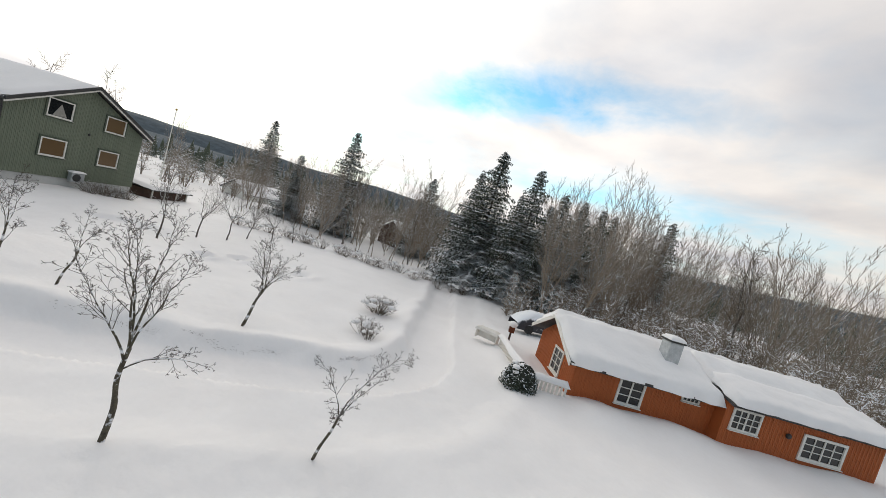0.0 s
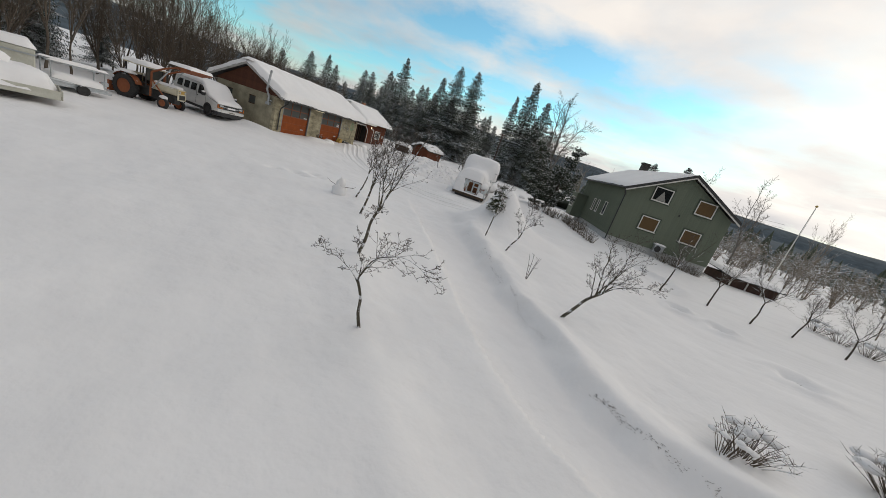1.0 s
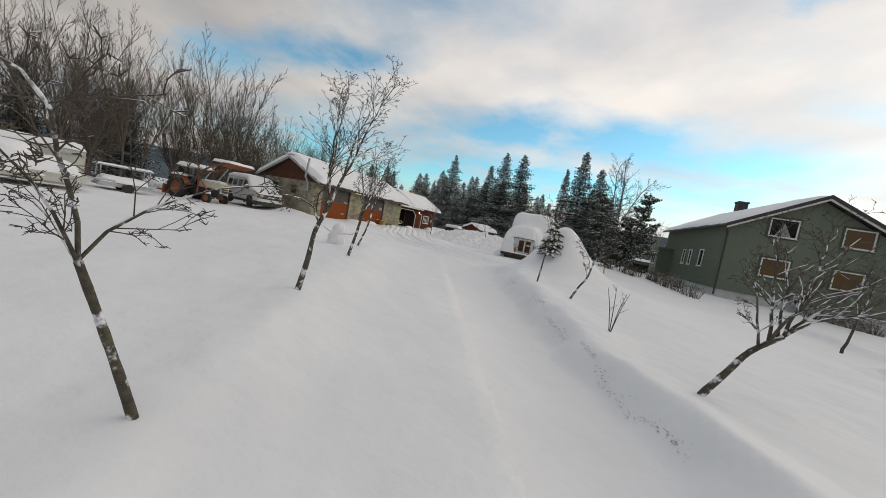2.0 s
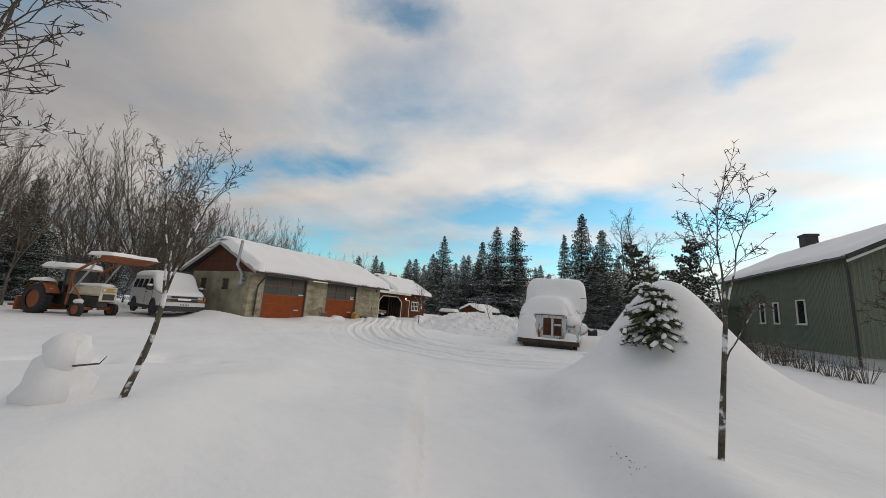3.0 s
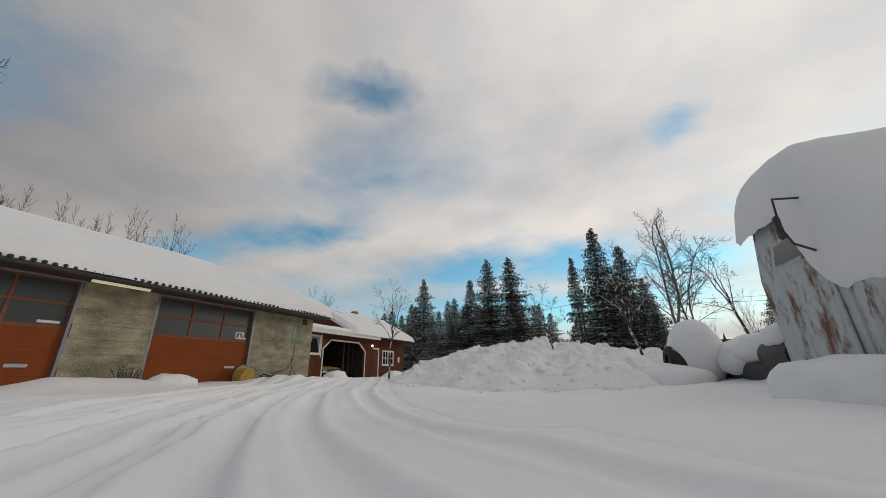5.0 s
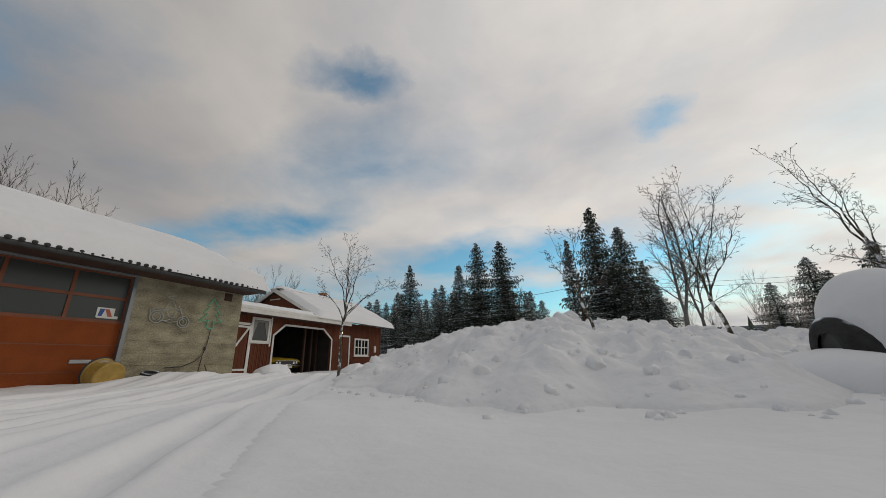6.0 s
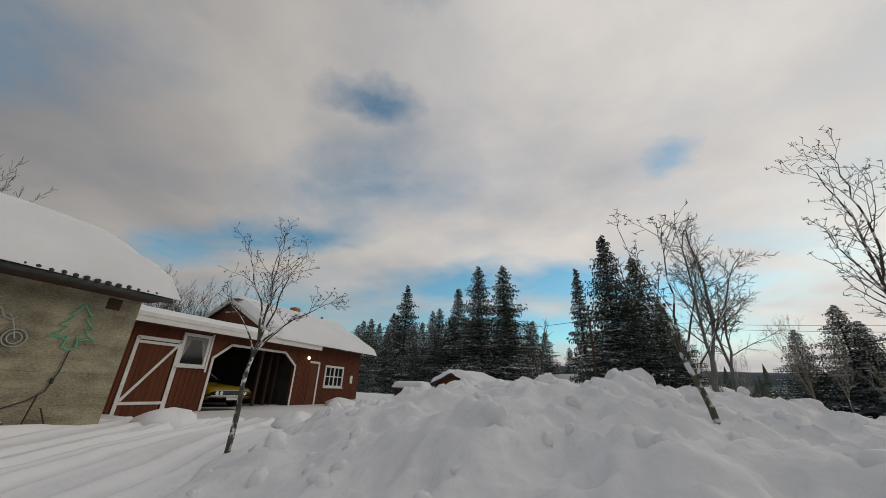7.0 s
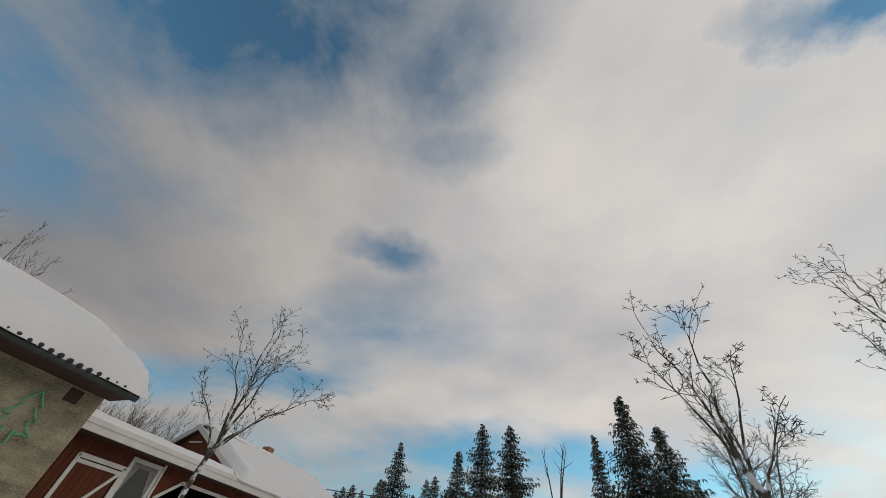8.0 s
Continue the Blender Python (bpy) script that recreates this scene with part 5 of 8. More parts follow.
# cab
g = Geo()
rows = []
for z, w, y0, y1 in ((-0.1, 1.20, 2.1, 3.8), (1.25, 1.22, 2.05, 3.85), (1.35, 1.21, 2.1, 3.85), (2.1, 1.14, 2.4, 3.8), (2.28, 1.0, 2.55, 3.7)):
    rows.append([Vector(p + (z,)) for p in ((-w, y1), (-w, y0 + 0.15), (-w + 0.2, y0), (w - 0.2, y0), (w, y0 + 0.15), (w, y1), (-w, y1))])
g.grid(rows)
g.add(rows[-1][:6], [(0, 1, 2, 3, 4, 5)])
part("cab", g, TRUCKPAINT, truck, "pale grey cab")
for s in (-1, 1):
    d = part("door", Geo().box(s * 1.215, 2.35, 0.1, s * 1.245, 3.4, 1.3, 0.01), TRUCKPAINT, truck)
    part("door_glass", Geo().add([Vector((s * 1.225, 2.5, 1.38)), Vector((s * 1.225, 3.35, 1.38)), Vector((s * 1.12, 3.3, 2.05)), Vector((s * 1.12, 2.65, 2.05))], [(0, 1, 2, 3)]), PANE, d)
    mir = part("mirror", Geo().box(s * 1.56, 2.2, 1.45, s * 1.62, 2.28, 1.75, 0.02), BLACKMETAL, truck, "black wing mirror on a bent arm")
    part("mirror_arm", Geo().tube([(s * 1.1, 2.45, 2.02), (s * 1.55, 2.25, 1.98), (s * 1.6, 2.2, 1.6), (s * 1.52, 2.22, 1.38), (s * 1.18, 2.4, 1.28)], 0.014, 6), BLACKMETAL, mir)
# snow over bonnet, windscreen and cab as one thick quilt
LOADTOP = [(-0.02, 1.16), (0.04, 1.34), (0.12, 1.58), (0.3, 1.83), (0.6, 1.95), (1.0, 1.97), (1.5, 1.96), (1.9, 2.0), (2.12, 2.14), (2.3, 2.42), (2.45, 2.72), (2.6, 2.88), (3.0, 2.95), (3.4, 2.96), (3.7, 2.92), (3.83, 2.78), (3.92, 2.45), (3.95, 2.1)]


def load_height(x, y):
    ys, zs_ = [q[0] for q in LOADTOP], [q[1] for q in LOADTOP]
    top = float(np.interp(y, ys, zs_))
    cabness = float(step(2.05, 2.6, np.array(y)))
    foot = 0.86 + 1.15 * float(step(2.2, 2.9, np.array(y)))
    if y < 0.35:
        foot = 1.10 - 0.24 * max(y, 0) / 0.35
    w = 1.27 + 0.06 * cabness if x < 0 else 0.86 + 0.45 * cabness + 0.18 * min(max(y, 0), 1)
    if y < 0.5:
        w = w * (0.86 + 0.14 * max(y, 0) / 0.5) if x < 0 else w * (0.80 + 0.2 * max(y, 0) / 0.5)
    power = 3.4 + 4.6 * cabness + (0.6 if x > 0 else 0)
    z = foot + (top - foot) * max(0.0, 1 - (abs(x) / w) ** power) ** (0.55 - 0.1 * cabness)
    if x > 0.4 and 0.3 < y < 2.4:
        # a shoulder of snow on the far wing
        z = max(z, 0.88 + 0.42 * max(0.0, 1 - ((x - 0.95) / 0.34) ** 4) ** 0.5 * min(1, (y - 0.3) / 0.4))
    return z, w


rows = []
for q in range(49):
    y = -0.02 + 3.97 * (q / 48) ** 1.25
    row = []
    for k in range(41):
        u = -1 + k / 20
        wl_, wr_ = load_height(-0.5, y)[1], load_height(0.5, y)[1]
        if 0.3 < y < 2.4:
            wr_ = max(wr_, 1.27)
        x = math.copysign(abs(u) ** 0.8, u) * (wl_ if u < 0 else wr_)
        z = load_height(x, y)[0]
        p = Vector((x, y, z))
        n_ = 0.05 * noise.noise(p * 1.3) + 0.016 * noise.noise(p * 5)
        if k in (0, 40):
            n_ += 0.05 * noise.noise(Vector((x, y * 3.5, 4.0))) + 0.04 * noise.noise(Vector((x, y * 9, 2.0)))
        row.append(p + Vector((0, 0.03 * noise.noise(p * 3.1) if q < 3 else 0, n_)))
    # the edge turns under
    row.insert(0, row[0] + Vector((0.05, 0, -0.07)))
    row.append(row[-1] + Vector((-0.05, 0, -0.07)))
    rows.append(row)
rows.insert(0, [v + Vector((0, 0.05, -0.05)) for v in rows[0]])
part("snow_load", Geo().grid([r[::-1] for r in rows]), SNOW, truck, "thick rounded snow over bonnet and cab", True)
# snow that slid down over the front wing to the bumper
rows = []
for q in range(29):
    t = q / 28
    y = float(np.interp(t, [0, 0.2, 0.4, 0.6, 0.8, 1.0], [0.75, 0.42, 0.14, -0.02, -0.07, -0.07]))
    z = float(np.interp(t, [0, 0.2, 0.4, 0.6, 0.8, 1.0], [1.52, 1.47, 1.33, 1.0, 0.55, 0.13]))
    row = []
    for k in range(23):
        u = k / 22
        x0 = -1.18 - 0.02 * math.sin(t * 9)
        x1 = -0.50 + 0.10 * t * t + 0.03 * math.sin(t * 23) + 0.02 * math.sin(t * 51)
        x = x0 + (x1 - x0) * u
        edge_ = (1 - abs(2 * u - 1) ** 3) ** 0.6 if 0 < u < 1 else 0
        p = Vector((x, y - 0.05 + 0.10 * (1 - edge_), z - 0.10 * (1 - edge_) - 0.30 * (1 - u) ** 2 * max(0.0, 1 - 1.6 * t)))
        row.append(p + Vector((0, -1, 0.4)) * (0.04 * noise.noise(p * 2.2) + 0.012 * noise.noise(p * 8)))
    rows.append(row)
part("wing_snow", Geo().grid(rows), SNOW, truck, "snow slumped over the wing", True)
g = Geo().ball((0.92, 0.12, 0.26), (0.34, 0.22, 0.26), 14, 9, 0.2, 7.0).ball((0.88, 0.72, 0.90), (0.42, 0.66, 0.34), 16, 10, 0.12, 8.0)
part("wing_snow", g, SNOW, truck, smooth=True)
part("bumper_snow", Geo().pillow((-1.15, -0.11, 0.13), (2.3, 0, 0), (0, 0.25, 0), 0.07, 24, 6, 0.08, 0.03, 4.0), SNOW, truck, smooth=True)
q = truck.matrix_basis @ Vector((-1.58, 2.0, 0))
solo("snow_drift", Geo().ball((0, 0, 0), (0.48, 1.0, 0.40), 24, 13, 0.22, 6.3), SNOW, pose(q.x, q.y, gz(q.x, q.y) - 0.02, 0, 0, 12), "drift of snow banked against the lorry wheel", "snow drift", "snow drifts", smooth=True)
q = truck.matrix_basis @ Vector((0.3, 0.1, 0))
solo("snow_drift", Geo().ball((0, 0, 0), (1.7, 0.75, 0.06), 24, 11, 0.25, 2.3), SNOW, pose(q.x, q.y, gz(q.x, q.y) - 0.02, 0, 0, 4), "low drift of snow under the lorry bumper", "snow drift", "snow drifts", smooth=True)
# frame behind the cab
part("chassis", Geo().box(-0.5, 3.8, 0.1, -0.4, 9.2, 0.35).box(0.4, 3.8, 0.1, 0.5, 9.2, 0.35).box(-0.5, 6.0, 0.12, 0.5, 6.12, 0.33).box(-0.5, 9.1, 0.1, 0.5, 9.2, 0.4), RUST, truck, "rusty ladder chassis")
part("fuel_tank", Geo().lathe((-0.85, 4.1, 0.2), (0, 1, 0), [(0, 0.0), (0.02, 0.26), (0.9, 0.26), (0.92, 0.0)], 20), BLACKMETAL, truck, "dark fuel tank")
for s in (-1, 1):
    w = part("wheel", Geo().lathe((s * 1.80, 7.1, 0.16), (1, 0, 0), [(-0.22, 0.2), (-0.25, 0.3), (-0.2, 0.39), (0.2, 0.39), (0.25, 0.3), (0.22, 0.2)], 28), RUBBER, truck, smooth=True)
    part("rim", Geo().lathe((s * 1.80, 7.1, 0.16), (1, 0, 0), [(-0.16, 0.0), (-0.18, 0.21), (0.18, 0.21), (0.16, 0.0)], 20), BLACKMETAL, w)
g = Geo().ball((-1.40, 7.15, 0.34), (0.56, 0.60, 0.80), 34, 22, 0.05, 3.0).ball((-1.95, 7.1, -0.22), (0.75, 1.1, 0.38), 26, 14, 0.12, 5.0).ball((-0.75, 6.5, 0.25), (0.45, 0.6, 0.4), 16, 10, 0.3, 4.0).ball((0.8, 7.2, 0.5), (0.8, 0.9, 0.45), 16, 10, 0.2, 1.0)
g.ball((-0.6, 5.6, 0.38), (0.5, 0.9, 0.3), 14, 9, 0.3, 6.0).ball((-0.8, 4.5, 0.5), (0.34, 0.5, 0.22), 12, 8, 0.3, 2.0).ball((0.2, 6.4, 0.40), (0.7, 1.3, 0.3), 14, 9, 0.2, 3.3)
part("snow_load", g, SNOW, truck, "rounded heaps of snow on the rear axle", True)

# ---- white van ----
VANPAINT = material("white van paint", (0.58, 0.58, 0.57), (0.68, 0.68, 0.66), 2, 0.35, bump=0.03)
PLASTIC = plain("dark plastic", (0.03, 0.03, 0.032), 0.6)
# local -y is the nose
van = thing("van", pose(-1.5, -3.1, gz(-3, -3.4) + 0.16, 0, 0, 82), "white panel van with a thick cap of snow, parked", "van")
VP = [(0.0, 0.86, 0.42, 0.84), (0.08, 0.93, 0.38, 0.92), (0.5, 0.97, 0.36, 1.02), (0.95, 0.98, 0.36, 1.10), (1.15, 0.98, 0.36, 1.22), (1.75, 0.98, 0.36, 1.86), (2.1, 0.98, 0.36, 1.92), (4.3, 0.98, 0.36, 1.92), (4.75, 0.96, 0.38, 1.86), (4.85, 0.94, 0.4, 1.75)]
rows = []
for y, w, zb, zt in VP:
    belt = min(zt - 0.06, 1.05)
    rows.append([Vector((s * x, y, z)) for s, x, z in ((-1, w * 0.97, zb), (-1, w, (zb + belt) / 2), (-1, w * 0.99, belt), (-1, w * (0.99 - 0.13 * (zt - belt)), zt - 0.05), (-1, w * 0.75, zt), (1, w * 0.75, zt), (1, w * (0.99 - 0.13 * (zt - belt)), zt - 0.05), (1, w * 0.99, belt), (1, w, (zb + belt) / 2), (1, w * 0.97, zb))])
g = Geo().grid([r[::-1] for r in rows])
g.add(rows[0], [tuple(range(10))]).add(rows[-1], [tuple(range(9, -1, -1))])
part("body", g, VANPAINT, van, "white van body")
part("grille", Geo().box(-0.90, -0.03, 0.60, 0.90, 0.05, 0.88, 0.01), PLASTIC, van, "black grille")
part("grille_bar", Geo().box(-0.56, -0.04, 0.735, 0.56, -0.03, 0.765), GALV, van)
part("badge", Geo().box(-0.28, -0.05, 0.68, 0.28, -0.035, 0.78, 0.01), SNOW, van, "snow-caked badge")
part("bumper", Geo().prism([(-0.98, 0.35), (-0.93, -0.05), (-0.7, -0.14), (0.7, -0.14), (0.93, -0.05), (0.98, 0.35)], 2, 0.40, 0.56), VANPAINT, van, "white front bumper")
part("bumper_skirt", Geo().prism([(-0.97, 0.4), (-0.9, -0.02), (-0.7, -0.10), (0.7, -0.10), (0.9, -0.02), (0.97, 0.4)], 2, 0.14, 0.40), PLASTIC, van, "black lower bumper")
part("number_plate", Geo().box(-0.26, -0.16, 0.42, 0.26, -0.142, 0.53), WHITEWOOD, van, "white number plate with dark bars")
for i in range(6):
    part("plate_bar", Geo().box(-0.2 + i * 0.068, -0.165, 0.445, -0.165 + i * 0.068, -0.161, 0.505), PLASTIC, van)
for s in (-1, 1):
    h = part("headlight", Geo().box(s * 0.56, -0.05, 0.73, s * 0.80, 0.02, 0.85, 0.015), GALV, van, "rectangular headlight")
    part("indicator", Geo().box(s * 0.58, -0.045, 0.63, s * 0.84, 0.03, 0.69, 0.01).box(s * 0.85, -0.042, 0.63, s * 0.92, 0.10, 0.86, 0.01), AMBER, h, "amber corner lamp")
    part("side_stripe", Geo().box(s * 0.955, 0.9, 0.20, s * 0.985, 4.7, 0.36), PLASTIC, van, "black sill")
    g = Geo().add([Vector((s * 0.985, 1.28, 1.12)), Vector((s * 0.985, 2.1, 1.12)), Vector((s * 0.90, 2.1, 1.70)), Vector((s * 0.915, 1.68, 1.68))], [(0, 1, 2, 3) if s < 0 else (3, 2, 1, 0)])
    part("door_glass", g, PANE, van)
    for k, y in enumerate((2.35, 3.1, 3.85)):
        part("side_window", Geo().add([Vector((s * 0.982, y, 1.2)), Vector((s * 0.982, y + 0.55, 1.2)), Vector((s * 0.912, y + 0.55, 1.66)), Vector((s * 0.912, y, 1.66))], [(0, 1, 2, 3) if s < 0 else (3, 2, 1, 0)]), PANE, van, "dark side window half covered by snow")
    m_ = part("mirror", Geo().box(s * 0.98, 1.22, 1.10, s * 1.24, 1.34, 1.32, 0.03), PLASTIC, van, "black door mirror")
    part("mirror_snow", Geo().ball((s * 1.12, 1.28, 1.34), (0.13, 0.09, 0.06), 10, 6, 0.2), SNOW, m_, smooth=True)
    part("door_seam", Geo().box(s * 0.986, 2.2, 0.45, s * 0.992, 2.22, 1.7).box(s * 0.986, 1.2, 0.45, s * 0.992, 1.215, 1.1), PLASTIC, van)
    part("handle", Geo().box(s * 0.985, 2.02, 0.98, s * 1.01, 2.16, 1.02), PLASTIC, van)
    for y in (0.95, 3.85):
        part("arch", Geo().lathe((s * 0.93, y, 0.34), (1, 0, 0), [(-0.07, 0.0), (-0.07, 0.40), (0.06, 0.40), (0.06, 0.0)], 24), PLASTIC, van)
        w = part("wheel", Geo().lathe((s * 0.9, y, 0.33), (1, 0, 0), [(-0.1, 0.2), (-0.1, 0.31), (-0.07, 0.345), (0.07, 0.345), (0.1, 0.31), (0.1, 0.2)], 24), RUBBER, van, smooth=True)
        part("rim", Geo().lathe((s * 0.9, y, 0.33), (1, 0, 0), [(-0.09, 0.0), (-0.09, 0.2), (0.09, 0.2), (0.09, 0.0)], 18), GALV, w)
rows = []
for y, w, zt, zs in ((0.05, 0.80, 0.90, 0.88), (0.14, 0.88, 1.02, 0.95), (0.5, 0.92, 1.18, 1.04), (0.95, 0.94, 1.30, 1.10), (1.2, 0.94, 1.55, 1.22), (1.6, 0.93, 1.98, 1.5), (1.9, 0.9, 2.10, 1.82), (2.6, 0.9, 2.16, 1.84), (4.2, 0.9, 2.16, 1.84), (4.7, 0.88, 2.08, 1.82), (4.88, 0.8, 1.86, 1.8)):
    row = []
    for k in range(19):
        a = math.pi * k / 18
        cx, cz = math.cos(a), math.sin(a)
        p = Vector((-w * math.copysign(abs(cx) ** 0.5, cx), y, zs + (zt - zs) * max(cz, 0) ** 0.5))
        row.append(p + Vector((0, 0, 0.03 * noise.noise(p * 1.5) + (0.03 * noise.noise(p * 4) if k in (0, 18) else 0))))
    rows.append(row)
part("snow_load", Geo().grid([r[::-1] for r in rows]), SNOW, van, "smooth thick snow over bonnet, screen and roof", True)

# ---- tractor with a front loader ----
TRRED = material("faded red paint", (0.20, 0.058, 0.022), (0.33, 0.11, 0.04), 4, 0.7, bump=0.1, rust=0.35, snow=0.18)
CREAM = material("cream paint", (0.55, 0.50, 0.36), (0.66, 0.61, 0.47), 4, 0.6, snow=0.3)
tz = gz(-4, -6.3)
tractor = thing("tractor", pose(-3.3, -5.75, tz - 0.05, 0, 0, 106), "old cream and red tractor with raised loader under snow", "tractor")
# local -y is ahead; front axle at y = 0
part("bonnet", Geo().box(-0.33, -0.55, 0.95, 0.33, 1.15, 1.38, 0.08), CREAM, tractor, "cream bonnet")
gl_ = part("grille", Geo().box(-0.34, -0.62, 0.72, 0.34, -0.55, 1.36, 0.05), CREAM, tractor, "cream nose panel")
part("grille_mesh", Geo().box(-0.24, -0.635, 0.78, 0.24, -0.615, 1.05, 0.01), BLACKMETAL, gl_)
part("nose_band", Geo().box(-0.3, -0.632, 1.12, 0.3, -0.618, 1.30, 0.01), YELLOW, gl_)
for x in (-0.22, 0.22):
    part("headlight", Geo().lathe((x, -0.62, 1.21), (0, -1, 0), [(0, 0.075), (0.03, 0.07), (0.035, 0)], 14), GALV, gl_)
part("engine", Geo().box(-0.22, -0.4, 0.42, 0.22, 1.3, 0.95, 0.05), BLACKMETAL, tractor, "oily dark engine block")
part("transmission", Geo().box(-0.3, 1.2, 0.45, 0.3, 2.4, 1.0, 0.05), BLACKMETAL, tractor)
for s in (-1, 1):
    part("front_axle", Geo().box(s * 0.1, -0.06, 0.32, s * 0.62, 0.06, 0.44, 0.02), TRRED, tractor)
    w = part("front_wheel", Geo().lathe((s * 0.68, 0, 0.34), (1, 0, 0), [(-0.08, 0.2), (-0.09, 0.3), (-0.05, 0.35), (0.05, 0.35), (0.09, 0.3), (0.08, 0.2)], 22), RUBBER, tractor, smooth=True)
    part("rim", Geo().lathe((s * 0.68, 0, 0.34), (1, 0, 0), [(-0.05, 0.0), (-0.07, 0.21), (0.07, 0.21), (0.05, 0.0)], 18), TRRED, w)
    part("wheel_snow", Geo().ball((s * 0.68, -0.02, 0.68), (0.12, 0.26, 0.12), 10, 7, 0.2), SNOW, w, smooth=True)
    w = part("rear_wheel", Geo().lathe((s * 0.8, 2.15, 0.68), (1, 0, 0), [(-0.17, 0.4), (-0.18, 0.6), (-0.13, 0.68), (0.13, 0.68), (0.18, 0.6), (0.17, 0.4)], 30), RUBBER, tractor, smooth=True)
    part("rim", Geo().lathe((s * 0.8, 2.15, 0.68), (1, 0, 0), [(-0.06, 0.0), (-0.12, 0.42), (0.12, 0.42), (0.06, 0.0)], 24), TRRED, w, "rust-red rear rim")
    lug = mesh("lug", *(lambda q: (q.v, q.f))(Geo().box(-0.16, -0.025, 0.66, 0.16, 0.025, 0.72)), RUBBER)
    for k in range(22):
        o = part("lug", lug, RUBBER, w)
        o.matrix_basis = Matrix.Translation((s * 0.8, 2.15, 0.68)) @ Matrix.Rotation(2 * math.pi * k / 22, 4, "X") @ Matrix.Rotation(0.4 * s, 4, "Z")
    fender = Geo()
    rows = []
    for k in range(10):
        a = radians(20 + k * 14)
        rows.append([Vector((s * x, 2.15 - 0.78 * math.cos(a), 0.68 + 0.78 * math.sin(a))) for x in (0.5, 0.98)])
    part("fender", fender.grid(rows), TRRED, tractor)
    part("fender_snow", Geo().pillow((s * 0.74 - 0.24, 1.75, 1.46), (0.48, 0, 0), (0, 0.8, 0), 0.16, 8, 10, 0.18, 0.03), SNOW, tractor, smooth=True)
# cab frame with a snowy roof
for x in (-0.6, 0.6):
    for y in (1.15, 2.35):
        part("cab_post", Geo().box(x - 0.03, y - 0.03, 1.0, x + 0.03, y + 0.03, 2.05), BLACKMETAL, tractor)
part("cab_roof", Geo().box(-0.72, 1.0, 2.05, 0.72, 2.5, 2.12, 0.03), CREAM, tractor)
part("roof_snow", Geo().pillow((-0.74, 0.98, 2.12), (1.48, 0, 0), (0, 1.54, 0), 0.2, 14, 14, 0.25, 0.08, 2), SNOW, tractor, "lumpy snow on the cab roof", True)
part("windscreen", Geo().box(-0.57, 1.14, 1.35, 0.57, 1.15, 2.04), PANE_DUSTY, tractor)
part("cab_panel", Geo().box(-0.6, 2.3, 1.0, 0.6, 2.36, 1.6), CREAM, tractor)
part("seat", Geo().box(-0.22, 1.7, 1.05, 0.22, 2.1, 1.15, 0.04).box(-0.22, 2.06, 1.15, 0.22, 2.14, 1.5, 0.03), PLASTIC, tractor)
part("bonnet_snow", Geo().pillow((-0.34, -0.5, 1.38), (0.68, 0, 0), (0, 1.5, 0), 0.12, 10, 14, 0.18, 0.04), SNOW, tractor, smooth=True)
# loader raised high
for s in (-1, 1):
    part("loader_post", Geo().box(s * 0.5 - 0.035, 0.88, 0.5, s * 0.5 + 0.035, 0.98, 1.95, 0.01), TRRED, tractor)
    part("loader_arm", Geo().tube([(s * 0.5, 0.95, 1.9), (s * 0.5, 0.2, 2.3), (s * 0.5, -0.6, 2.62), (s * 0.5, -1.3, 2.58)], 0.055, 6), TRRED, tractor, "rust-red loader arm")
    part("loader_ram", Geo().tube([(s * 0.5, 0.85, 1.0), (s * 0.5, -0.2, 2.4)], 0.04, 8), GALV, tractor)
    part("loader_brace", Geo().tube([(s * 0.5, 0.1, 0.7), (s * 0.5, 0.9, 1.5)], 0.04, 6), TRRED, tractor)
part("cross_beam", Geo().box(-0.55, -0.55, 2.5, 0.55, -0.42, 2.62, 0.01), TRRED, tractor)
part("bucket", Geo().prism([(-1.7, 2.64), (-1.1, 2.44), (-1.02, 2.62), (-1.1, 2.70), (-1.68, 2.70)], 0, -0.95, 0.95), TRRED, tractor, "upturned loader bucket")
part("bucket_snow", Geo().pillow((-1.05, -1.75, 2.70), (2.1, 0, 0), (0, 1.4, 0.0), 0.16, 18, 14, 0.16, 0.04, 6), SNOW, tractor, "flat slab of snow on the bucket", True)
part("exhaust", Geo().tube([(0.2, 0.5, 1.38), (0.2, 0.5, 2.0)], 0.035, 8), BLACKMETAL, tractor)
part("rear_plough", Geo().box(-1.0, 3.0, 0.15, 1.0, 3.08, 0.75, 0.02).box(-0.2, 2.3, 0.5, 0.2, 3.0, 0.62, 0.02).box(-0.9, 3.08, 0.3, -0.7, 3.6, 0.4), TRRED, tractor, "red rear blade")

# ---- trailers ----
rt_ = thing("rail_trailer", pose(-3.5, -10.45, gz(-3.5, -10.4), 0, 0, 80), "galvanised boat trailer with an upright rail frame under snow", "trailer")
part("deck", Geo().box(-1.05, -0.6, 0.28, 1.1, 0.6, 0.40, 0.02).box(-1.1, -0.65, 0.2, 1.25, -0.58, 0.3).box(-1.1, 0.58, 0.2, 1.25, 0.65, 0.3), GALV, rt_)
for x in (-0.98, 0.95):
    for y in (-0.58, 0.58):
        part("upright", Geo().tube([(x, y, 0.3), (x * 1.02, y, 1.22)], 0.03, 7), GALV, rt_, "galvanised upright")
    part("cross_rail", Geo().tube([(x * 1.02, -0.6, 1.22), (x * 1.02, 0.6, 1.22)], 0.03, 7), GALV, rt_)
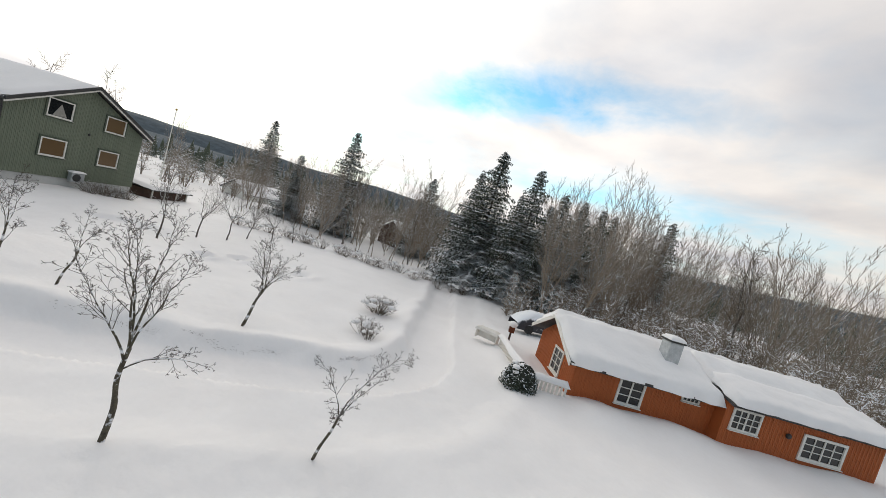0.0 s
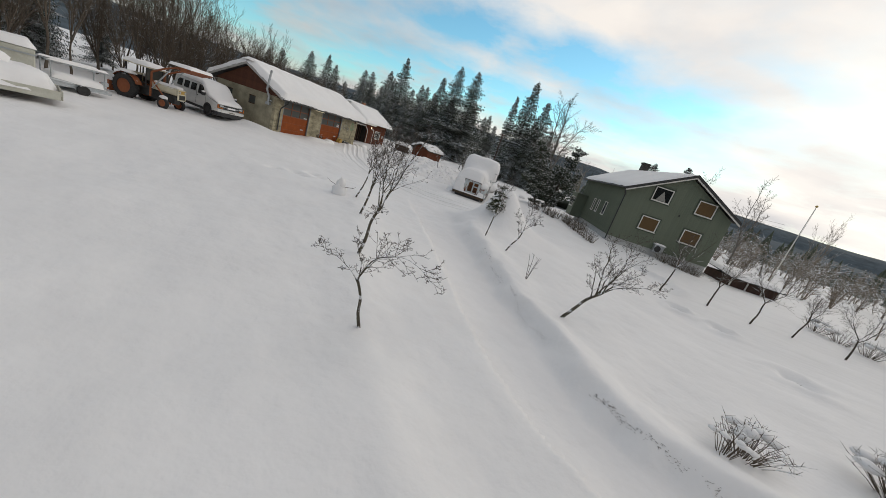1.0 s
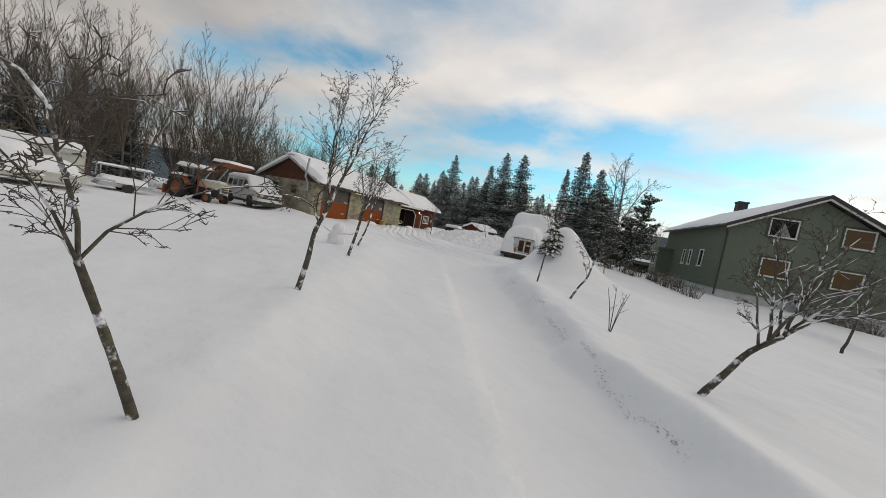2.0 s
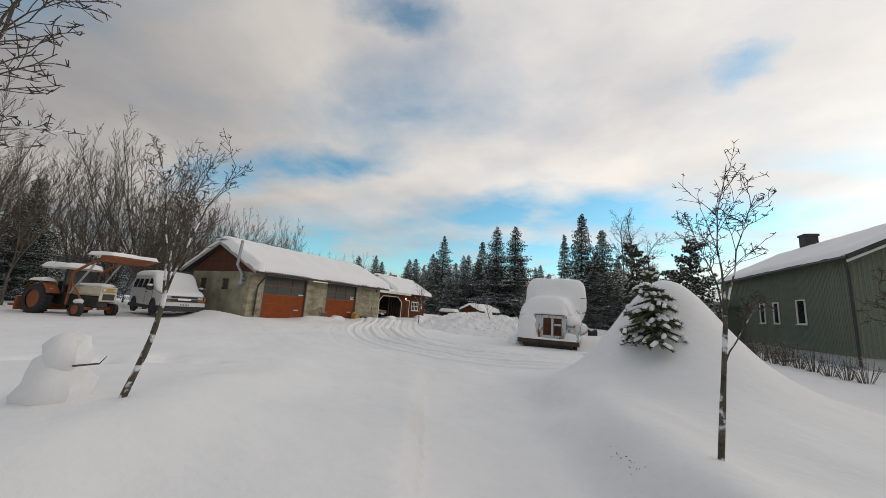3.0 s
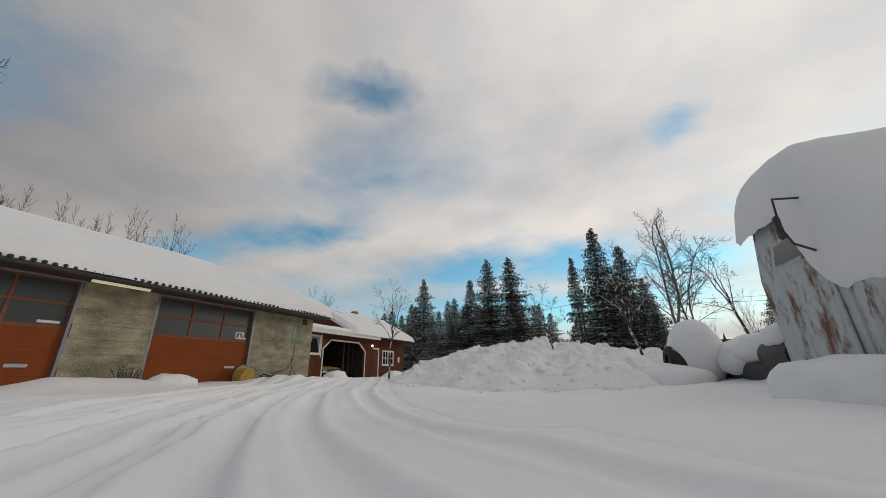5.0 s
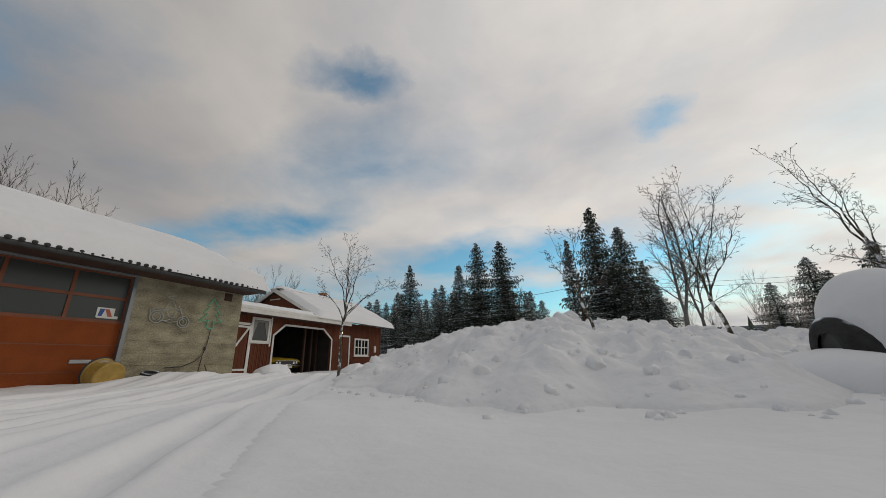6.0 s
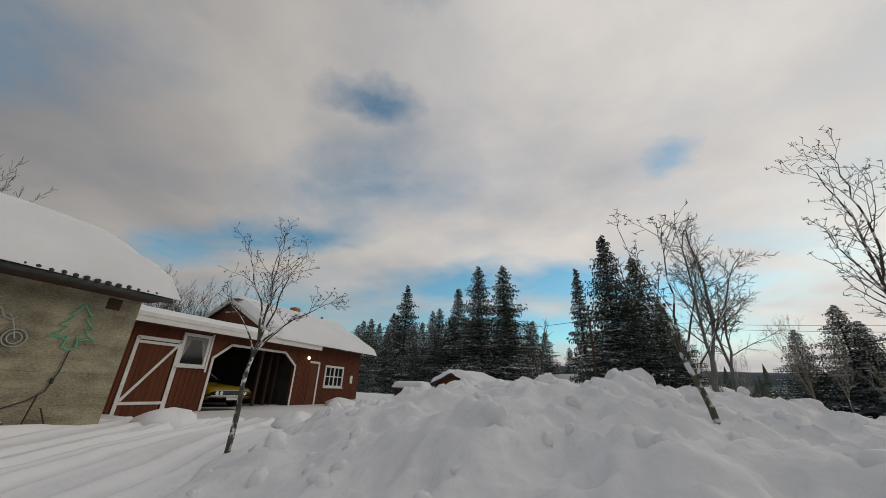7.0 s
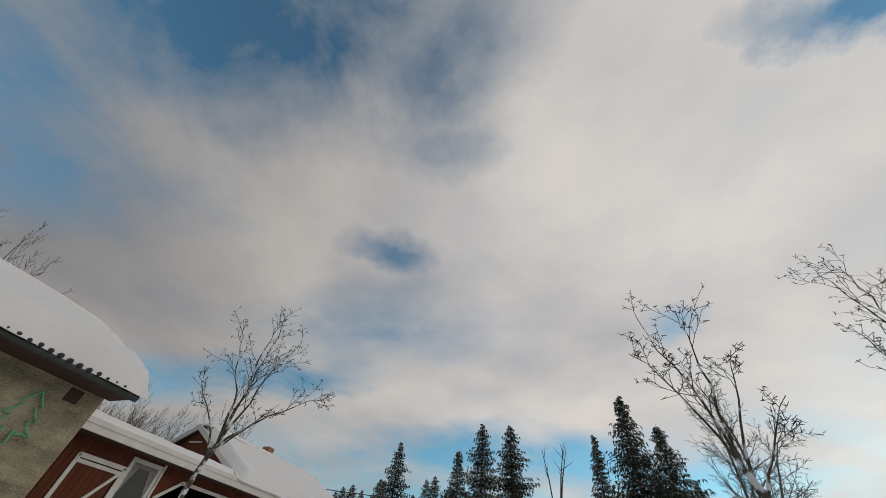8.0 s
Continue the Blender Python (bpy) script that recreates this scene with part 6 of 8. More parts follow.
for y in (-0.58, 0.58):
    part("top_rail", Geo().tube([(-1.15, y, 1.24), (1.12, y, 1.22)], 0.035, 7), GALV, rt_)
    part("rail_snow", Geo().pillow((-1.1, y - 0.07, 1.26), (2.2, 0, 0), (0, 0.14, 0), 0.08, 18, 5, 0.06, 0.02, y), SNOW, rt_, smooth=True)
part("deck_snow", Geo().pillow((-1.05, -0.62, 0.41), (2.1, 0, 0), (0, 1.24, 0), 0.32, 18, 12, 0.35, 0.07, 3), SNOW, rt_, "rounded snow on the deck", True)
part("winch_post", Geo().tube([(1.05, 0, 0.3), (1.2, 0, 0.8)], 0.05, 7).box(1.05, -0.12, 0.55, 1.32, 0.12, 0.75, 0.03), GALV, rt_)
for y in (-0.75, 0.75):
    part("wheel", Geo().lathe((0.1, y, 0.18), (0, 1, 0), [(-0.08, 0.0), (-0.09, 0.24), (0.09, 0.24), (0.08, 0.0)], 18), RUBBER, rt_)
FLATPAINT = material("dirty white sheet", (0.42, 0.41, 0.33), (0.58, 0.57, 0.50), 4, 0.6, bump=0.1, rust=0.22)
ft = thing("flatbed_trailer", pose(0.2, -16.2, gz(0.2, -16.2) - 0.05, 0, 0, 66), "dirty white flatbed trailer heaped with snow", "trailer")
part("bed", Geo().box(-2.6, -1.0, 0.32, 2.9, 1.0, 0.42), DARKWOOD, ft)
for y in (-1.02, 1.0):
    for k in range(3):
        part("side_panel", Geo().box(-2.6 + k * 1.84, y, 0.3, -0.8 + k * 1.84, y + 0.03, 0.62, 0.008), FLATPAINT, ft, "dirty cream drop side")
part("end_panel", Geo().box(2.9, -1.0, 0.3, 2.93, 1.0, 0.62, 0.008), FLATPAINT, ft)
for i in range(6):
    part("lettering_bar", Geo().box(0.3 + i * 0.14, -1.026, 0.42, 0.39 + i * 0.14, -1.021, 0.52), TRRED, ft)
part("bed_snow", Geo().pillow((-2.6, -0.98, 0.45), (5.4, 0, 0), (0, 1.96, 0), 0.75, 26, 14, 0.7, 0.14, 5), SNOW, ft, "deep uneven heap of snow", True)
part("bed_snow", Geo().ball((0.9, 0.2, 1.15), (0.8, 0.6, 0.42), 16, 10, 0.2, 2), SNOW, ft, smooth=True)
part("strap", Geo().tube([(1.2, -0.55, 0.95), (1.35, -0.6, 0.88), (1.55, -0.55, 0.93)], 0.03, 6), DARKWOOD, ft)
for y in (-0.9, 0.9):
    part("wheel", Geo().lathe((-0.4, y, 0.22), (0, 1, 0), [(-0.1, 0.0), (-0.1, 0.3), (0.1, 0.3), (0.1, 0.0)], 18), RUBBER, ft)
bt = thing("box_trailer", pose(-3.1, -14.3, gz(-3.1, -14.3), 0, 0, 66), "white box trailer with a thick even cap of snow", "trailer")
part("box", Geo().box(-2.6, -1.0, 0.45, 2.0, 1.0, 1.55, 0.04), FLATPAINT, bt, "grimy white box body")
part("lid", Geo().box(-2.63, -1.03, 1.30, 2.03, 1.03, 1.36), GALV, bt)
part("box_snow", Geo().pillow((-2.62, -1.02, 1.56), (4.65, 0, 0), (0, 2.04, 0), 0.30, 24, 14, 0.16, 0.03, 1), SNOW, bt, "even slab of snow", True)
for x in (-0.6, 0.3):
    for y in (-0.95, 0.95):
        part("wheel", Geo().lathe((x, y, 0.3), (0, 1, 0), [(-0.1, 0.0), (-0.1, 0.32), (0.1, 0.32), (0.1, 0.0)], 18), RUBBER, bt)
part("drawbar", Geo().tube([(2.0, 0.3, 0.5), (3.2, 0, 0.45)], 0.05, 6).tube([(2.0, -0.3, 0.5), (3.2, 0, 0.45)], 0.05, 6), GALV, bt)

# ---- ploughed-up heap of snow ----
FOOT = ([3.2, 4.3, 5.6, 7.2, 9.2, 11.2, 13.0, 15.0, 18.0], [12.5, 9.8, 8.4, 7.4, 6.6, 7.1, 8.6, 10.0, 11.5])


def mound_height(x, y):
    """Height of the heap over the yard, 0 outside it."""
    yf = np.interp(x, *FOOT) + 0.25 * math.sin(x * 2.1) + 0.12 * math.sin(x * 5.3)
    top = np.interp(x, [3.2, 5, 7, 9, 10.5, 12, 14, 16, 18], [0.1, 0.62, 1.02, 1.12, 0.98, 0.80, 0.66, 0.5, 0.35])
    t = (y - yf) / 5.0
    if t <= 0:
        return 0.0
    k = 1 - (1 - min(t, 1.0)) ** 1.7 if t < 1 else 1.0 - 0.35 * min(1.0, (t - 1) / 0.9)
    p = Vector((x, y, 0))
    lump = 0.20 * noise.noise(p * 0.9) + 0.13 * noise.noise(p * 2.1 + Vector((3, 1, 0))) + 0.16 * (0.4 - abs(noise.noise(p * 2.9 + Vector((7, 2, 0))))) + 0.11 * abs(noise.noise(p * 4.3)) + 0.07 * (0.3 - abs(noise.noise(p * 6.1))) + 0.04 * noise.noise(p * 10.1)
    return max(0.0, top * k + lump * min(1.0, t * 3))


rows = []
mx = np.arange(3.0, 18.3, 0.058)
my = np.arange(6.0, 17.0, 0.058)
MZ = ground_height(*np.meshgrid(mx, my))
hv = [[mound_height(x, y) for x in mx] for y in my]
verts, faces, keep = [], [], {}
for j, y in enumerate(my):
    for i, x in enumerate(mx):
        h = hv[j][i]
        e = min(1.0, (17.0 - y) / 2.0, (x - 3.0) / 0.8, (18.2 - x) / 1.5)
        keep[(i, j)] = len(verts)
        verts.append((x, y, MZ[j][i] + h * max(e, 0) - (0.05 if h * e < 0.02 else 0)))
for j in range(len(my) - 1):
    for i in range(len(mx) - 1):
        if max(hv[j][i], hv[j + 1][i], hv[j][i + 1], hv[j + 1][i + 1]) > 0.0:
            faces.append((keep[(i, j)], keep[(i + 1, j)], keep[(i + 1, j + 1)], keep[(i, j + 1)]))
mound = thing("snow_heap", Matrix(), "long heap of ploughed snow with lumps and clods", "snow heap")
part("snow_body", mesh("snow_body", verts, faces, SNOW_ROUGH, True), SNOW_ROUGH, mound, smooth=True)
CLOD = material("clods of snow", (0.83, 0.815, 0.81), (0.875, 0.86, 0.855), 1.2, 0.8, bump=0.0)
clods = [mesh("clod", *(lambda q: (q.v, q.f))(Geo().ball((0, 0, 0), (1, 0.85, 0.75), 14, 9, 0.45, 3.7 * k)), CLOD, True) for k in range(5)]


def surface(x, y):
    return gz(x, y) + mound_height(x, y)


random.seed(11)
spots = [(9.4, 11.2, 0.30), (9.75, 11.4, 0.26), (9.1, 11.5, 0.22), (10.2, 11.6, 0.24), (9.55, 10.9, 0.18), (10.0, 11.1, 0.2), (8.9, 11.0, 0.18), (12.6, 8.9, 0.24), (12.9, 9.3, 0.2), (12.3, 9.1, 0.16), (11.2, 11.8, 0.2), (10.7, 12.0, 0.22)]
for k in range(210):
    x = random.uniform(4.6, 15.5)
    t = random.random() ** 0.8
    y = float(np.interp(x, *FOOT)) + 0.1 + 4.8 * t
    spots.append((x, y, random.choice((0.04, 0.05, 0.06, 0.07, 0.08, 0.10, 0.13, 0.17))))
for k in range(46):
    x = random.uniform(5.0, 14.5)
    spots.append((x, float(np.interp(x, *FOOT)) - random.uniform(-0.3, 0.5), random.uniform(0.03, 0.08)))
for k, (x, y, r) in enumerate(spots):
    o = part("clod", clods[k % 5], CLOD, mound)
    o.matrix_basis = Matrix.Translation((x, y, surface(x, y) - r * 0.4)) @ Euler((random.random() * 6, random.random() * 6, random.random() * 6)).to_matrix().to_4x4() @ Matrix.Diagonal((r, r, r, 1))

# ---- trees ----
def limb(g, rng, p, d, length, r, level, o):
    """One crooked limb and, level by level, the shoots along it. g: limbs, twigs, snow."""
    n = (1, 3, 5, 7)[level] if level or not o["tip"] else 2
    pts, rad, dirs = [p.copy()], [r], [d.copy()]
    for i in range(n):
        lift = o["up"] if level else o["up"] * 0.5
        d = (d + Vector((rng.gauss(0, 1), rng.gauss(0, 1), rng.gauss(0, 0.7))) * o["kink"] + Vector((0, 0, lift))).normalized()
        p = p + d * (length / n) * rng.uniform(0.8, 1.2)
        pts.append(p.copy())
        rad.append(max(r * (1 - 0.72 * (i + 1) / n), o["thin"]))
        dirs.append(d.copy())
    thick = r > 3.2 * o["thin"]
    if o["fine"] and level < 2:
        w = (pts[-1] - pts[0]).orthogonal().normalized()
        w = Matrix.Rotation(rng.random() * 6.3, 3, (pts[-1] - pts[0]).normalized()) @ w
        b = len(g[1].v)
        for q, rr in zip(pts[:-1], rad):
            g[1].v.extend((q - w * rr * 1.15, q + w * rr * 1.15))
        g[1].v.append(pts[-1])
        for i in range(n - 1):
            g[1].f.append((b + 2 * i, b + 2 * i + 1, b + 2 * i + 3, b + 2 * i + 2))
        g[1].f.append((b + 2 * n - 2, b + 2 * n - 1, b + 2 * n))
    else:
        g[0 if thick else 1].tube(pts, rad, 5 if thick else 3, cap=False)
    if o["snow"] and r > 0.006:
        for i in range(n):
            if abs(dirs[i + 1].z) < 0.86 and rng.random() < o["snow"]:
                rr = max(rad[i] * 0.75, 0.006)
                lift = Vector((0, 0, rad[i] * 0.75))
                g[2].tube([pts[i] + lift, pts[i].lerp(pts[i + 1], 0.5) + lift * 1.25, pts[i + 1] + lift * 0.8], [rr * 0.6, rr * 1.1, rr * 0.6], 5)
    if level == 0:
        for k in range(o["tip"]):
            q = pts[-1].lerp(pts[-2], 0.3 * k / max(o["tip"], 1))
            g[1].tube([q, q + Vector((rng.uniform(-1, 1), rng.uniform(-1, 1), rng.uniform(-0.5, 0.9))) * 0.04], [0.0035, 0.002], 3, False)
        return
    turn = rng.random() * 6.3
    for k in range(o["kids"][level - 1]):
        t = o["bare"] + (1 - o["bare"]) * (k + rng.random()) / o["kids"][level - 1]
        i = min(int(t * n), n - 1)
        q = pts[i].lerp(pts[i + 1], t * n - i)
        turn += 2.4 + rng.uniform(-0.5, 0.5)
        side = dirs[i + 1].orthogonal().normalized()
        side = Matrix.Rotation(turn, 3, dirs[i + 1]) @ side
        nd = (dirs[i + 1] + side * o["spread"] * rng.uniform(0.7, 1.35)).normalized()
        limb(g, rng, q, nd, length * o["ratio"] * (1.15 - 0.6 * t) * rng.uniform(0.6, 1.2), max(rad[i] * o["taper"], o["thin"]), level - 1, o)


def bare_tree(name, m, seed, height, r, lean, label, group, fork=0.42, leaders=3, opening=0.45, bark=None, twig=None, levels=2, **more):
    """Crooked trunk that forks into leaders, each bearing side shoots and twigs."""
    o = dict(up=0.07, kink=0.16, thin=0.004, kids=(4, 8), spread=0.85, ratio=0.42, bare=0.15, tip=0, snow=0.0, fine=False, taper=0.55)
    o.update(more)
    rng = random.Random(seed)
    g = (Geo(), Geo(), Geo())
    d = Vector((lean[0], lean[1], 1)).normalized()
    p = Vector((0, 0, 0))
    pts, rad = [Vector((0, 0, -0.3)), p.copy()], [r * 1.2, r * 1.1]
    nt = 5
    for i in range(nt):
        d = (d + Vector((rng.gauss(0, 1), rng.gauss(0, 1), 0)) * 0.09 + Vector((0, 0, 0.03))).normalized()
        p = p + d * height * fork / nt
        pts.append(p.copy())
        rad.append(r * (1 - 0.30 * (i + 1) / nt))
    g[0].tube(pts, rad, 8)
    a0 = rng.random() * 6.3
    for k in range(leaders):
        a = a0 + 2 * math.pi * k / leaders + rng.uniform(-0.5, 0.5)
        dd = (d + Vector((math.cos(a), math.sin(a), 0)) * opening * (rng.uniform(0.7, 1.3) if leaders > 1 else 0.1)).normalized()
        q = pts[-1] if k < 2 else pts[-1].lerp(pts[-2], rng.random())
        limb(g, rng, q, dd, height * (1 - fork) * rng.uniform(0.72, 1.05), r * (0.62 if leaders < 3 else 0.5) * rng.uniform(0.8, 1.1), levels, o)
    ob = thing(name, m, label, "tree", group)
    part("trunk", g[0], bark or BARK, ob, smooth=True)
    part("crown", g[1], twig or TWIG, ob, "bare twigs edged with snow")
    if g[2].v:
        part("snow_line", g[2], SNOW, ob, "snow lying along the limbs", True, "stuff")
    return ob


YARD = "bare trees in the garden"
LAB = "young bare rowan tree with snow on its twigs"


def garden_tree(m, seed, r, trunk, limbs, label, dense=8.0):
    """A rowan with its own boughs. trunk: bends of the stem; limbs: (place on the stem, reach, how far it arches)."""
    o = dict(up=0.05, kink=0.20, thin=0.0025, kids=(5, 8), spread=0.8, ratio=0.42, bare=0.25, tip=4, snow=0.6, fine=False, taper=0.5)
    rng = random.Random(seed)
    g = (Geo(), Geo(), Geo())
    stem = [Vector(p) for p in smooth3(trunk)]
    n = len(stem)
    r *= 0.78
    g[0].tube([stem[0] - Vector((0, 0, 0.3))] + stem, [r * 1.15] + [r * (1.1 - 0.42 * k / n) * rng.uniform(0.93, 1.07) for k in range(n)], 9)
    for t, reach, arch in limbs:
        p0, d = stem[min(int(t * (n - 1)), n - 1)], Vector(reach)
        steps = max(6, int(d.length * 6))
        pts, wob = [], Vector((0, 0, 0))
        for k in range(steps + 1):
            q = k / steps
            wob = wob * 0.8 + Vector((rng.gauss(0, 1), rng.gauss(0, 1), rng.gauss(0, 0.6))) * 0.013 * d.length
            # steep at first, then out along its reach
            out_ = Vector((d.x * q ** 1.15, d.y * q ** 1.15, d.z * q ** 0.9 + arch * 4 * q * (1 - q)))
            pts.append(p0 + out_ + wob * min(1.0, 3 * q))
        rr = r * 0.50 * min(1.0, 0.55 + 0.25 * d.length)
        rad = [max(rr * (1 - 0.85 * k / steps), 0.0035) for k in range(steps + 1)]
        g[0].tube(pts, rad, 6, cap=False)
        for k in range(steps):
            if rng.random() < 0.6 and abs((pts[k + 1] - pts[k]).normalized().z) < 0.9:
                up = Vector((0, 0, rad[k] * 0.8))
                g[2].tube([pts[k] + up, pts[k].lerp(pts[k + 1], 0.5) + up * 1.3, pts[k + 1] + up * 0.8], [rad[k] * 0.4, rad[k] * 0.75, rad[k] * 0.4], 5)
        turn = rng.random() * 6.3
        for k in range(int(dense * d.length) + 2):
            q = rng.uniform(0.22, 1.0)
            a = min(int(q * steps), steps - 1)
            along = (pts[a + 1] - pts[a]).normalized()
            turn += 2.4
            side = Matrix.Rotation(turn, 3, along) @ along.orthogonal().normalized()
            nd = (along + side * rng.uniform(0.5, 1.1) + Vector((0, 0, 0.15))).normalized()
            limb(g, rng, pts[a].lerp(pts[a + 1], rng.random()), nd, d.length * rng.uniform(0.16, 0.38) * (1.25 - 0.6 * q), max(rad[a] * 0.5, 0.004), 1, o)
    ob = thing("bare_tree", m, label, "tree", YARD)
    part("trunk", g[0], ROWANBARK, ob, smooth=True)
    part("crown", g[1], TWIG, ob, "bare twigs edged with snow")
    part("snow_line", g[2], SNOW, ob, "snow lying along the limbs", True, "stuff")
    return ob


def smooth3(pts, n=4):
    p = [Vector(q) for q in pts]
    res_ = []
    for i in range(len(p) - 1):
        p0, p1, p2, p3 = p[max(i - 1, 0)], p[i], p[i + 1], p[min(i + 2, len(p) - 1)]
        for k in range(n):
            t = k / n
            res_.append(0.5 * (2 * p1 + (p2 - p0) * t + (2 * p0 - 5 * p1 + 4 * p2 - p3) * t * t + (3 * p1 - p0 - 3 * p2 + p3) * t ** 3))
    return res_ + [p[-1]]


ARCH = "slender bare rowan with long arching boughs over the snow"
HEAP = "young bare rowan rising from the snow heap"
# x, y, height of its foot (None: on the snow), seed, radius, stem, boughs, label
ROWANS = [
    (17.95, -18.29, None, 3, 0.036, ((0, 0, 0), (-0.05, -0.08, 0.3), (-0.03, -0.2, 0.65), (-0.12, -0.29, 0.98)),
     ((1, (1.15, -0.65, 0.75), 0.3), (1, (0.45, 0.8, 0.6), 0.1), (0.85, (-0.65, -0.25, 0.5), 0.05), (0.95, (0.1, -0.45, 0.85), 0)), ARCH),
    (16.38, -15.75, None, 5, 0.050, ((0, 0, 0), (0.08, 0.02, 0.45), (0.08, 0.08, 0.9), (0.22, 0.15, 1.3)),
     ((1, (0.55, 0.35, 1.9), 0), (1, (0.1, 0.6, 1.7), 0), (0.95, (-0.2, 0.15, 1.8), 0), (0.9, (0.3, -0.35, 1.6), 0), (0.8, (0.35, -0.95, 0.3), 0.1), (0.85, (-0.45, 0.5, 1.3), 0)), LAB),
    (21.81, -13.37, None, 8, 0.058, ((0, 0, 0), (0.22, 0.03, 0.4), (0.42, 0.08, 0.75), (0.72, 0.1, 1.05)),
     ((1, (0.9, 0.2, 1.0), 0), (1, (0.4, 0.5, 1.6), 0), (0.85, (-0.1, 0.2, 1.8), 0), (0.9, (0.5, -0.5, 1.4), 0), (1, (1.15, -0.3, 0.7), 0.1), (0.75, (-0.35, -0.2, 1.1), 0), (0.95, (0.1, 0.6, 1.2), 0)), LAB),
    (14.71, -12.89, None, 21, 0.046, ((0, 0, 0), (0.10, 0.03, 0.5), (0.15, 0.08, 1.0)),
     ((1, (0.5, 0.2, 1.7), 0), (1, (0.15, 0.35, 1.8), 0), (0.9, (-0.3, 0.1, 1.5), 0), (0.95, (0.7, -0.1, 1.2), 0), (0.85, (0.1, -0.4, 1.4), 0)), LAB),
    (13.45, -11.1, None, 24, 0.036, ((0, 0, 0), (0.18, 0.05, 0.55), (0.28, 0.05, 1.0)), ((1, (0.4, 0.2, 1.4), 0), (1, (-0.2, 0.2, 1.4), 0), (0.9, (0.5, -0.2, 1.1), 0), (0.95, (0.1, -0.3, 1.3), 0)), LAB),
    (19.52, -9.43, None, 12, 0.036, ((0, 0, 0), (0.14, 0.05, 0.35), (0.3, 0.05, 0.65), (0.36, 0.05, 0.95)),
     ((1, (0.1, 0.1, 1.1), 0), (1, (0.6, 0.2, 0.5), 0.1), (0.9, (-0.4, 0.1, 0.8), 0), (0.95, (0.45, -0.2, 0.9), 0), (0.7, (-0.2, -0.3, 0.6), 0)), LAB),
    (18.5, -9.0, None, 14, 0.030, ((0, 0, 0), (0.05, 0, 0.6), (0.1, 0, 1.2)), ((1, (0.05, 0, 1.4), 0), (1, (0.3, 0.1, 1.1), 0), (0.9, (-0.25, 0, 1.0), 0), (0.7, (0.3, 0, 0.6), 0)), LAB),
    (9.85, 10.0, 0.45, 53, 0.036, ((0, 0, 0), (-0.03, 0, 0.35), (-0.17, -0.06, 0.75)),
     ((1, (-0.35, -0.1, 1.25), 0), (1, (-0.55, -0.2, 0.85), 0.05), (0.8, (0.5, 0.2, 0.8), 0), (1, (0.0, 0, 1.35), 0), (0.9, (0.3, 0.15, 1.1), 0)), HEAP),
    (12.19, 11.17, 0.45, 57, 0.052, ((0, 0, 0), (-0.08, -0.03, 0.4), (-0.22, -0.08, 0.76)),
     ((1, (-0.4, -0.15, 2.3), 0), (1, (0.0, 0.0, 2.5), 0), (0.9, (0.65, 0.25, 2.3), 0), (1, (1.05, 0.4, 1.7), 0), (0.9, (-0.5, -0.2, 1.5), 0)), HEAP),
    (15.1, 11.6, 0.2, 59, 0.050, ((0, 0, 0), (-0.2, -0.1, 0.7), (-0.4, -0.15, 1.5)),
     ((1, (-1.1, -0.45, 2.0), 0), (1, (-0.7, -0.2, 2.1), 0), (1, (-0.2, 0, 1.7), 0), (0.9, (0.2, 0.2, 1.4), 0), (0.9, (-1.0, -0.4, 0.25), 0.05)), HEAP),
    (4.27, 10.02, None, 52, 0.046, ((0, 0, 0), (0.02, 0, 0.5), (-0.02, 0.02, 1.0), (0.08, 0.03, 1.45)),
     ((1, (-0.5, -0.2, 1.6), 0), (1, (-0.15, 0.2, 1.8), 0), (1, (0.45, 0.2, 1.5), 0), (0.95, (1.1, 0.4, 0.75), 0.1), (0.9, (-0.6, -0.3, 1.0), 0), (1, (0.15, -0.2, 1.7), 0), (0.85, (0.7, 0.1, 0.7), 0)), "young bare rowan beside the red shed"),
]
for x, y, z, sd_, r, stem_, boughs, lab in ROWANS:
    garden_tree(pose(x, y, gz(x, y) if z is None else z), sd_, r, stem_, boughs, lab, 8.0 if y < 0 else 4.0)
# x, y, seed, height, trunk radius, lean, fork, leaders, opening
YARDTREES = [(27.82, -2.49, 31, 3.6, 0.055, (0.25, 0.0), 0.36, 4, 0.65), (30.21, -2.46, 33, 3.5, 0.055, (0.15, 0.1), 0.34, 4, 0.7),
             (32.17, -2.79, 35, 3.6, 0.05, (0.3, 0.1), 0.36, 4, 0.65), (34.28, -2.48, 37, 3.0, 0.045, (0.2, 0.0), 0.38, 4, 0.7), (36.4, -2.9, 39, 3.2, 0.05, (0.2, 0.1), 0.36, 4, 0.7), (38.6, -3.2, 41, 3.0, 0.045, (0.1, 0.1), 0.38, 4, 0.7)]
for x, y, sd_, h, r, ln, fk, lb, op in YARDTREES:
    bare_tree("bare_tree", pose(x, y, gz(x, y)), sd_, h, r * 0.82, ln, LAB, YARD, fk, lb, op, kids=(7, 11), tip=3, snow=0.6, ratio=0.44, kink=0.17, thin=0.003, taper=0.42)
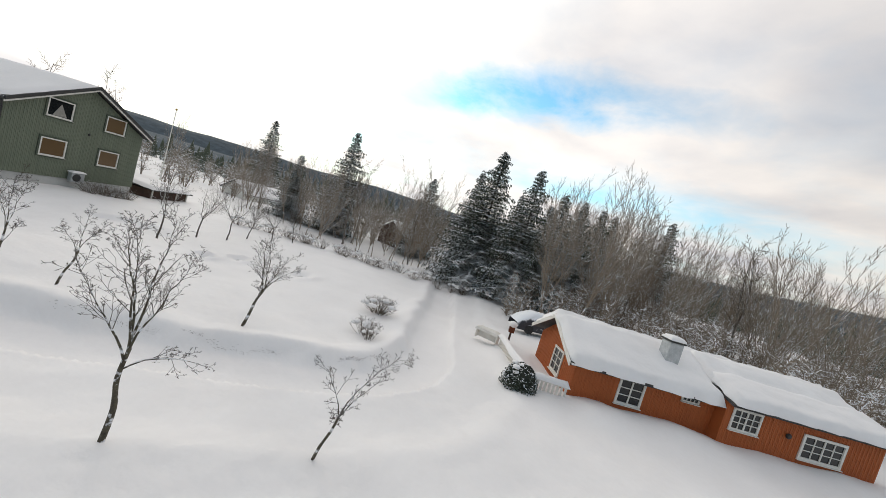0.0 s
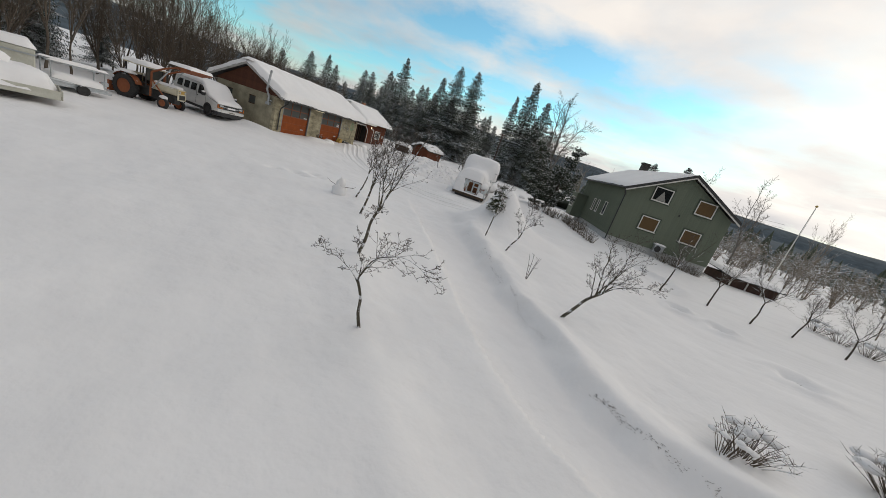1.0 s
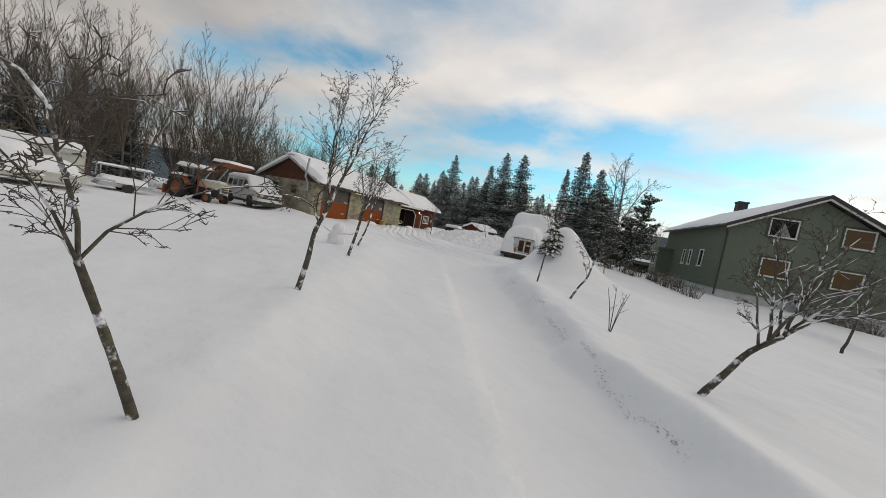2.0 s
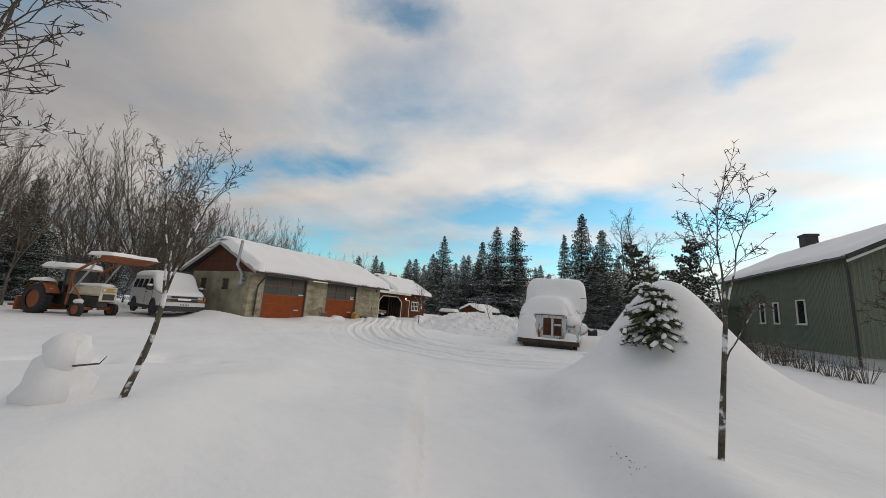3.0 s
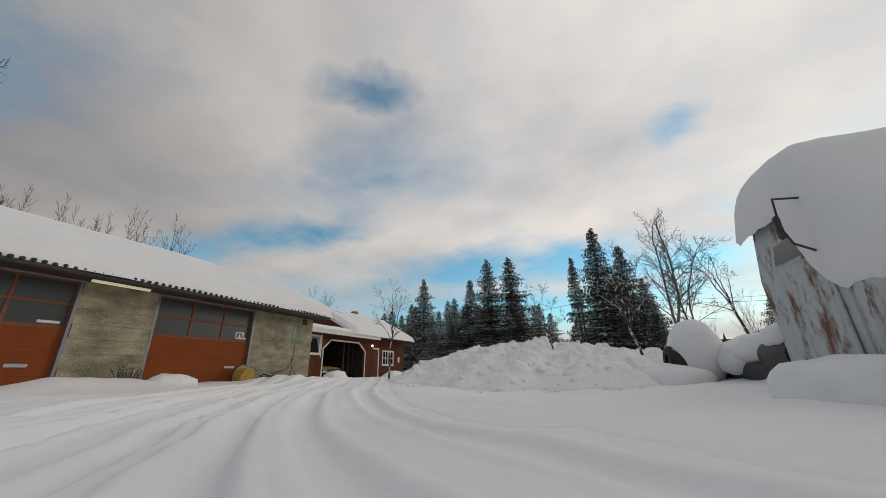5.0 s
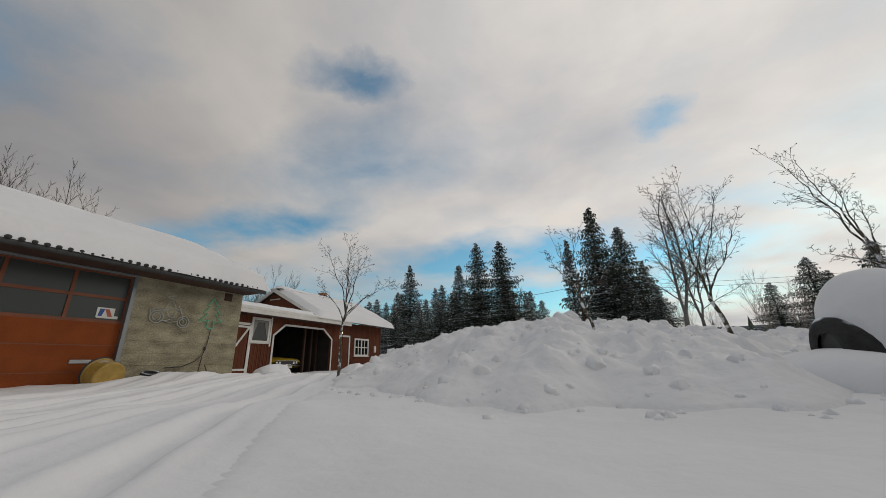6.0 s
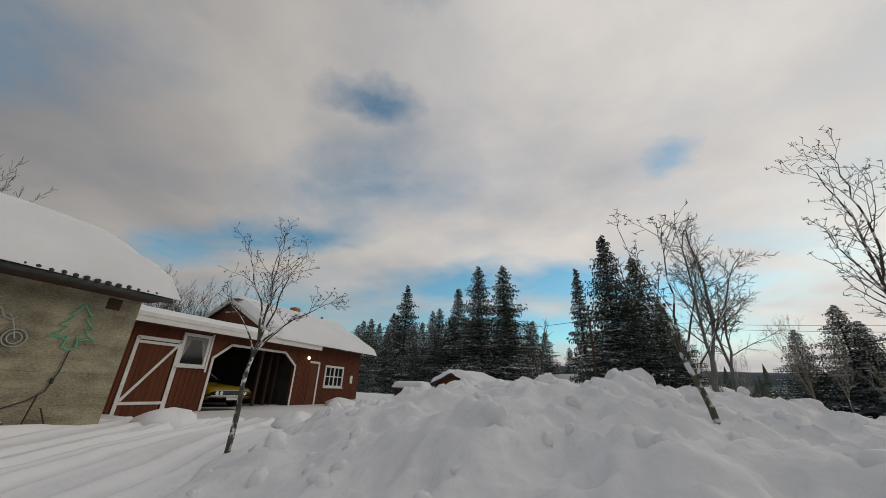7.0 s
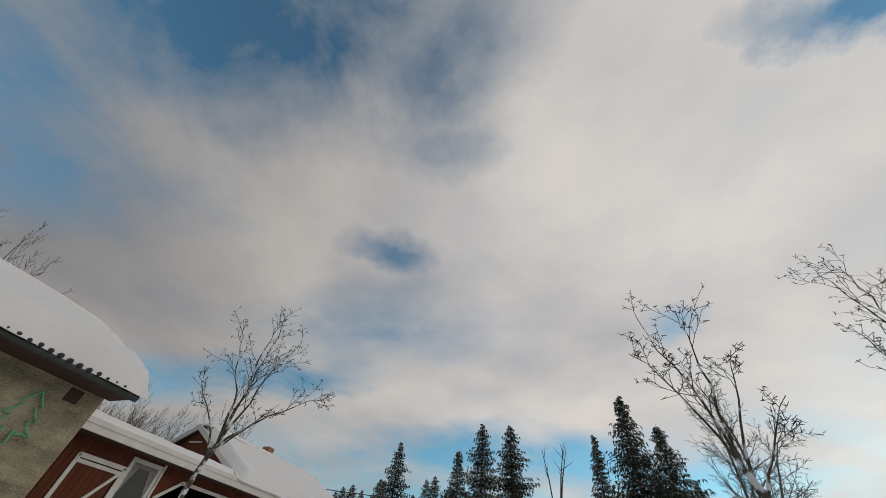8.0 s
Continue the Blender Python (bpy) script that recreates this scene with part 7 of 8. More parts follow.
# thin bare shoots
for x, y, n, h in ((20.57, -11.68, 4, 0.95), (20.8, 9.0, 5, 1.0), (19.9, 5.2, 5, 0.9), (8.2, 11.6, 3, 1.2)):
    rng = random.Random(int(x * 10))
    g = Geo()
    for k in range(n):
        a, l = rng.random() * 6.3, h * rng.uniform(0.6, 1)
        e = Vector((math.cos(a) * 0.25 * l, math.sin(a) * 0.25 * l, l))
        g.tube([(0, 0, -0.1), e * 0.5 + Vector((0, 0, 0.06)), e], [0.009, 0.007, 0.003], 4, False)
        for q in range(3):
            f = rng.uniform(0.4, 0.9)
            g.tube([e * f, e * f + Vector((rng.uniform(-1, 1), rng.uniform(-1, 1), 0.8)) * 0.15], [0.005, 0.002], 3, False)
    solo("sapling", g, TWIG, pose(x, y, surface(x, y)), "thin bare shoots sticking out of the snow", "sapling", "saplings")


def shrub(m, seed, r, h, n, label, group="shrubs", snow=True):
    rng = random.Random(seed)
    g = Geo()
    for k in range(n):
        a, t = rng.random() * 6.3, rng.random() ** 0.5
        e = Vector((math.cos(a) * r * t, math.sin(a) * r * t, h * (1 - 0.45 * t * t) * rng.uniform(0.6, 1.05)))
        s = Vector((math.cos(a) * r * 0.25 * t, math.sin(a) * r * 0.25 * t, -0.1))
        mid = s.lerp(e, 0.5) + Vector((rng.uniform(-1, 1), rng.uniform(-1, 1), rng.uniform(0, 1))) * 0.08 * r
        g.tube([s, mid, e], [0.010, 0.007, 0.003], 3, False)
        for q in range(4):
            f = rng.uniform(0.35, 0.95)
            b = mid.lerp(e, f)
            g.tube([b, b + Vector((rng.uniform(-1, 1), rng.uniform(-1, 1), rng.uniform(-0.2, 0.9))) * 0.22 * r], [0.006, 0.002], 3, False)
    ob = thing("shrub", m, label, "shrub", group)
    part("twig_mass", g, WOODTWIG, ob)
    if snow:
        g = Geo()
        for k in range(7):
            a, t = rng.random() * 6.3, rng.random() ** 0.6 * 0.8
            g.ball((math.cos(a) * r * t, math.sin(a) * r * t, h * (0.8 - 0.4 * t)), (0.22 * r, 0.22 * r, 0.10 * r), 8, 5, 0.3, k)
        part("snow_tuft", g, SNOW, ob, smooth=True)
    return ob


for x, y, r, h, n in ((25.5, -16.0, 0.75, 0.8, 50), (28.75, -15.26, 1.0, 0.95, 110), (24.9, -16.4, 0.4, 0.7, 18)):
    shrub(pose(x, y, gz(x, y)), int(x * 7), r, h, n, "leafless twiggy shrub capped with snow beside the drive")
for k in range(4):
    a = house.matrix_basis @ Vector((4.6 + k * 0.85, -0.5, 0))
    shrub(pose(a.x, a.y, gz(a.x, a.y) - 0.05), 90 + k, 0.75, 0.95, 70, "dense brown shrub under the house windows", "shrubs by the house", False)
for x, y, r in HOLES:
    shrub(pose(x, y, gz(x, y)), int(x * 31), r * 0.7, 0.3, 30, "dark low twigs in a hollow of the snow", "low garden shrubs", False)
rng0 = random.Random(4)
for k in range(24):
    x, y = 19.6 + k * 0.36 + rng0.uniform(-0.2, 0.2), 9.0 - 0.10 * k + rng0.uniform(-0.3, 0.3)
    if k > 13:
        x, y = 22.5 + (k - 13) * 0.2, 8.6 - (k - 13) * 0.55
    shrub(pose(x, y, gz(x, y)), 200 + k, 0.45, 0.95, 26, "bare upright hedge stems in snow", "hedge", False)
for k in range(26):
    t = k / 25
    x, y = 38.5 + 9 * t + rng0.uniform(-0.6, 0.6), 1.5 - 22 * t + rng0.uniform(-0.5, 0.5)
    shrub(pose(x, y, gz(x, y) - 0.05), 300 + k, 0.95, 1.05, 46, "brown garden hedge shrub tufted with snow", "garden hedge", k % 2 == 0)

# ---- conifers ----


def spruce(name, m, seed, H, R, label, group, whorl=0.34, mat=None, lower=0.06):
    rng = random.Random(seed)
    tr, cr = Geo(), Geo()
    tr.tube([(0, 0, -0.3), (0.02, 0, H * 0.5), (0, 0, H)], [H * 0.013, H * 0.008, 0.012], 7)
    z = H * lower
    vs, fs = cr.v, cr.f
    up = Vector((0, 0, 1))

    def finger(a, b, w, side):
        k = len(vs)
        vs.extend((a - side * w, a + side * w, b))
        fs.append((k, k + 1, k + 2))

    while z < H * 0.99:
        f = (z - H * lower) / (H * (1 - lower))
        L0 = R * 1.32 * (1 - f) ** 0.85 * (0.88 + 0.2 * math.sin(z * 2.3 + seed)) + 0.12
        n = max(5, int(10 - 5 * f))
        a0 = rng.random() * 6.3
        for k in range(n):
            a = a0 + 2 * math.pi * k / n + rng.uniform(-0.3, 0.3)
            L = L0 * rng.uniform(0.5, 1.18)
            out_ = Vector((math.cos(a), math.sin(a), 0))
            sd = Vector((-math.sin(a), math.cos(a), 0))
            droop = 0.46 - 0.8 * f
            z0 = z + rng.uniform(-0.2, 0.2)

            def at(t):
                return out_ * L * t + up * (z0 - droop * L * (t - 0.5 * t * t))

            seg = max(4, min(9, int(L / 0.42)))
            finger(at(0.0), at(1.03), 0.05 + 0.02 * L, sd)
            for i in range(1, seg + 1):
                t = (i - rng.random() * 0.6) / seg
                p = at(t)
                ln = (0.40 * L * (1.1 - 0.8 * t) + 0.10) * rng.uniform(0.65, 1.2)
                for q in (-1, 1):
                    e = p + (sd * q * 0.85 + out_ * 0.55).normalized() * ln - up * (0.12 * ln + rng.uniform(0.02, 0.2))
                    finger(p, e, 0.07 + 0.05 * ln, (out_ * 0.9 + sd * q * -0.3 + up * rng.uniform(-0.3, 0.3)))
                    h = p.lerp(e, rng.uniform(0.3, 0.8))
                    finger(h, h + out_ * rng.uniform(-0.05, 0.2) + sd * q * 0.06 - up * rng.uniform(0.2, 0.5) * min(1.0, 0.3 + 0.35 * L), 0.08, out_)
        z += whorl * 0.78 * (1.05 - 0.45 * f) * rng.uniform(0.85, 1.15)
    ob = thing(name, m, label, "tree", group)
    part("trunk", tr, BARK, ob)
    part("crown", cr, mat or NEEDLE, ob, "dark drooping boughs dusted with snow")
    return ob


SPR = "spruces round the yard"
SLAB = "tall dark spruce dusted with snow"
kinds = [spruce("spruce", pose(-23.2, 67.0, -0.5), 1, 20.9, 4.8, SLAB, SPR, 0.40), spruce("spruce", pose(-6.1, 58.8, -0.5), 2, 20.7, 4.5, SLAB, SPR, 0.40, lower=0.1), spruce("spruce", pose(12.1, 48.9, -0.5), 3, 19.6, 4.3, SLAB, SPR, 0.38, lower=0.04)]
KH = (20.9, 20.7, 19.6)
spruce("spruce", pose(8.8, 52.7, -0.5), 7, 16.9, 1.7, "slim tall spruce dusted with snow", SPR, 0.42, lower=0.2)


def put_spruce(k, x, y, h, z=None, turn=0.0, fat=1.0):
    s = h / KH[k % 3]
    copy_thing(kinds[k % 3], Matrix.Translation((x, y, gz(x, y) if z is None else z)) @ Matrix.Rotation(turn, 4, "Z") @ Matrix.Diagonal((s * fat * 1.15, s * fat * 1.15, s, 1)))


rs = random.Random(77)
put_spruce(1, -2.3, 60.0, 20.8, -0.5, 1.0)
put_spruce(2, 15.2, 50.5, 17.0, -0.5, 2.0)
put_spruce(0, 17.5, 53.0, 12.5, -0.5, 2.4)
# a belt of spruces beyond the sheds
for x, y, h in ((-44, 84, 17), (-39, 80, 16.5), (-36, 86, 19), (-31, 76, 14.5), (-28, 72, 15.5), (-34, 68, 13), (-19, 72, 16), (-16, 66, 15), (-12.5, 67, 14), (-10, 62, 17.5), (-9, 70, 13.5), (-4, 68, 15),
                (-14, 74, 15), (-22, 58, 10.5), (-26, 62, 12), (0.5, 72, 13), (3, 76, 12), (-49, 76, 15), (-53, 70, 16), (-56, 82, 18), (-17.5, 58, 9), (-29, 60, 9), (5.5, 84, 10), (8.0, 88, 9), (-41, 70, 11), (-46, 66, 10), (-37, 76, 13), (-25, 78, 15), (-20, 64, 12), (-13.5, 60, 11), (-7.5, 64, 13), (-12, 79, 16), (-18, 80, 16), (-1, 76, 14), (-5.5, 78, 15), (10.5, 55, 9), (14.0, 47.5, 9), (13.2, 52, 13), (16.5, 47, 8), (-60, 66, 14), (-58, 58, 12)):
    put_spruce(rs.randrange(3), x + rs.uniform(-1, 1), y, h * 1.04, -0.6, rs.random() * 6, rs.uniform(0.85, 1.15))
# woods across the garden
for x, y, h in ((103, 54, 20), (67.3, 8.9, 16.5), (63, 15, 10), (51.5, -17.1, 14.5), (54, -15, 12.5), (48.6, -21.4, 13), (50.5, -24.5, 11.5), (56, -27.5, 12), (58, -24, 11), (62, -31, 12.5), (71, -5, 13), (75, -20, 14), (68, -34, 13), (74, -44, 15)):
    put_spruce(rs.randrange(3), x, y, h * 1.08, gz(x, y) - 0.2, rs.random() * 6, rs.uniform(0.95, 1.2))

for x, y, h in ((38, 74, 12), (42, 71, 15), (45, 73, 13), (48, 68, 16), (51, 70, 14)):
    put_spruce(rs.randrange(3), x, y, h, gz(x, y) - 0.2, rs.random() * 6, 1.3)

# far wood on the slopes, too many to count
g = Geo()
for k in range(1500):
    a = rs.uniform(-0.5, 2.9)
    d = rs.uniform(130, 430)
    x, y = 15 + math.sin(a) * d, math.cos(a) * d
    h = rs.uniform(7, 15)
    z0 = gz(x, y) - 1 + 5 * max(0, (d - 250) / 180)
    for lo, hi, r in ((0.1, 0.5, 0.2), (0.35, 0.75, 0.15), (0.6, 1.0, 0.09)):
        n = 5
        b = len(g.v)
        t0 = rs.random() * 6
        for q in range(n):
            g.v.append(Vector((x + math.cos(t0 + q * 6.283 / n) * r * h * rs.uniform(0.8, 1.2), y + math.sin(t0 + q * 6.283 / n) * r * h, z0 + lo * h)))
        g.v.append(Vector((x, y, z0 + hi * h)))
        g.f.extend([(b + q, b + (q + 1) % n, b + n) for q in range(n)])
solo("far_wood", g, NEEDLE, Matrix(), "distant dark conifer wood on the slopes", "wood", kind="stuff")


def pine(m, seed, H, top, spread, label):
    """A bushy mountain pine; top: how far the tip leans out from the foot; spread: half width of its crown."""
    rng = random.Random(seed)
    tr, cr, sn = Geo(), Geo(), Geo()
    pts = []
    for i in range(9):
        t = i / 8
        bow = t ** 0.75
        pts.append(Vector((top[0] * bow + rng.uniform(-0.06, 0.06), top[1] * bow + rng.uniform(-0.06, 0.06), H * t ** 1.25 - 0.25 * (1 - t))))
    tr.tube(pts, [0.15 * (1 - 0.1 * i) for i in range(9)], 8)

    def tuft(c, d, s):
        for k in range(20):
            v = (d * 0.9 + Vector((rng.gauss(0, 1), rng.gauss(0, 1), rng.gauss(0.1, 0.9))).normalized()).normalized()
            w = v.orthogonal().normalized() * 0.075 * s
            b = len(cr.v)
            cr.v.extend((c + v * 0.02 - w, c + v * 0.02 + w, c + v * s * rng.uniform(0.7, 1.1)))
            cr.f.append((b, b + 1, b + 2))
        cr.ball(c + d * 0.3 * s, (s * 0.34, s * 0.34, s * 0.42), 5, 3, 0.4, rng.random() * 9)
        if rng.random() < 0.42:
            sn.ball(c + d * 0.6 * s + Vector((0, 0, 0.2 * s)), (s * 0.27, s * 0.27, s * 0.17), 6, 4, 0.5, rng.random() * 9)

    z = 0.2
    while z < 0.99:
        i = min(int(z * 8), 7)
        c = pts[i].lerp(pts[i + 1], z * 8 - i)
        wide = spread * (min(1.0, 0.45 + (z - 0.2) * 2.4) if z < 0.43 else 1.0 - 0.80 * ((z - 0.43) / 0.57) ** 0.85)
        a0 = rng.random() * 6.3
        for k in range(7 if z < 0.75 else 5):
            a = a0 + k * 0.9 + rng.uniform(-0.3, 0.3)
            i = min(max(int((z + rng.uniform(-0.07, 0.07)) * 8), 0), 7)
            c = pts[i].lerp(pts[i + 1], rng.random())
            L = wide * rng.uniform(0.55, 1.12)
            rise = L * rng.uniform(0.1, 0.35) + (0.25 if z > 0.7 else -0.1)
            e = c + Vector((math.cos(a) * L, math.sin(a) * L, rise))
            mid = c.lerp(e, 0.55) - Vector((0, 0, 0.10 * L))
            tr.tube([c, mid, e], [0.04 * (1.1 - z), 0.025, 0.012], 5, False)
            for q in range(int(13 + 19 * L)):
                t = rng.uniform(0.3, 1.0)
                b = (c.lerp(mid, t * 2) if t < 0.5 else mid.lerp(e, t * 2 - 1)) + Vector((rng.uniform(-1, 1), rng.uniform(-1, 1), rng.uniform(-0.1, 0.6))) * 0.32 * L ** 0.5
                tuft(b, (Vector((math.cos(a), math.sin(a), 0)) * 0.5 + Vector((0, 0, 0.9))).normalized(), rng.uniform(0.12, 0.19))
        z += 0.062
    for k in range(6):
        tuft(pts[-1] - Vector((0, 0, 0.12 * k)), Vector((0, 0, 1)), 0.24)
    ob = thing("pine", m, label, "tree", "mountain pines")
    part("trunk", tr, BARK, ob)
    part("crown", cr, PINE, ob, "bushy dark needle tufts")
    part("snow_tuft", sn, SNOW, ob, "small caps of snow on the tufts", True, "stuff")
    return ob


pine(pose(20.05, 11.62, gz(20.05, 11.62) - 0.1), 5, 5.6, (-1.6, 0.5), 1.75, "bushy mountain pine with snow-tipped tufts and leaning trunk")
pine(pose(20.3, 11.75, gz(20.3, 11.75) - 0.1), 9, 5.9, (1.55, 1.4), 2.1, "bushy upright mountain pine with snow-tipped tufts")

# young spruce poking from its mound of snow
ys = thing("young_spruce", pose(18.24, -6.1, 0.76), "young spruce half buried in a mound of snow", "tree")
g1, g2, g3 = Geo(), Geo(), Geo()
rng = random.Random(2)
g1.tube([(0, 0, -0.5), (0.02, 0, 0.6), (-0.03, 0.02, 1.36)], [0.035, 0.025, 0.010], 6)
g2.tube([(-0.01, 0.01, 1.0), (-0.03, 0.02, 1.36)], [0.018, 0.010], 5)
for z, L, n in ((0.20, 0.50, 10), (0.32, 0.50, 10), (0.44, 0.46, 10), (0.56, 0.42, 9), (0.68, 0.36, 9), (0.80, 0.30, 8), (0.92, 0.24, 7), (1.06, 0.18, 5), (1.18, 0.12, 4)):
    a0 = rng.random() * 6
    for k in range(n):
        a = a0 + 6.283 * k / n + rng.uniform(-0.3, 0.3)
        ll = L * rng.uniform(0.7, 1.15)
        c = Vector((0, 0, z + rng.uniform(-0.05, 0.05)))
        e = Vector((math.cos(a) * ll, math.sin(a) * ll, (0.45 if z > 1.0 else 0.0 if z > 0.75 else -0.38) * ll))
        shoots = [(c, e)]
        for q in range(5):
            t = rng.uniform(0.25, 0.9)
            sd = e.cross(Vector((0, 0, 1))).normalized() * rng.choice((-1, 1))
            shoots.append((c + e * t, (e.normalized() * 0.7 + sd * 0.8 + Vector((0, 0, -0.35))).normalized() * ll * 0.36))
        for o, d in shoots:
            g2.tube([o, o + d * 0.5, o + d], [0.020, 0.020, 0.007], 5)
            m_ = max(8, int(d.length * 170))
            for q in range(m_):
                b = o + d * rng.uniform(0.08, 1.04)
                v = (d.normalized() * 0.7 + Vector((rng.gauss(0, 1), rng.gauss(0, 1), rng.gauss(0.1, 0.9))).normalized()).normalized()
                w = v.orthogonal().normalized() * 0.008
                i = len(g2.v)
                g2.v.extend((b - w, b + w, b + v * rng.uniform(0.04, 0.07)))
                g2.f.append((i, i + 1, i + 2))
            if rng.random() < 0.34:
                sd = d.cross(Vector((0, 0, 1))).normalized() * 0.035
                p0 = o + d * 0.3 + Vector((0, 0, 0.012))
                g3.pillow(p0 - sd, tuple(d * 0.65), tuple(sd * 1.7), 0.035 + 0.02 * rng.random(), 6, 4, 0.03, 0.012, rng.random() * 9)
part("trunk", g1, BARK, ys)
part("crown", g2, material("young spruce needles", (0.030, 0.040, 0.016), (0.075, 0.085, 0.035), 6, 0.8, bump=0.0, snow=0.15), ys, "short green needle boughs")
part("snow_tuft", g3, SNOW, ys, "snow lying along the boughs", smooth=True)

# ---- leafless woods ----
WOOD = "bare alders and birches behind the yard"
alders, thin_alders = [], []
for k, (h, ld, op, fk) in enumerate(((9.5, 5, 0.27, 0.10), (10.5, 4, 0.22, 0.16), (8.5, 6, 0.36, 0.05), (11, 4, 0.20, 0.2))):
    lab = "tall leafless alder with snow along its branches"
    alders.append(bare_tree("alder", pose((-14.5, -16.0, -13.2, -17.5)[k], (-3.0, 4.0, -9.0, 10.0)[k], 0.0), 400 + k, h, 0.075, (0.05 * (k - 1.5), 0.03), lab, WOOD, fk, ld + 1, op, WOODBARK, WOODTWIG, 3, taper=0.5, kids=(9, 8, 9), fine=True, thin=0.0065, ratio=0.38, spread=0.50, kink=0.06, up=0.10, bare=0.08))
    thin_alders.append(bare_tree("alder", pose((52.0, 47.5, 55.0, 50.0)[k], (-30.0, -44.0, 6.0, -8.0)[k], -2.0), 420 + k, h, 0.065, (0.05 * (k - 1.5), 0.03), lab, WOOD, fk + 0.05, ld + 1, op, FARTWIG, FARTWIG, 3, taper=0.45, kids=(9, 8, 9), fine=True, thin=0.0065, ratio=0.38, spread=0.50, kink=0.06, up=0.10, bare=0.08))
AH = (9.5, 10.5, 8.5, 11)
ra = random.Random(9)


def put_alder(x, y, h, z=None):
    k = ra.randrange(4)
    s = h / AH[k]
    copy_thing((alders if x < 0 else thin_alders)[k], Matrix.Translation((x, y, gz(x, y) if z is None else z)) @ Matrix.Rotation(ra.random() * 6.3, 4, "Z") @ Matrix.Diagonal((s, s, s, 1)))


for k in range(112):
    x, y = -9.5 - 18 * ra.random() ** 1.4, ra.uniform(-44, 13)
    put_alder(x, y, (ra.uniform(7.5, 11.0) if k % 3 else ra.uniform(4.5, 7)) * (1.2 if y < -25 else 1.18 if y < -1 else 0.8), 0.1)
for k in range(16):
    put_alder(ra.uniform(-24, -13), ra.uniform(13, 34), ra.uniform(4.6, 6.2), 0.2)
for k in range(20):
    t = ra.random()
    put_alder(ra.uniform(-12.5, -9.0), -1 + 12 * t, (8.0 - 1.6 * t) * ra.uniform(0.85, 1.05), 0.1)
for k in range(22):
    put_alder(ra.uniform(-17, -11), ra.uniform(9, 27), ra.uniform(5.6, 6.8), 0.1)
for k in range(26):
    put_spruce(k, ra.uniform(-32, -15), ra.uniform(-44, 6), ra.uniform(5, 9), 0.1, ra.random() * 6)
# across the garden and behind the cabin
for k in range(58):
    t = ra.random()
    x, y = 52 + 20 * t + ra.uniform(-8, 12), 22 - 78 * t + ra.uniform(-6, 6)
    put_alder(x, y, ra.uniform(7, 11.5), gz(x, y) - 0.3)
for k in range(50):
    x, y = ra.uniform(40, 66), ra.uniform(-66, -24)
    put_alder(x, y, (13.6 + 0.115 * (y + 24)) * ra.uniform(0.8, 1.05), gz(x, y) - 0.3)
# birches before the dark house
for x, y, h in ((56, -9, 8), (58.5, -5.5, 9), (60, -11, 8), (54, -12, 7), (62, -3, 9), (57, -1, 8)):
    put_alder(x, y, h, gz(x, y) - 0.3)
# snowy thickets on the slope beyond the house, too fine to tell apart
g = Geo()
rt2 = random.Random(21)


def ribbon(a, b, w):
    d = b - a
    side_ = Vector((rt2.gauss(0, 1), rt2.gauss(0, 1), rt2.gauss(0, 1))).cross(d).normalized() * w
    k = len(g.v)
    g.v.extend((a - side_, a + side_, b))
    g.f.append((k, k + 1, k + 2))


for k in range(470):
    a, d = radians(rt2.uniform(26, 82)), rt2.uniform(58, 130)
    if k > 250:
        a, d = radians(rt2.uniform(93, 138)), rt2.uniform(29, 62)
    x, y = 12 + math.sin(a) * d, -20 + math.cos(a) * d
    h = rt2.uniform(3.5, 7.5) * (0.6 + 0.4 * d / 95) * (0.75 if k > 250 else 1.0)
    foot = Vector((x, y, gz(x, y) - 0.3))
    for b in range(4):
        tip = foot + Vector((rt2.gauss(0, 0.16), rt2.gauss(0, 0.16), 1)) * h * rt2.uniform(0.7, 1.0)
        ribbon(foot, tip, 0.07)
        for c in range(13):
            q = foot.lerp(tip, rt2.uniform(0.2, 0.95))
            e = q + Vector((rt2.gauss(0, 1), rt2.gauss(0, 1), rt2.uniform(0.2, 1.4))) * h * 0.14
            ribbon(q, e, 0.035)
            for f in range(4):
                q2 = q.lerp(e, rt2.uniform(0.2, 1.0))
                ribbon(q2, q2 + Vector((rt2.gauss(0, 1), rt2.gauss(0, 1), rt2.gauss(0.3, 0.8))) * h * 0.07, 0.026)
solo("far_thicket", g, FARTWIG, Matrix(), "pale snow-laden thicket on the slope", "thicket", kind="stuff")
for x, y, h in ((26.2, 46.3, 8.5), (30, 50, 8), (23.5, 52, 6), (15.5, 56, 7), (34, 52, 6.5), (20.5, 47, 6), (12, 58, 7), (38, 46, 7), (22, 58, 8), (28.5, 24, 6.0), (30, 27, 7)):
    put_alder(x, y, h, -0.6)
# birches
bir = "tall bare birch with fine hanging twigs"
bare_tree("birch", pose(18.2, 42.0, -0.4), 601, 17.0, 0.27, (0.02, 0.0), bir, "birches", 0.25, 2, 0.12, BIRCH, TWIG, 3, kids=(12, 12, 20), fine=True, thin=0.011, taper=0.42, ratio=0.34, spread=0.85, kink=0.09, up=0.0, bare=0.1)
bare_tree("birch", pose(19.8, 42.6, -0.4), 603, 15.0, 0.2, (0.10, 0.0), bir, "birches", 0.25, 2, 0.14, BIRCH, TWIG, 3, kids=(12, 12, 20), fine=True, thin=0.011, taper=0.42, ratio=0.34, spread=0.85, kink=0.09, up=0.0, bare=0.1)
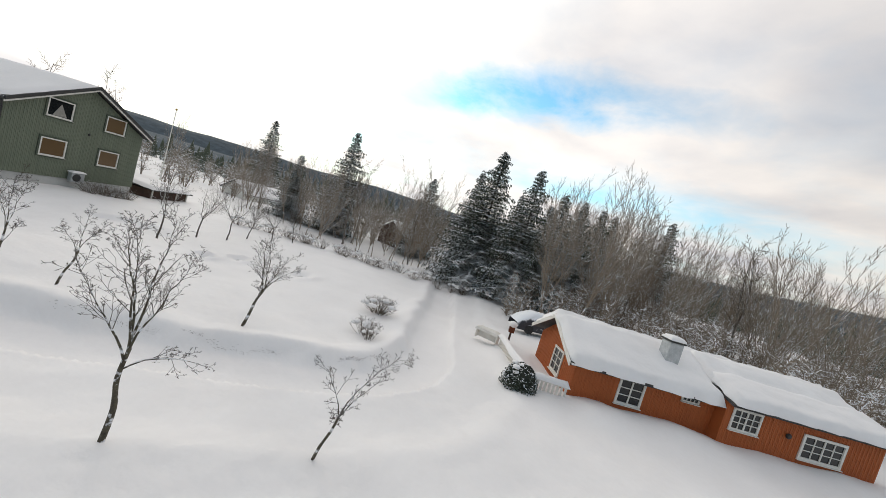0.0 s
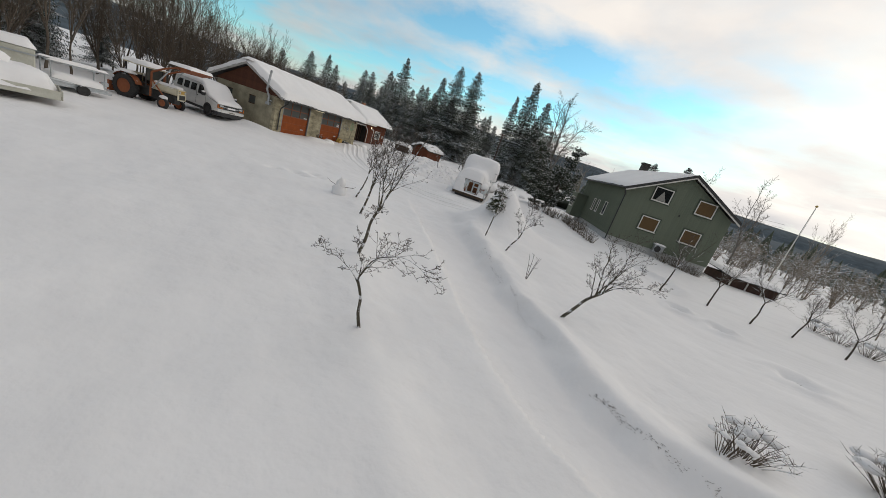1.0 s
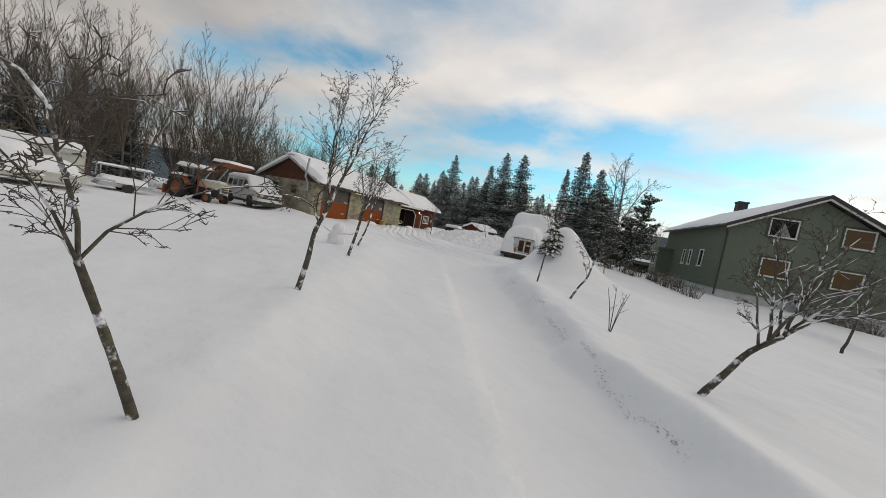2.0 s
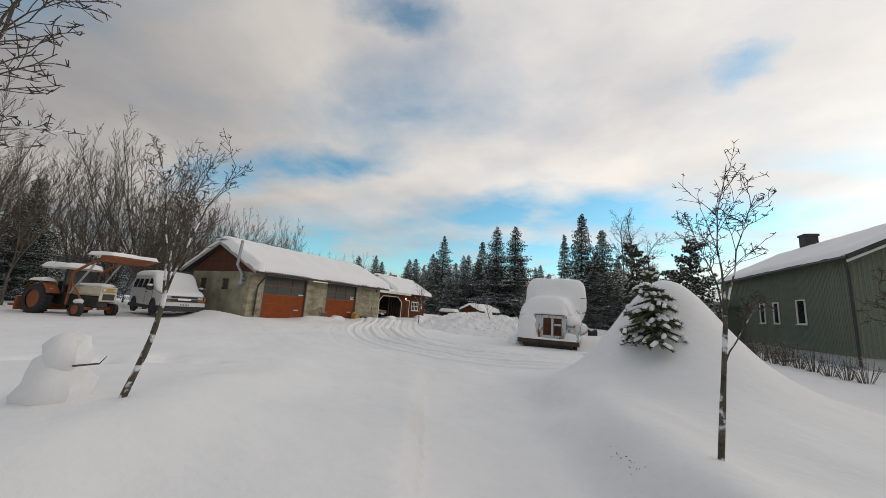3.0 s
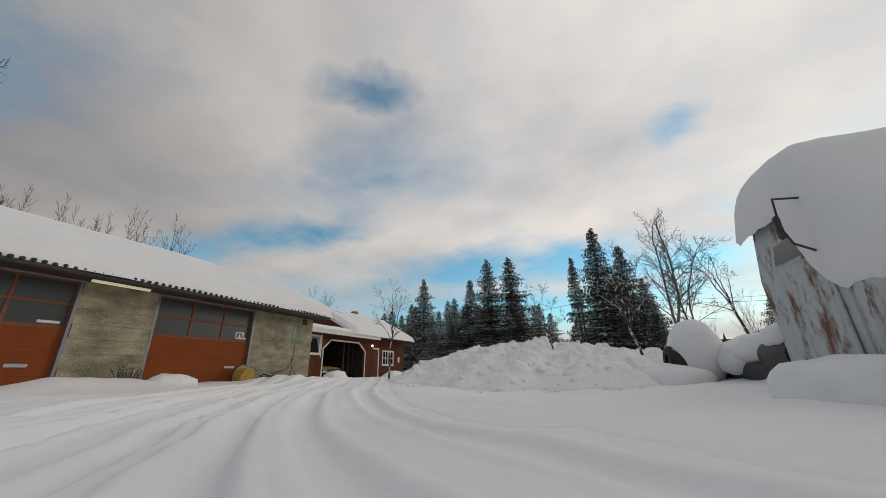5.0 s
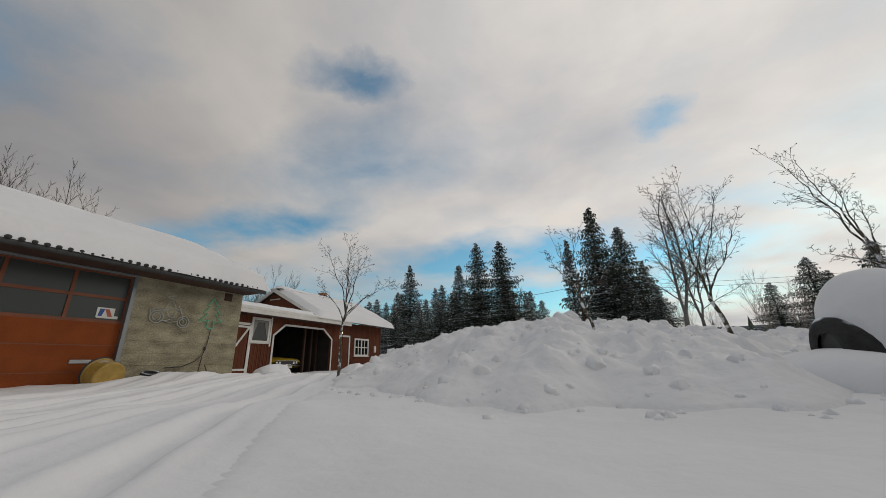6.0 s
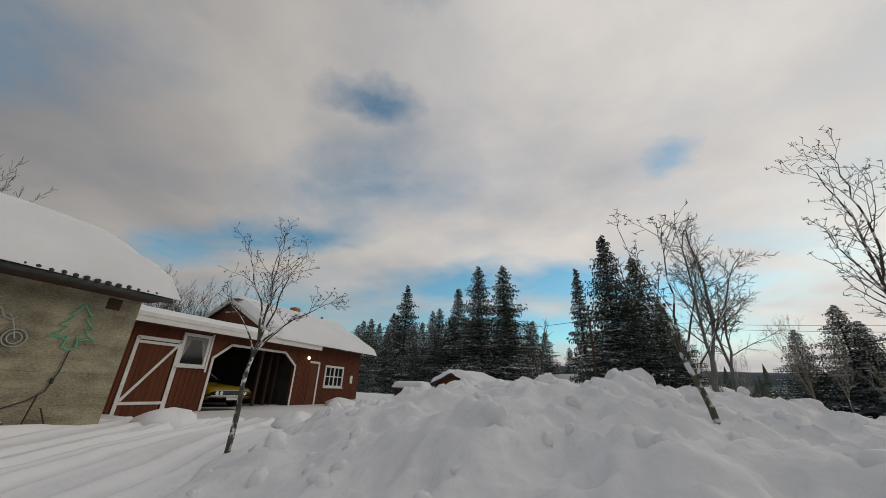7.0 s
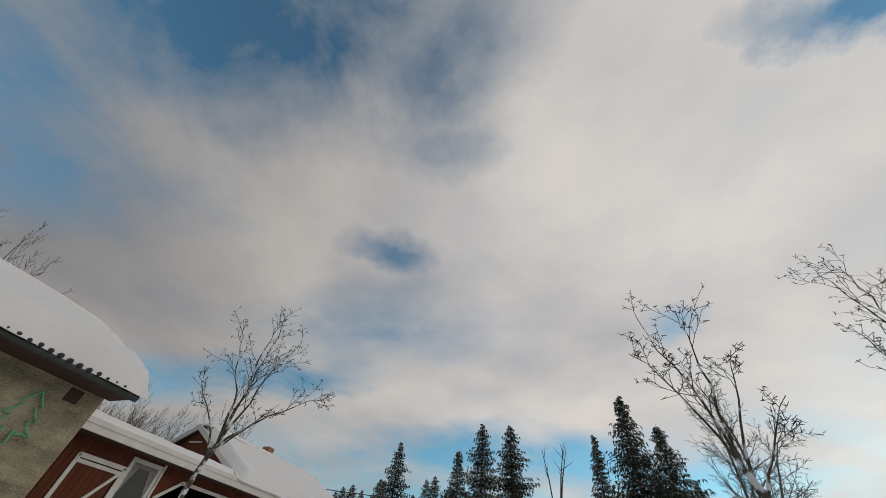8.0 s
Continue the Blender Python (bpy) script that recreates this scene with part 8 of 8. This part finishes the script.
bb = bare_tree("birch", pose(60, 3, -2.2), 605, 13, 0.14, (0.05, 0.02), bir, "birches", 0.2, 2, 0.2, BIRCH, WOODTWIG, 3, kids=(10, 10, 14), fine=True, thin=0.011, taper=0.42, ratio=0.34, spread=0.8, kink=0.09, up=0.02, bare=0.1)
for x, y, h in ((64.6, 3.9, 14), (58, -8, 12), (55, -22, 13), (61, -36, 15), (52, -34, 13), (44, 27, 12), (36, 22.5, 10), (46, -40, 12), (70, -12, 12), (-12, -16, 9), (-15, -24, 10)):
    s = h / 13
    copy_thing(bb, Matrix.Translation((x, y, gz(x, y) - 0.3)) @ Matrix.Rotation(ra.random() * 6, 4, "Z") @ Matrix.Diagonal((s, s, s, 1)))

# ---- small things and the distance ----
# snow-covered stump that looks like a little cairn
sm = thing("snow_stump", pose(12.86, -11.4, gz(12.86, -11.4)), "waist-high stump of packed snow with twigs", "snow stump")
part("body", Geo().ball((0, 0, 0.1), (0.30, 0.28, 0.30), 14, 9, 0.35, 1).ball((0.02, 0.02, 0.38), (0.19, 0.18, 0.24), 12, 8, 0.3, 3), SNOW, sm, smooth=True)
g = Geo().tube([(0.15, 0, 0.3), (0.5, 0.1, 0.36), (0.62, 0.1, 0.44)], [0.01, 0.008, 0.004], 4).tube([(-0.15, 0, 0.28), (-0.5, 0.05, 0.34), (-0.6, 0, 0.42)], [0.01, 0.008, 0.004], 4)
part("twig", g, TWIG, sm)

# dead grass and leaf crumbs along the cut bank
rng = random.Random(31)
g = Geo()
line = smooth_line(ROAD, 14)
for k in range(900):
    i = rng.randrange(len(line) - 50)
    (x0, y0), (x1, y1) = line[i], line[i + 1]
    d = Vector((x1 - x0, y1 - y0, 0)).normalized()
    f_ = rng.random()
    x0, y0 = x0 + (x1 - x0) * f_, y0 + (y1 - y0) * f_
    nrm = Vector((-d.y, d.x, 0))
    o = rng.gauss(2.02, 0.025)
    x, y = x0 + nrm.x * o, y0 + nrm.y * o
    z = gz(x, y)
    l = rng.uniform(0.008, 0.035)
    if y > -8.5 or noise.noise(Vector((x * 0.9, y * 0.9, 3.0))) < -0.25:
        continue
    p = Vector((x, y, z + 0.008))
    e = p + (d + Vector((rng.gauss(0, 0.6), rng.gauss(0, 0.6), 0))) * l + Vector((0, 0, 0.006))
    g.tube([p, e], [rng.uniform(0.002, 0.005), 0.0015], 3)
solo("bank_litter", g, DARKWOOD, Matrix(), "dead grass and leaf crumbs along the ploughed bank", "litter", kind="stuff")

# dark evergreen bush by the cabin terrace
eb = thing("evergreen_bush", pose(25.6, -22.2, gz(25.6, -22.2) - 0.05), "round dark evergreen bush spotted with snow by the terrace", "bush")
g, gs = Geo(), Geo()
for k in range(1500):
    v = Vector((rng.gauss(0, 1), rng.gauss(0, 1), abs(rng.gauss(0, 1)))).normalized()
    p = Vector((v.x * 0.68, v.y * 0.68, v.z * 0.85)) * rng.uniform(0.75, 1.05)
    a, b = v.orthogonal().normalized(), v.cross(v.orthogonal()).normalized()
    t = rng.random() * 6.3
    w = a * math.cos(t) + b * math.sin(t)
    i = len(g.v)
    g.v.extend((p - w * 0.05, p + v * 0.02 + w.cross(v) * 0.03, p + w * 0.05 + v * 0.05, p - w.cross(v) * 0.03))
    g.f.append((i, i + 1, i + 2, i + 3))
part("leaf_mass", g, material("dark leaf", (0.012, 0.02, 0.012), (0.03, 0.045, 0.026), 8, 0.6, snow=0.42), eb)
# dark ball filling the bush, painted as the shade between the leaves
part("shade_core", Geo().ball((0, 0, 0.35), (0.55, 0.55, 0.55), 12, 8, 0.3), plain("shade leaf", (0.012, 0.016, 0.01), 0.9), eb)
for k in range(9):
    a = rng.random() * 6.3
    gs.ball((math.cos(a) * 0.45 * rng.random(), math.sin(a) * 0.45 * rng.random(), 0.55 + 0.3 * rng.random()), (0.16, 0.16, 0.08), 8, 5, 0.4, k)
part("snow_tuft", gs, SNOW, eb, smooth=True)


def small_house(name, m, w, l, h, rise, wall, label, snow_t=0.3, windows=()):
    ob = thing(name, m, label, "building")
    part("wall", Geo().box(0, 0, -1.5, w, l, h).prism([(0, h), (w, h), (w / 2, h + rise - 0.1)], 1, 0, l), wall, ob)
    for s in (1, -1):
        ex = w / 2 + s * (w / 2 + 0.35)
        part("roof", Geo().prism([(w / 2, h + rise), (ex, h - 0.15), (ex, h - 0.27), (w / 2, h + rise - 0.12)], 1, -0.35, l + 0.35), ROOFDARK, ob)
        snow_roof(ob, (w / 2, -0.38, h + rise), ((ex - w / 2), 0, -rise - 0.15), (0, l + 0.76, 0), snow_t, s + w, edge=0.25, step_=0.4)
    for x, z, ww, hh in windows:
        window(ob, pose(x, -0.02, z), ww, hh, 2, 1, casing=0.07)
    return ob


small_house("storage_shed", pose(-1.6, 31.5, -0.1, 0, 0, -14), 3.0, 4.0, 1.5, 0.6, BARN, "small red storage shed with snowy roof", 0.35)
wp = thing("woodpile", pose(-3.3, 28.3, -0.1, 0, 0, -10), "stacked firewood under a thick cap of snow", "woodpile")
random.seed(3)
for r in range(5):
    for c in range(11):
        part("log", Geo().tube([(c * 0.2 + 0.1 * (r % 2), 0.0, 0.1 + r * 0.18), (c * 0.2 + 0.1 * (r % 2), 0.9, 0.1 + r * 0.18)], random.uniform(0.075, 0.1), 7), DARKWOOD, wp)
part("cap_snow", Geo().pillow((-0.2, -0.15, 1.0), (2.6, 0, 0), (0, 1.2, 0), 0.4, 14, 12, 0.35, 0.05, 2), SNOW, wp, smooth=True)
small_house("far_house", pose(8.2, 68, -0.6, 0, 0, 60), 6.5, 8, 2.2, 2.3, GREEN, "distant house with a white snowy roof", 0.4)
small_house("far_house", pose(-4.0, 62, -0.4, 0, 0, 10), 2.4, 3.0, 1.5, 1.0, GREEN, "small grey-green garden shed among spruces", 0.2)
small_house("far_barn", pose(16.5, 49.5, -0.6, 0, 0, -30), 5, 7, 1.5, 1.1, DARKWOOD, "brown barn half hidden by spruces", 0.25)
small_house("far_house", pose(80, -5, gz(80, -5) + 0.2, 0, 0, 65), 6, 8, 2.2, 1.8, DARKWOOD, "dark house among trees with a snowy roof", 0.4)
small_house("far_house", pose(75, 24, -2.4, 0, 0, 75), 7, 9, 2.4, 1.8, WHITEWOOD, "pale house behind the garden trees with snowy roof", 0.3)
# low green shelter beyond the heap
ls = thing("low_shelter", pose(21.5, 27.0, -0.6, 0, 0, -24), "low dark green shelter with a flat snowy roof", "shelter")
part("wall", Geo().box(0, 2.4, 0, 6.0, 2.5, 1.5).box(0, 0, 0, 0.1, 2.4, 1.5).box(5.9, 0, 0, 6.0, 2.4, 1.5), GREENTRIM, ls)
for x in (0.05, 3.0, 5.8):
    part("post", Geo().box(x, -0.05, 0, x + 0.12, 0.07, 1.5), GREENTRIM, ls)
part("beam", Geo().box(-0.2, -0.2, 1.35, 6.2, -0.1, 1.62), GREENTRIM, ls)
part("roof", Geo().box(-0.3, -0.25, 1.62, 6.3, 2.7, 1.72), GREENTRIM, ls)
snow_roof(ls, (-0.3, -0.25, 1.73), (6.6, 0, 0), (0, 2.95, 0), 0.22, 3.0, edge=0.2, step_=0.3)
for x, y, r in ((23.8, 22.5, 0.45), (26, 24, 0.6), (18.0, 20.0, 0.4)):
    solo("snow_hummock", Geo().ball((0, 0, 0.1), (r, r * 0.8, r * 0.6), 12, 8, 0.2, x), SNOW, pose(x, y, gz(x, y)), "round hummock of snow over a shrub", "snow hummock", "snow hummocks", smooth=True)

# power line
pl = thing("utility_pole", pose(9.6, 44.0, -0.5), "dark wooden utility pole with a crossarm", "utility pole")
part("pole", Geo().tube([(0, 0, 0), (0, 0, 8.6)], [0.13, 0.09], 8), DARKWOOD, pl)
part("crossarm", Geo().box(-0.6, -0.05, 8.2, 0.6, 0.05, 8.32), DARKWOOD, pl)
for x in (-0.5, 0.5):
    part("insulator", Geo().tube([(x, 0, 8.32), (x, 0, 8.5)], 0.04, 6), WHITEWOOD, pl)


def cable(a, b, sag, r, label):
    a, b = Vector(a), Vector(b)
    pts = [a.lerp(b, t / 16) - Vector((0, 0, sag * 4 * (t / 16) * (1 - t / 16))) for t in range(17)]
    solo("power_cable", Geo().tube(pts, r, 5), BLACKMETAL, Matrix(), label, "cable", "overhead cables")


cable((9.6, 44, 7.9), (-5.6, 24.2, 4.0), 0.5, 0.022, "thick sagging overhead cable")
cable((9.6, 44, 7.8), (60, 50, 8.0), 0.8, 0.016, "thin sagging overhead cable")
cable((9.6, 44, 7.5), (60, 50, 7.4), 0.9, 0.016, "thin sagging overhead cable")
# dry bush by the garage pier
shrub(pose(0.45, 4.25, gz(0.5, 4.25)), 777, 0.4, 0.55, 40, "dry twiggy bush in front of the concrete pier", "shrubs by the garage", False)
shrub(pose(3.6, 15.5, gz(3.6, 15.5)), 778, 0.7, 0.5, 30, "low bare shrub in the snow", "shrubs by the garage", False)
for k, (x, y, r) in enumerate(((0.9, 5.0, 0.5), (-1.9, 20.8, 0.7), (-1.6, 22.2, 0.8), (0.8, 11.4, 0.45), (2.4, 13.2, 0.4))):
    solo("snow_drift", Geo().ball((0, 0, 0), (r, r * 1.3, 0.32), 16, 9, 0.3, k), SNOW, pose(x, y, gz(x, y)), "small drift of shovelled snow by the wall", "snow drift", "snow drifts", smooth=True)
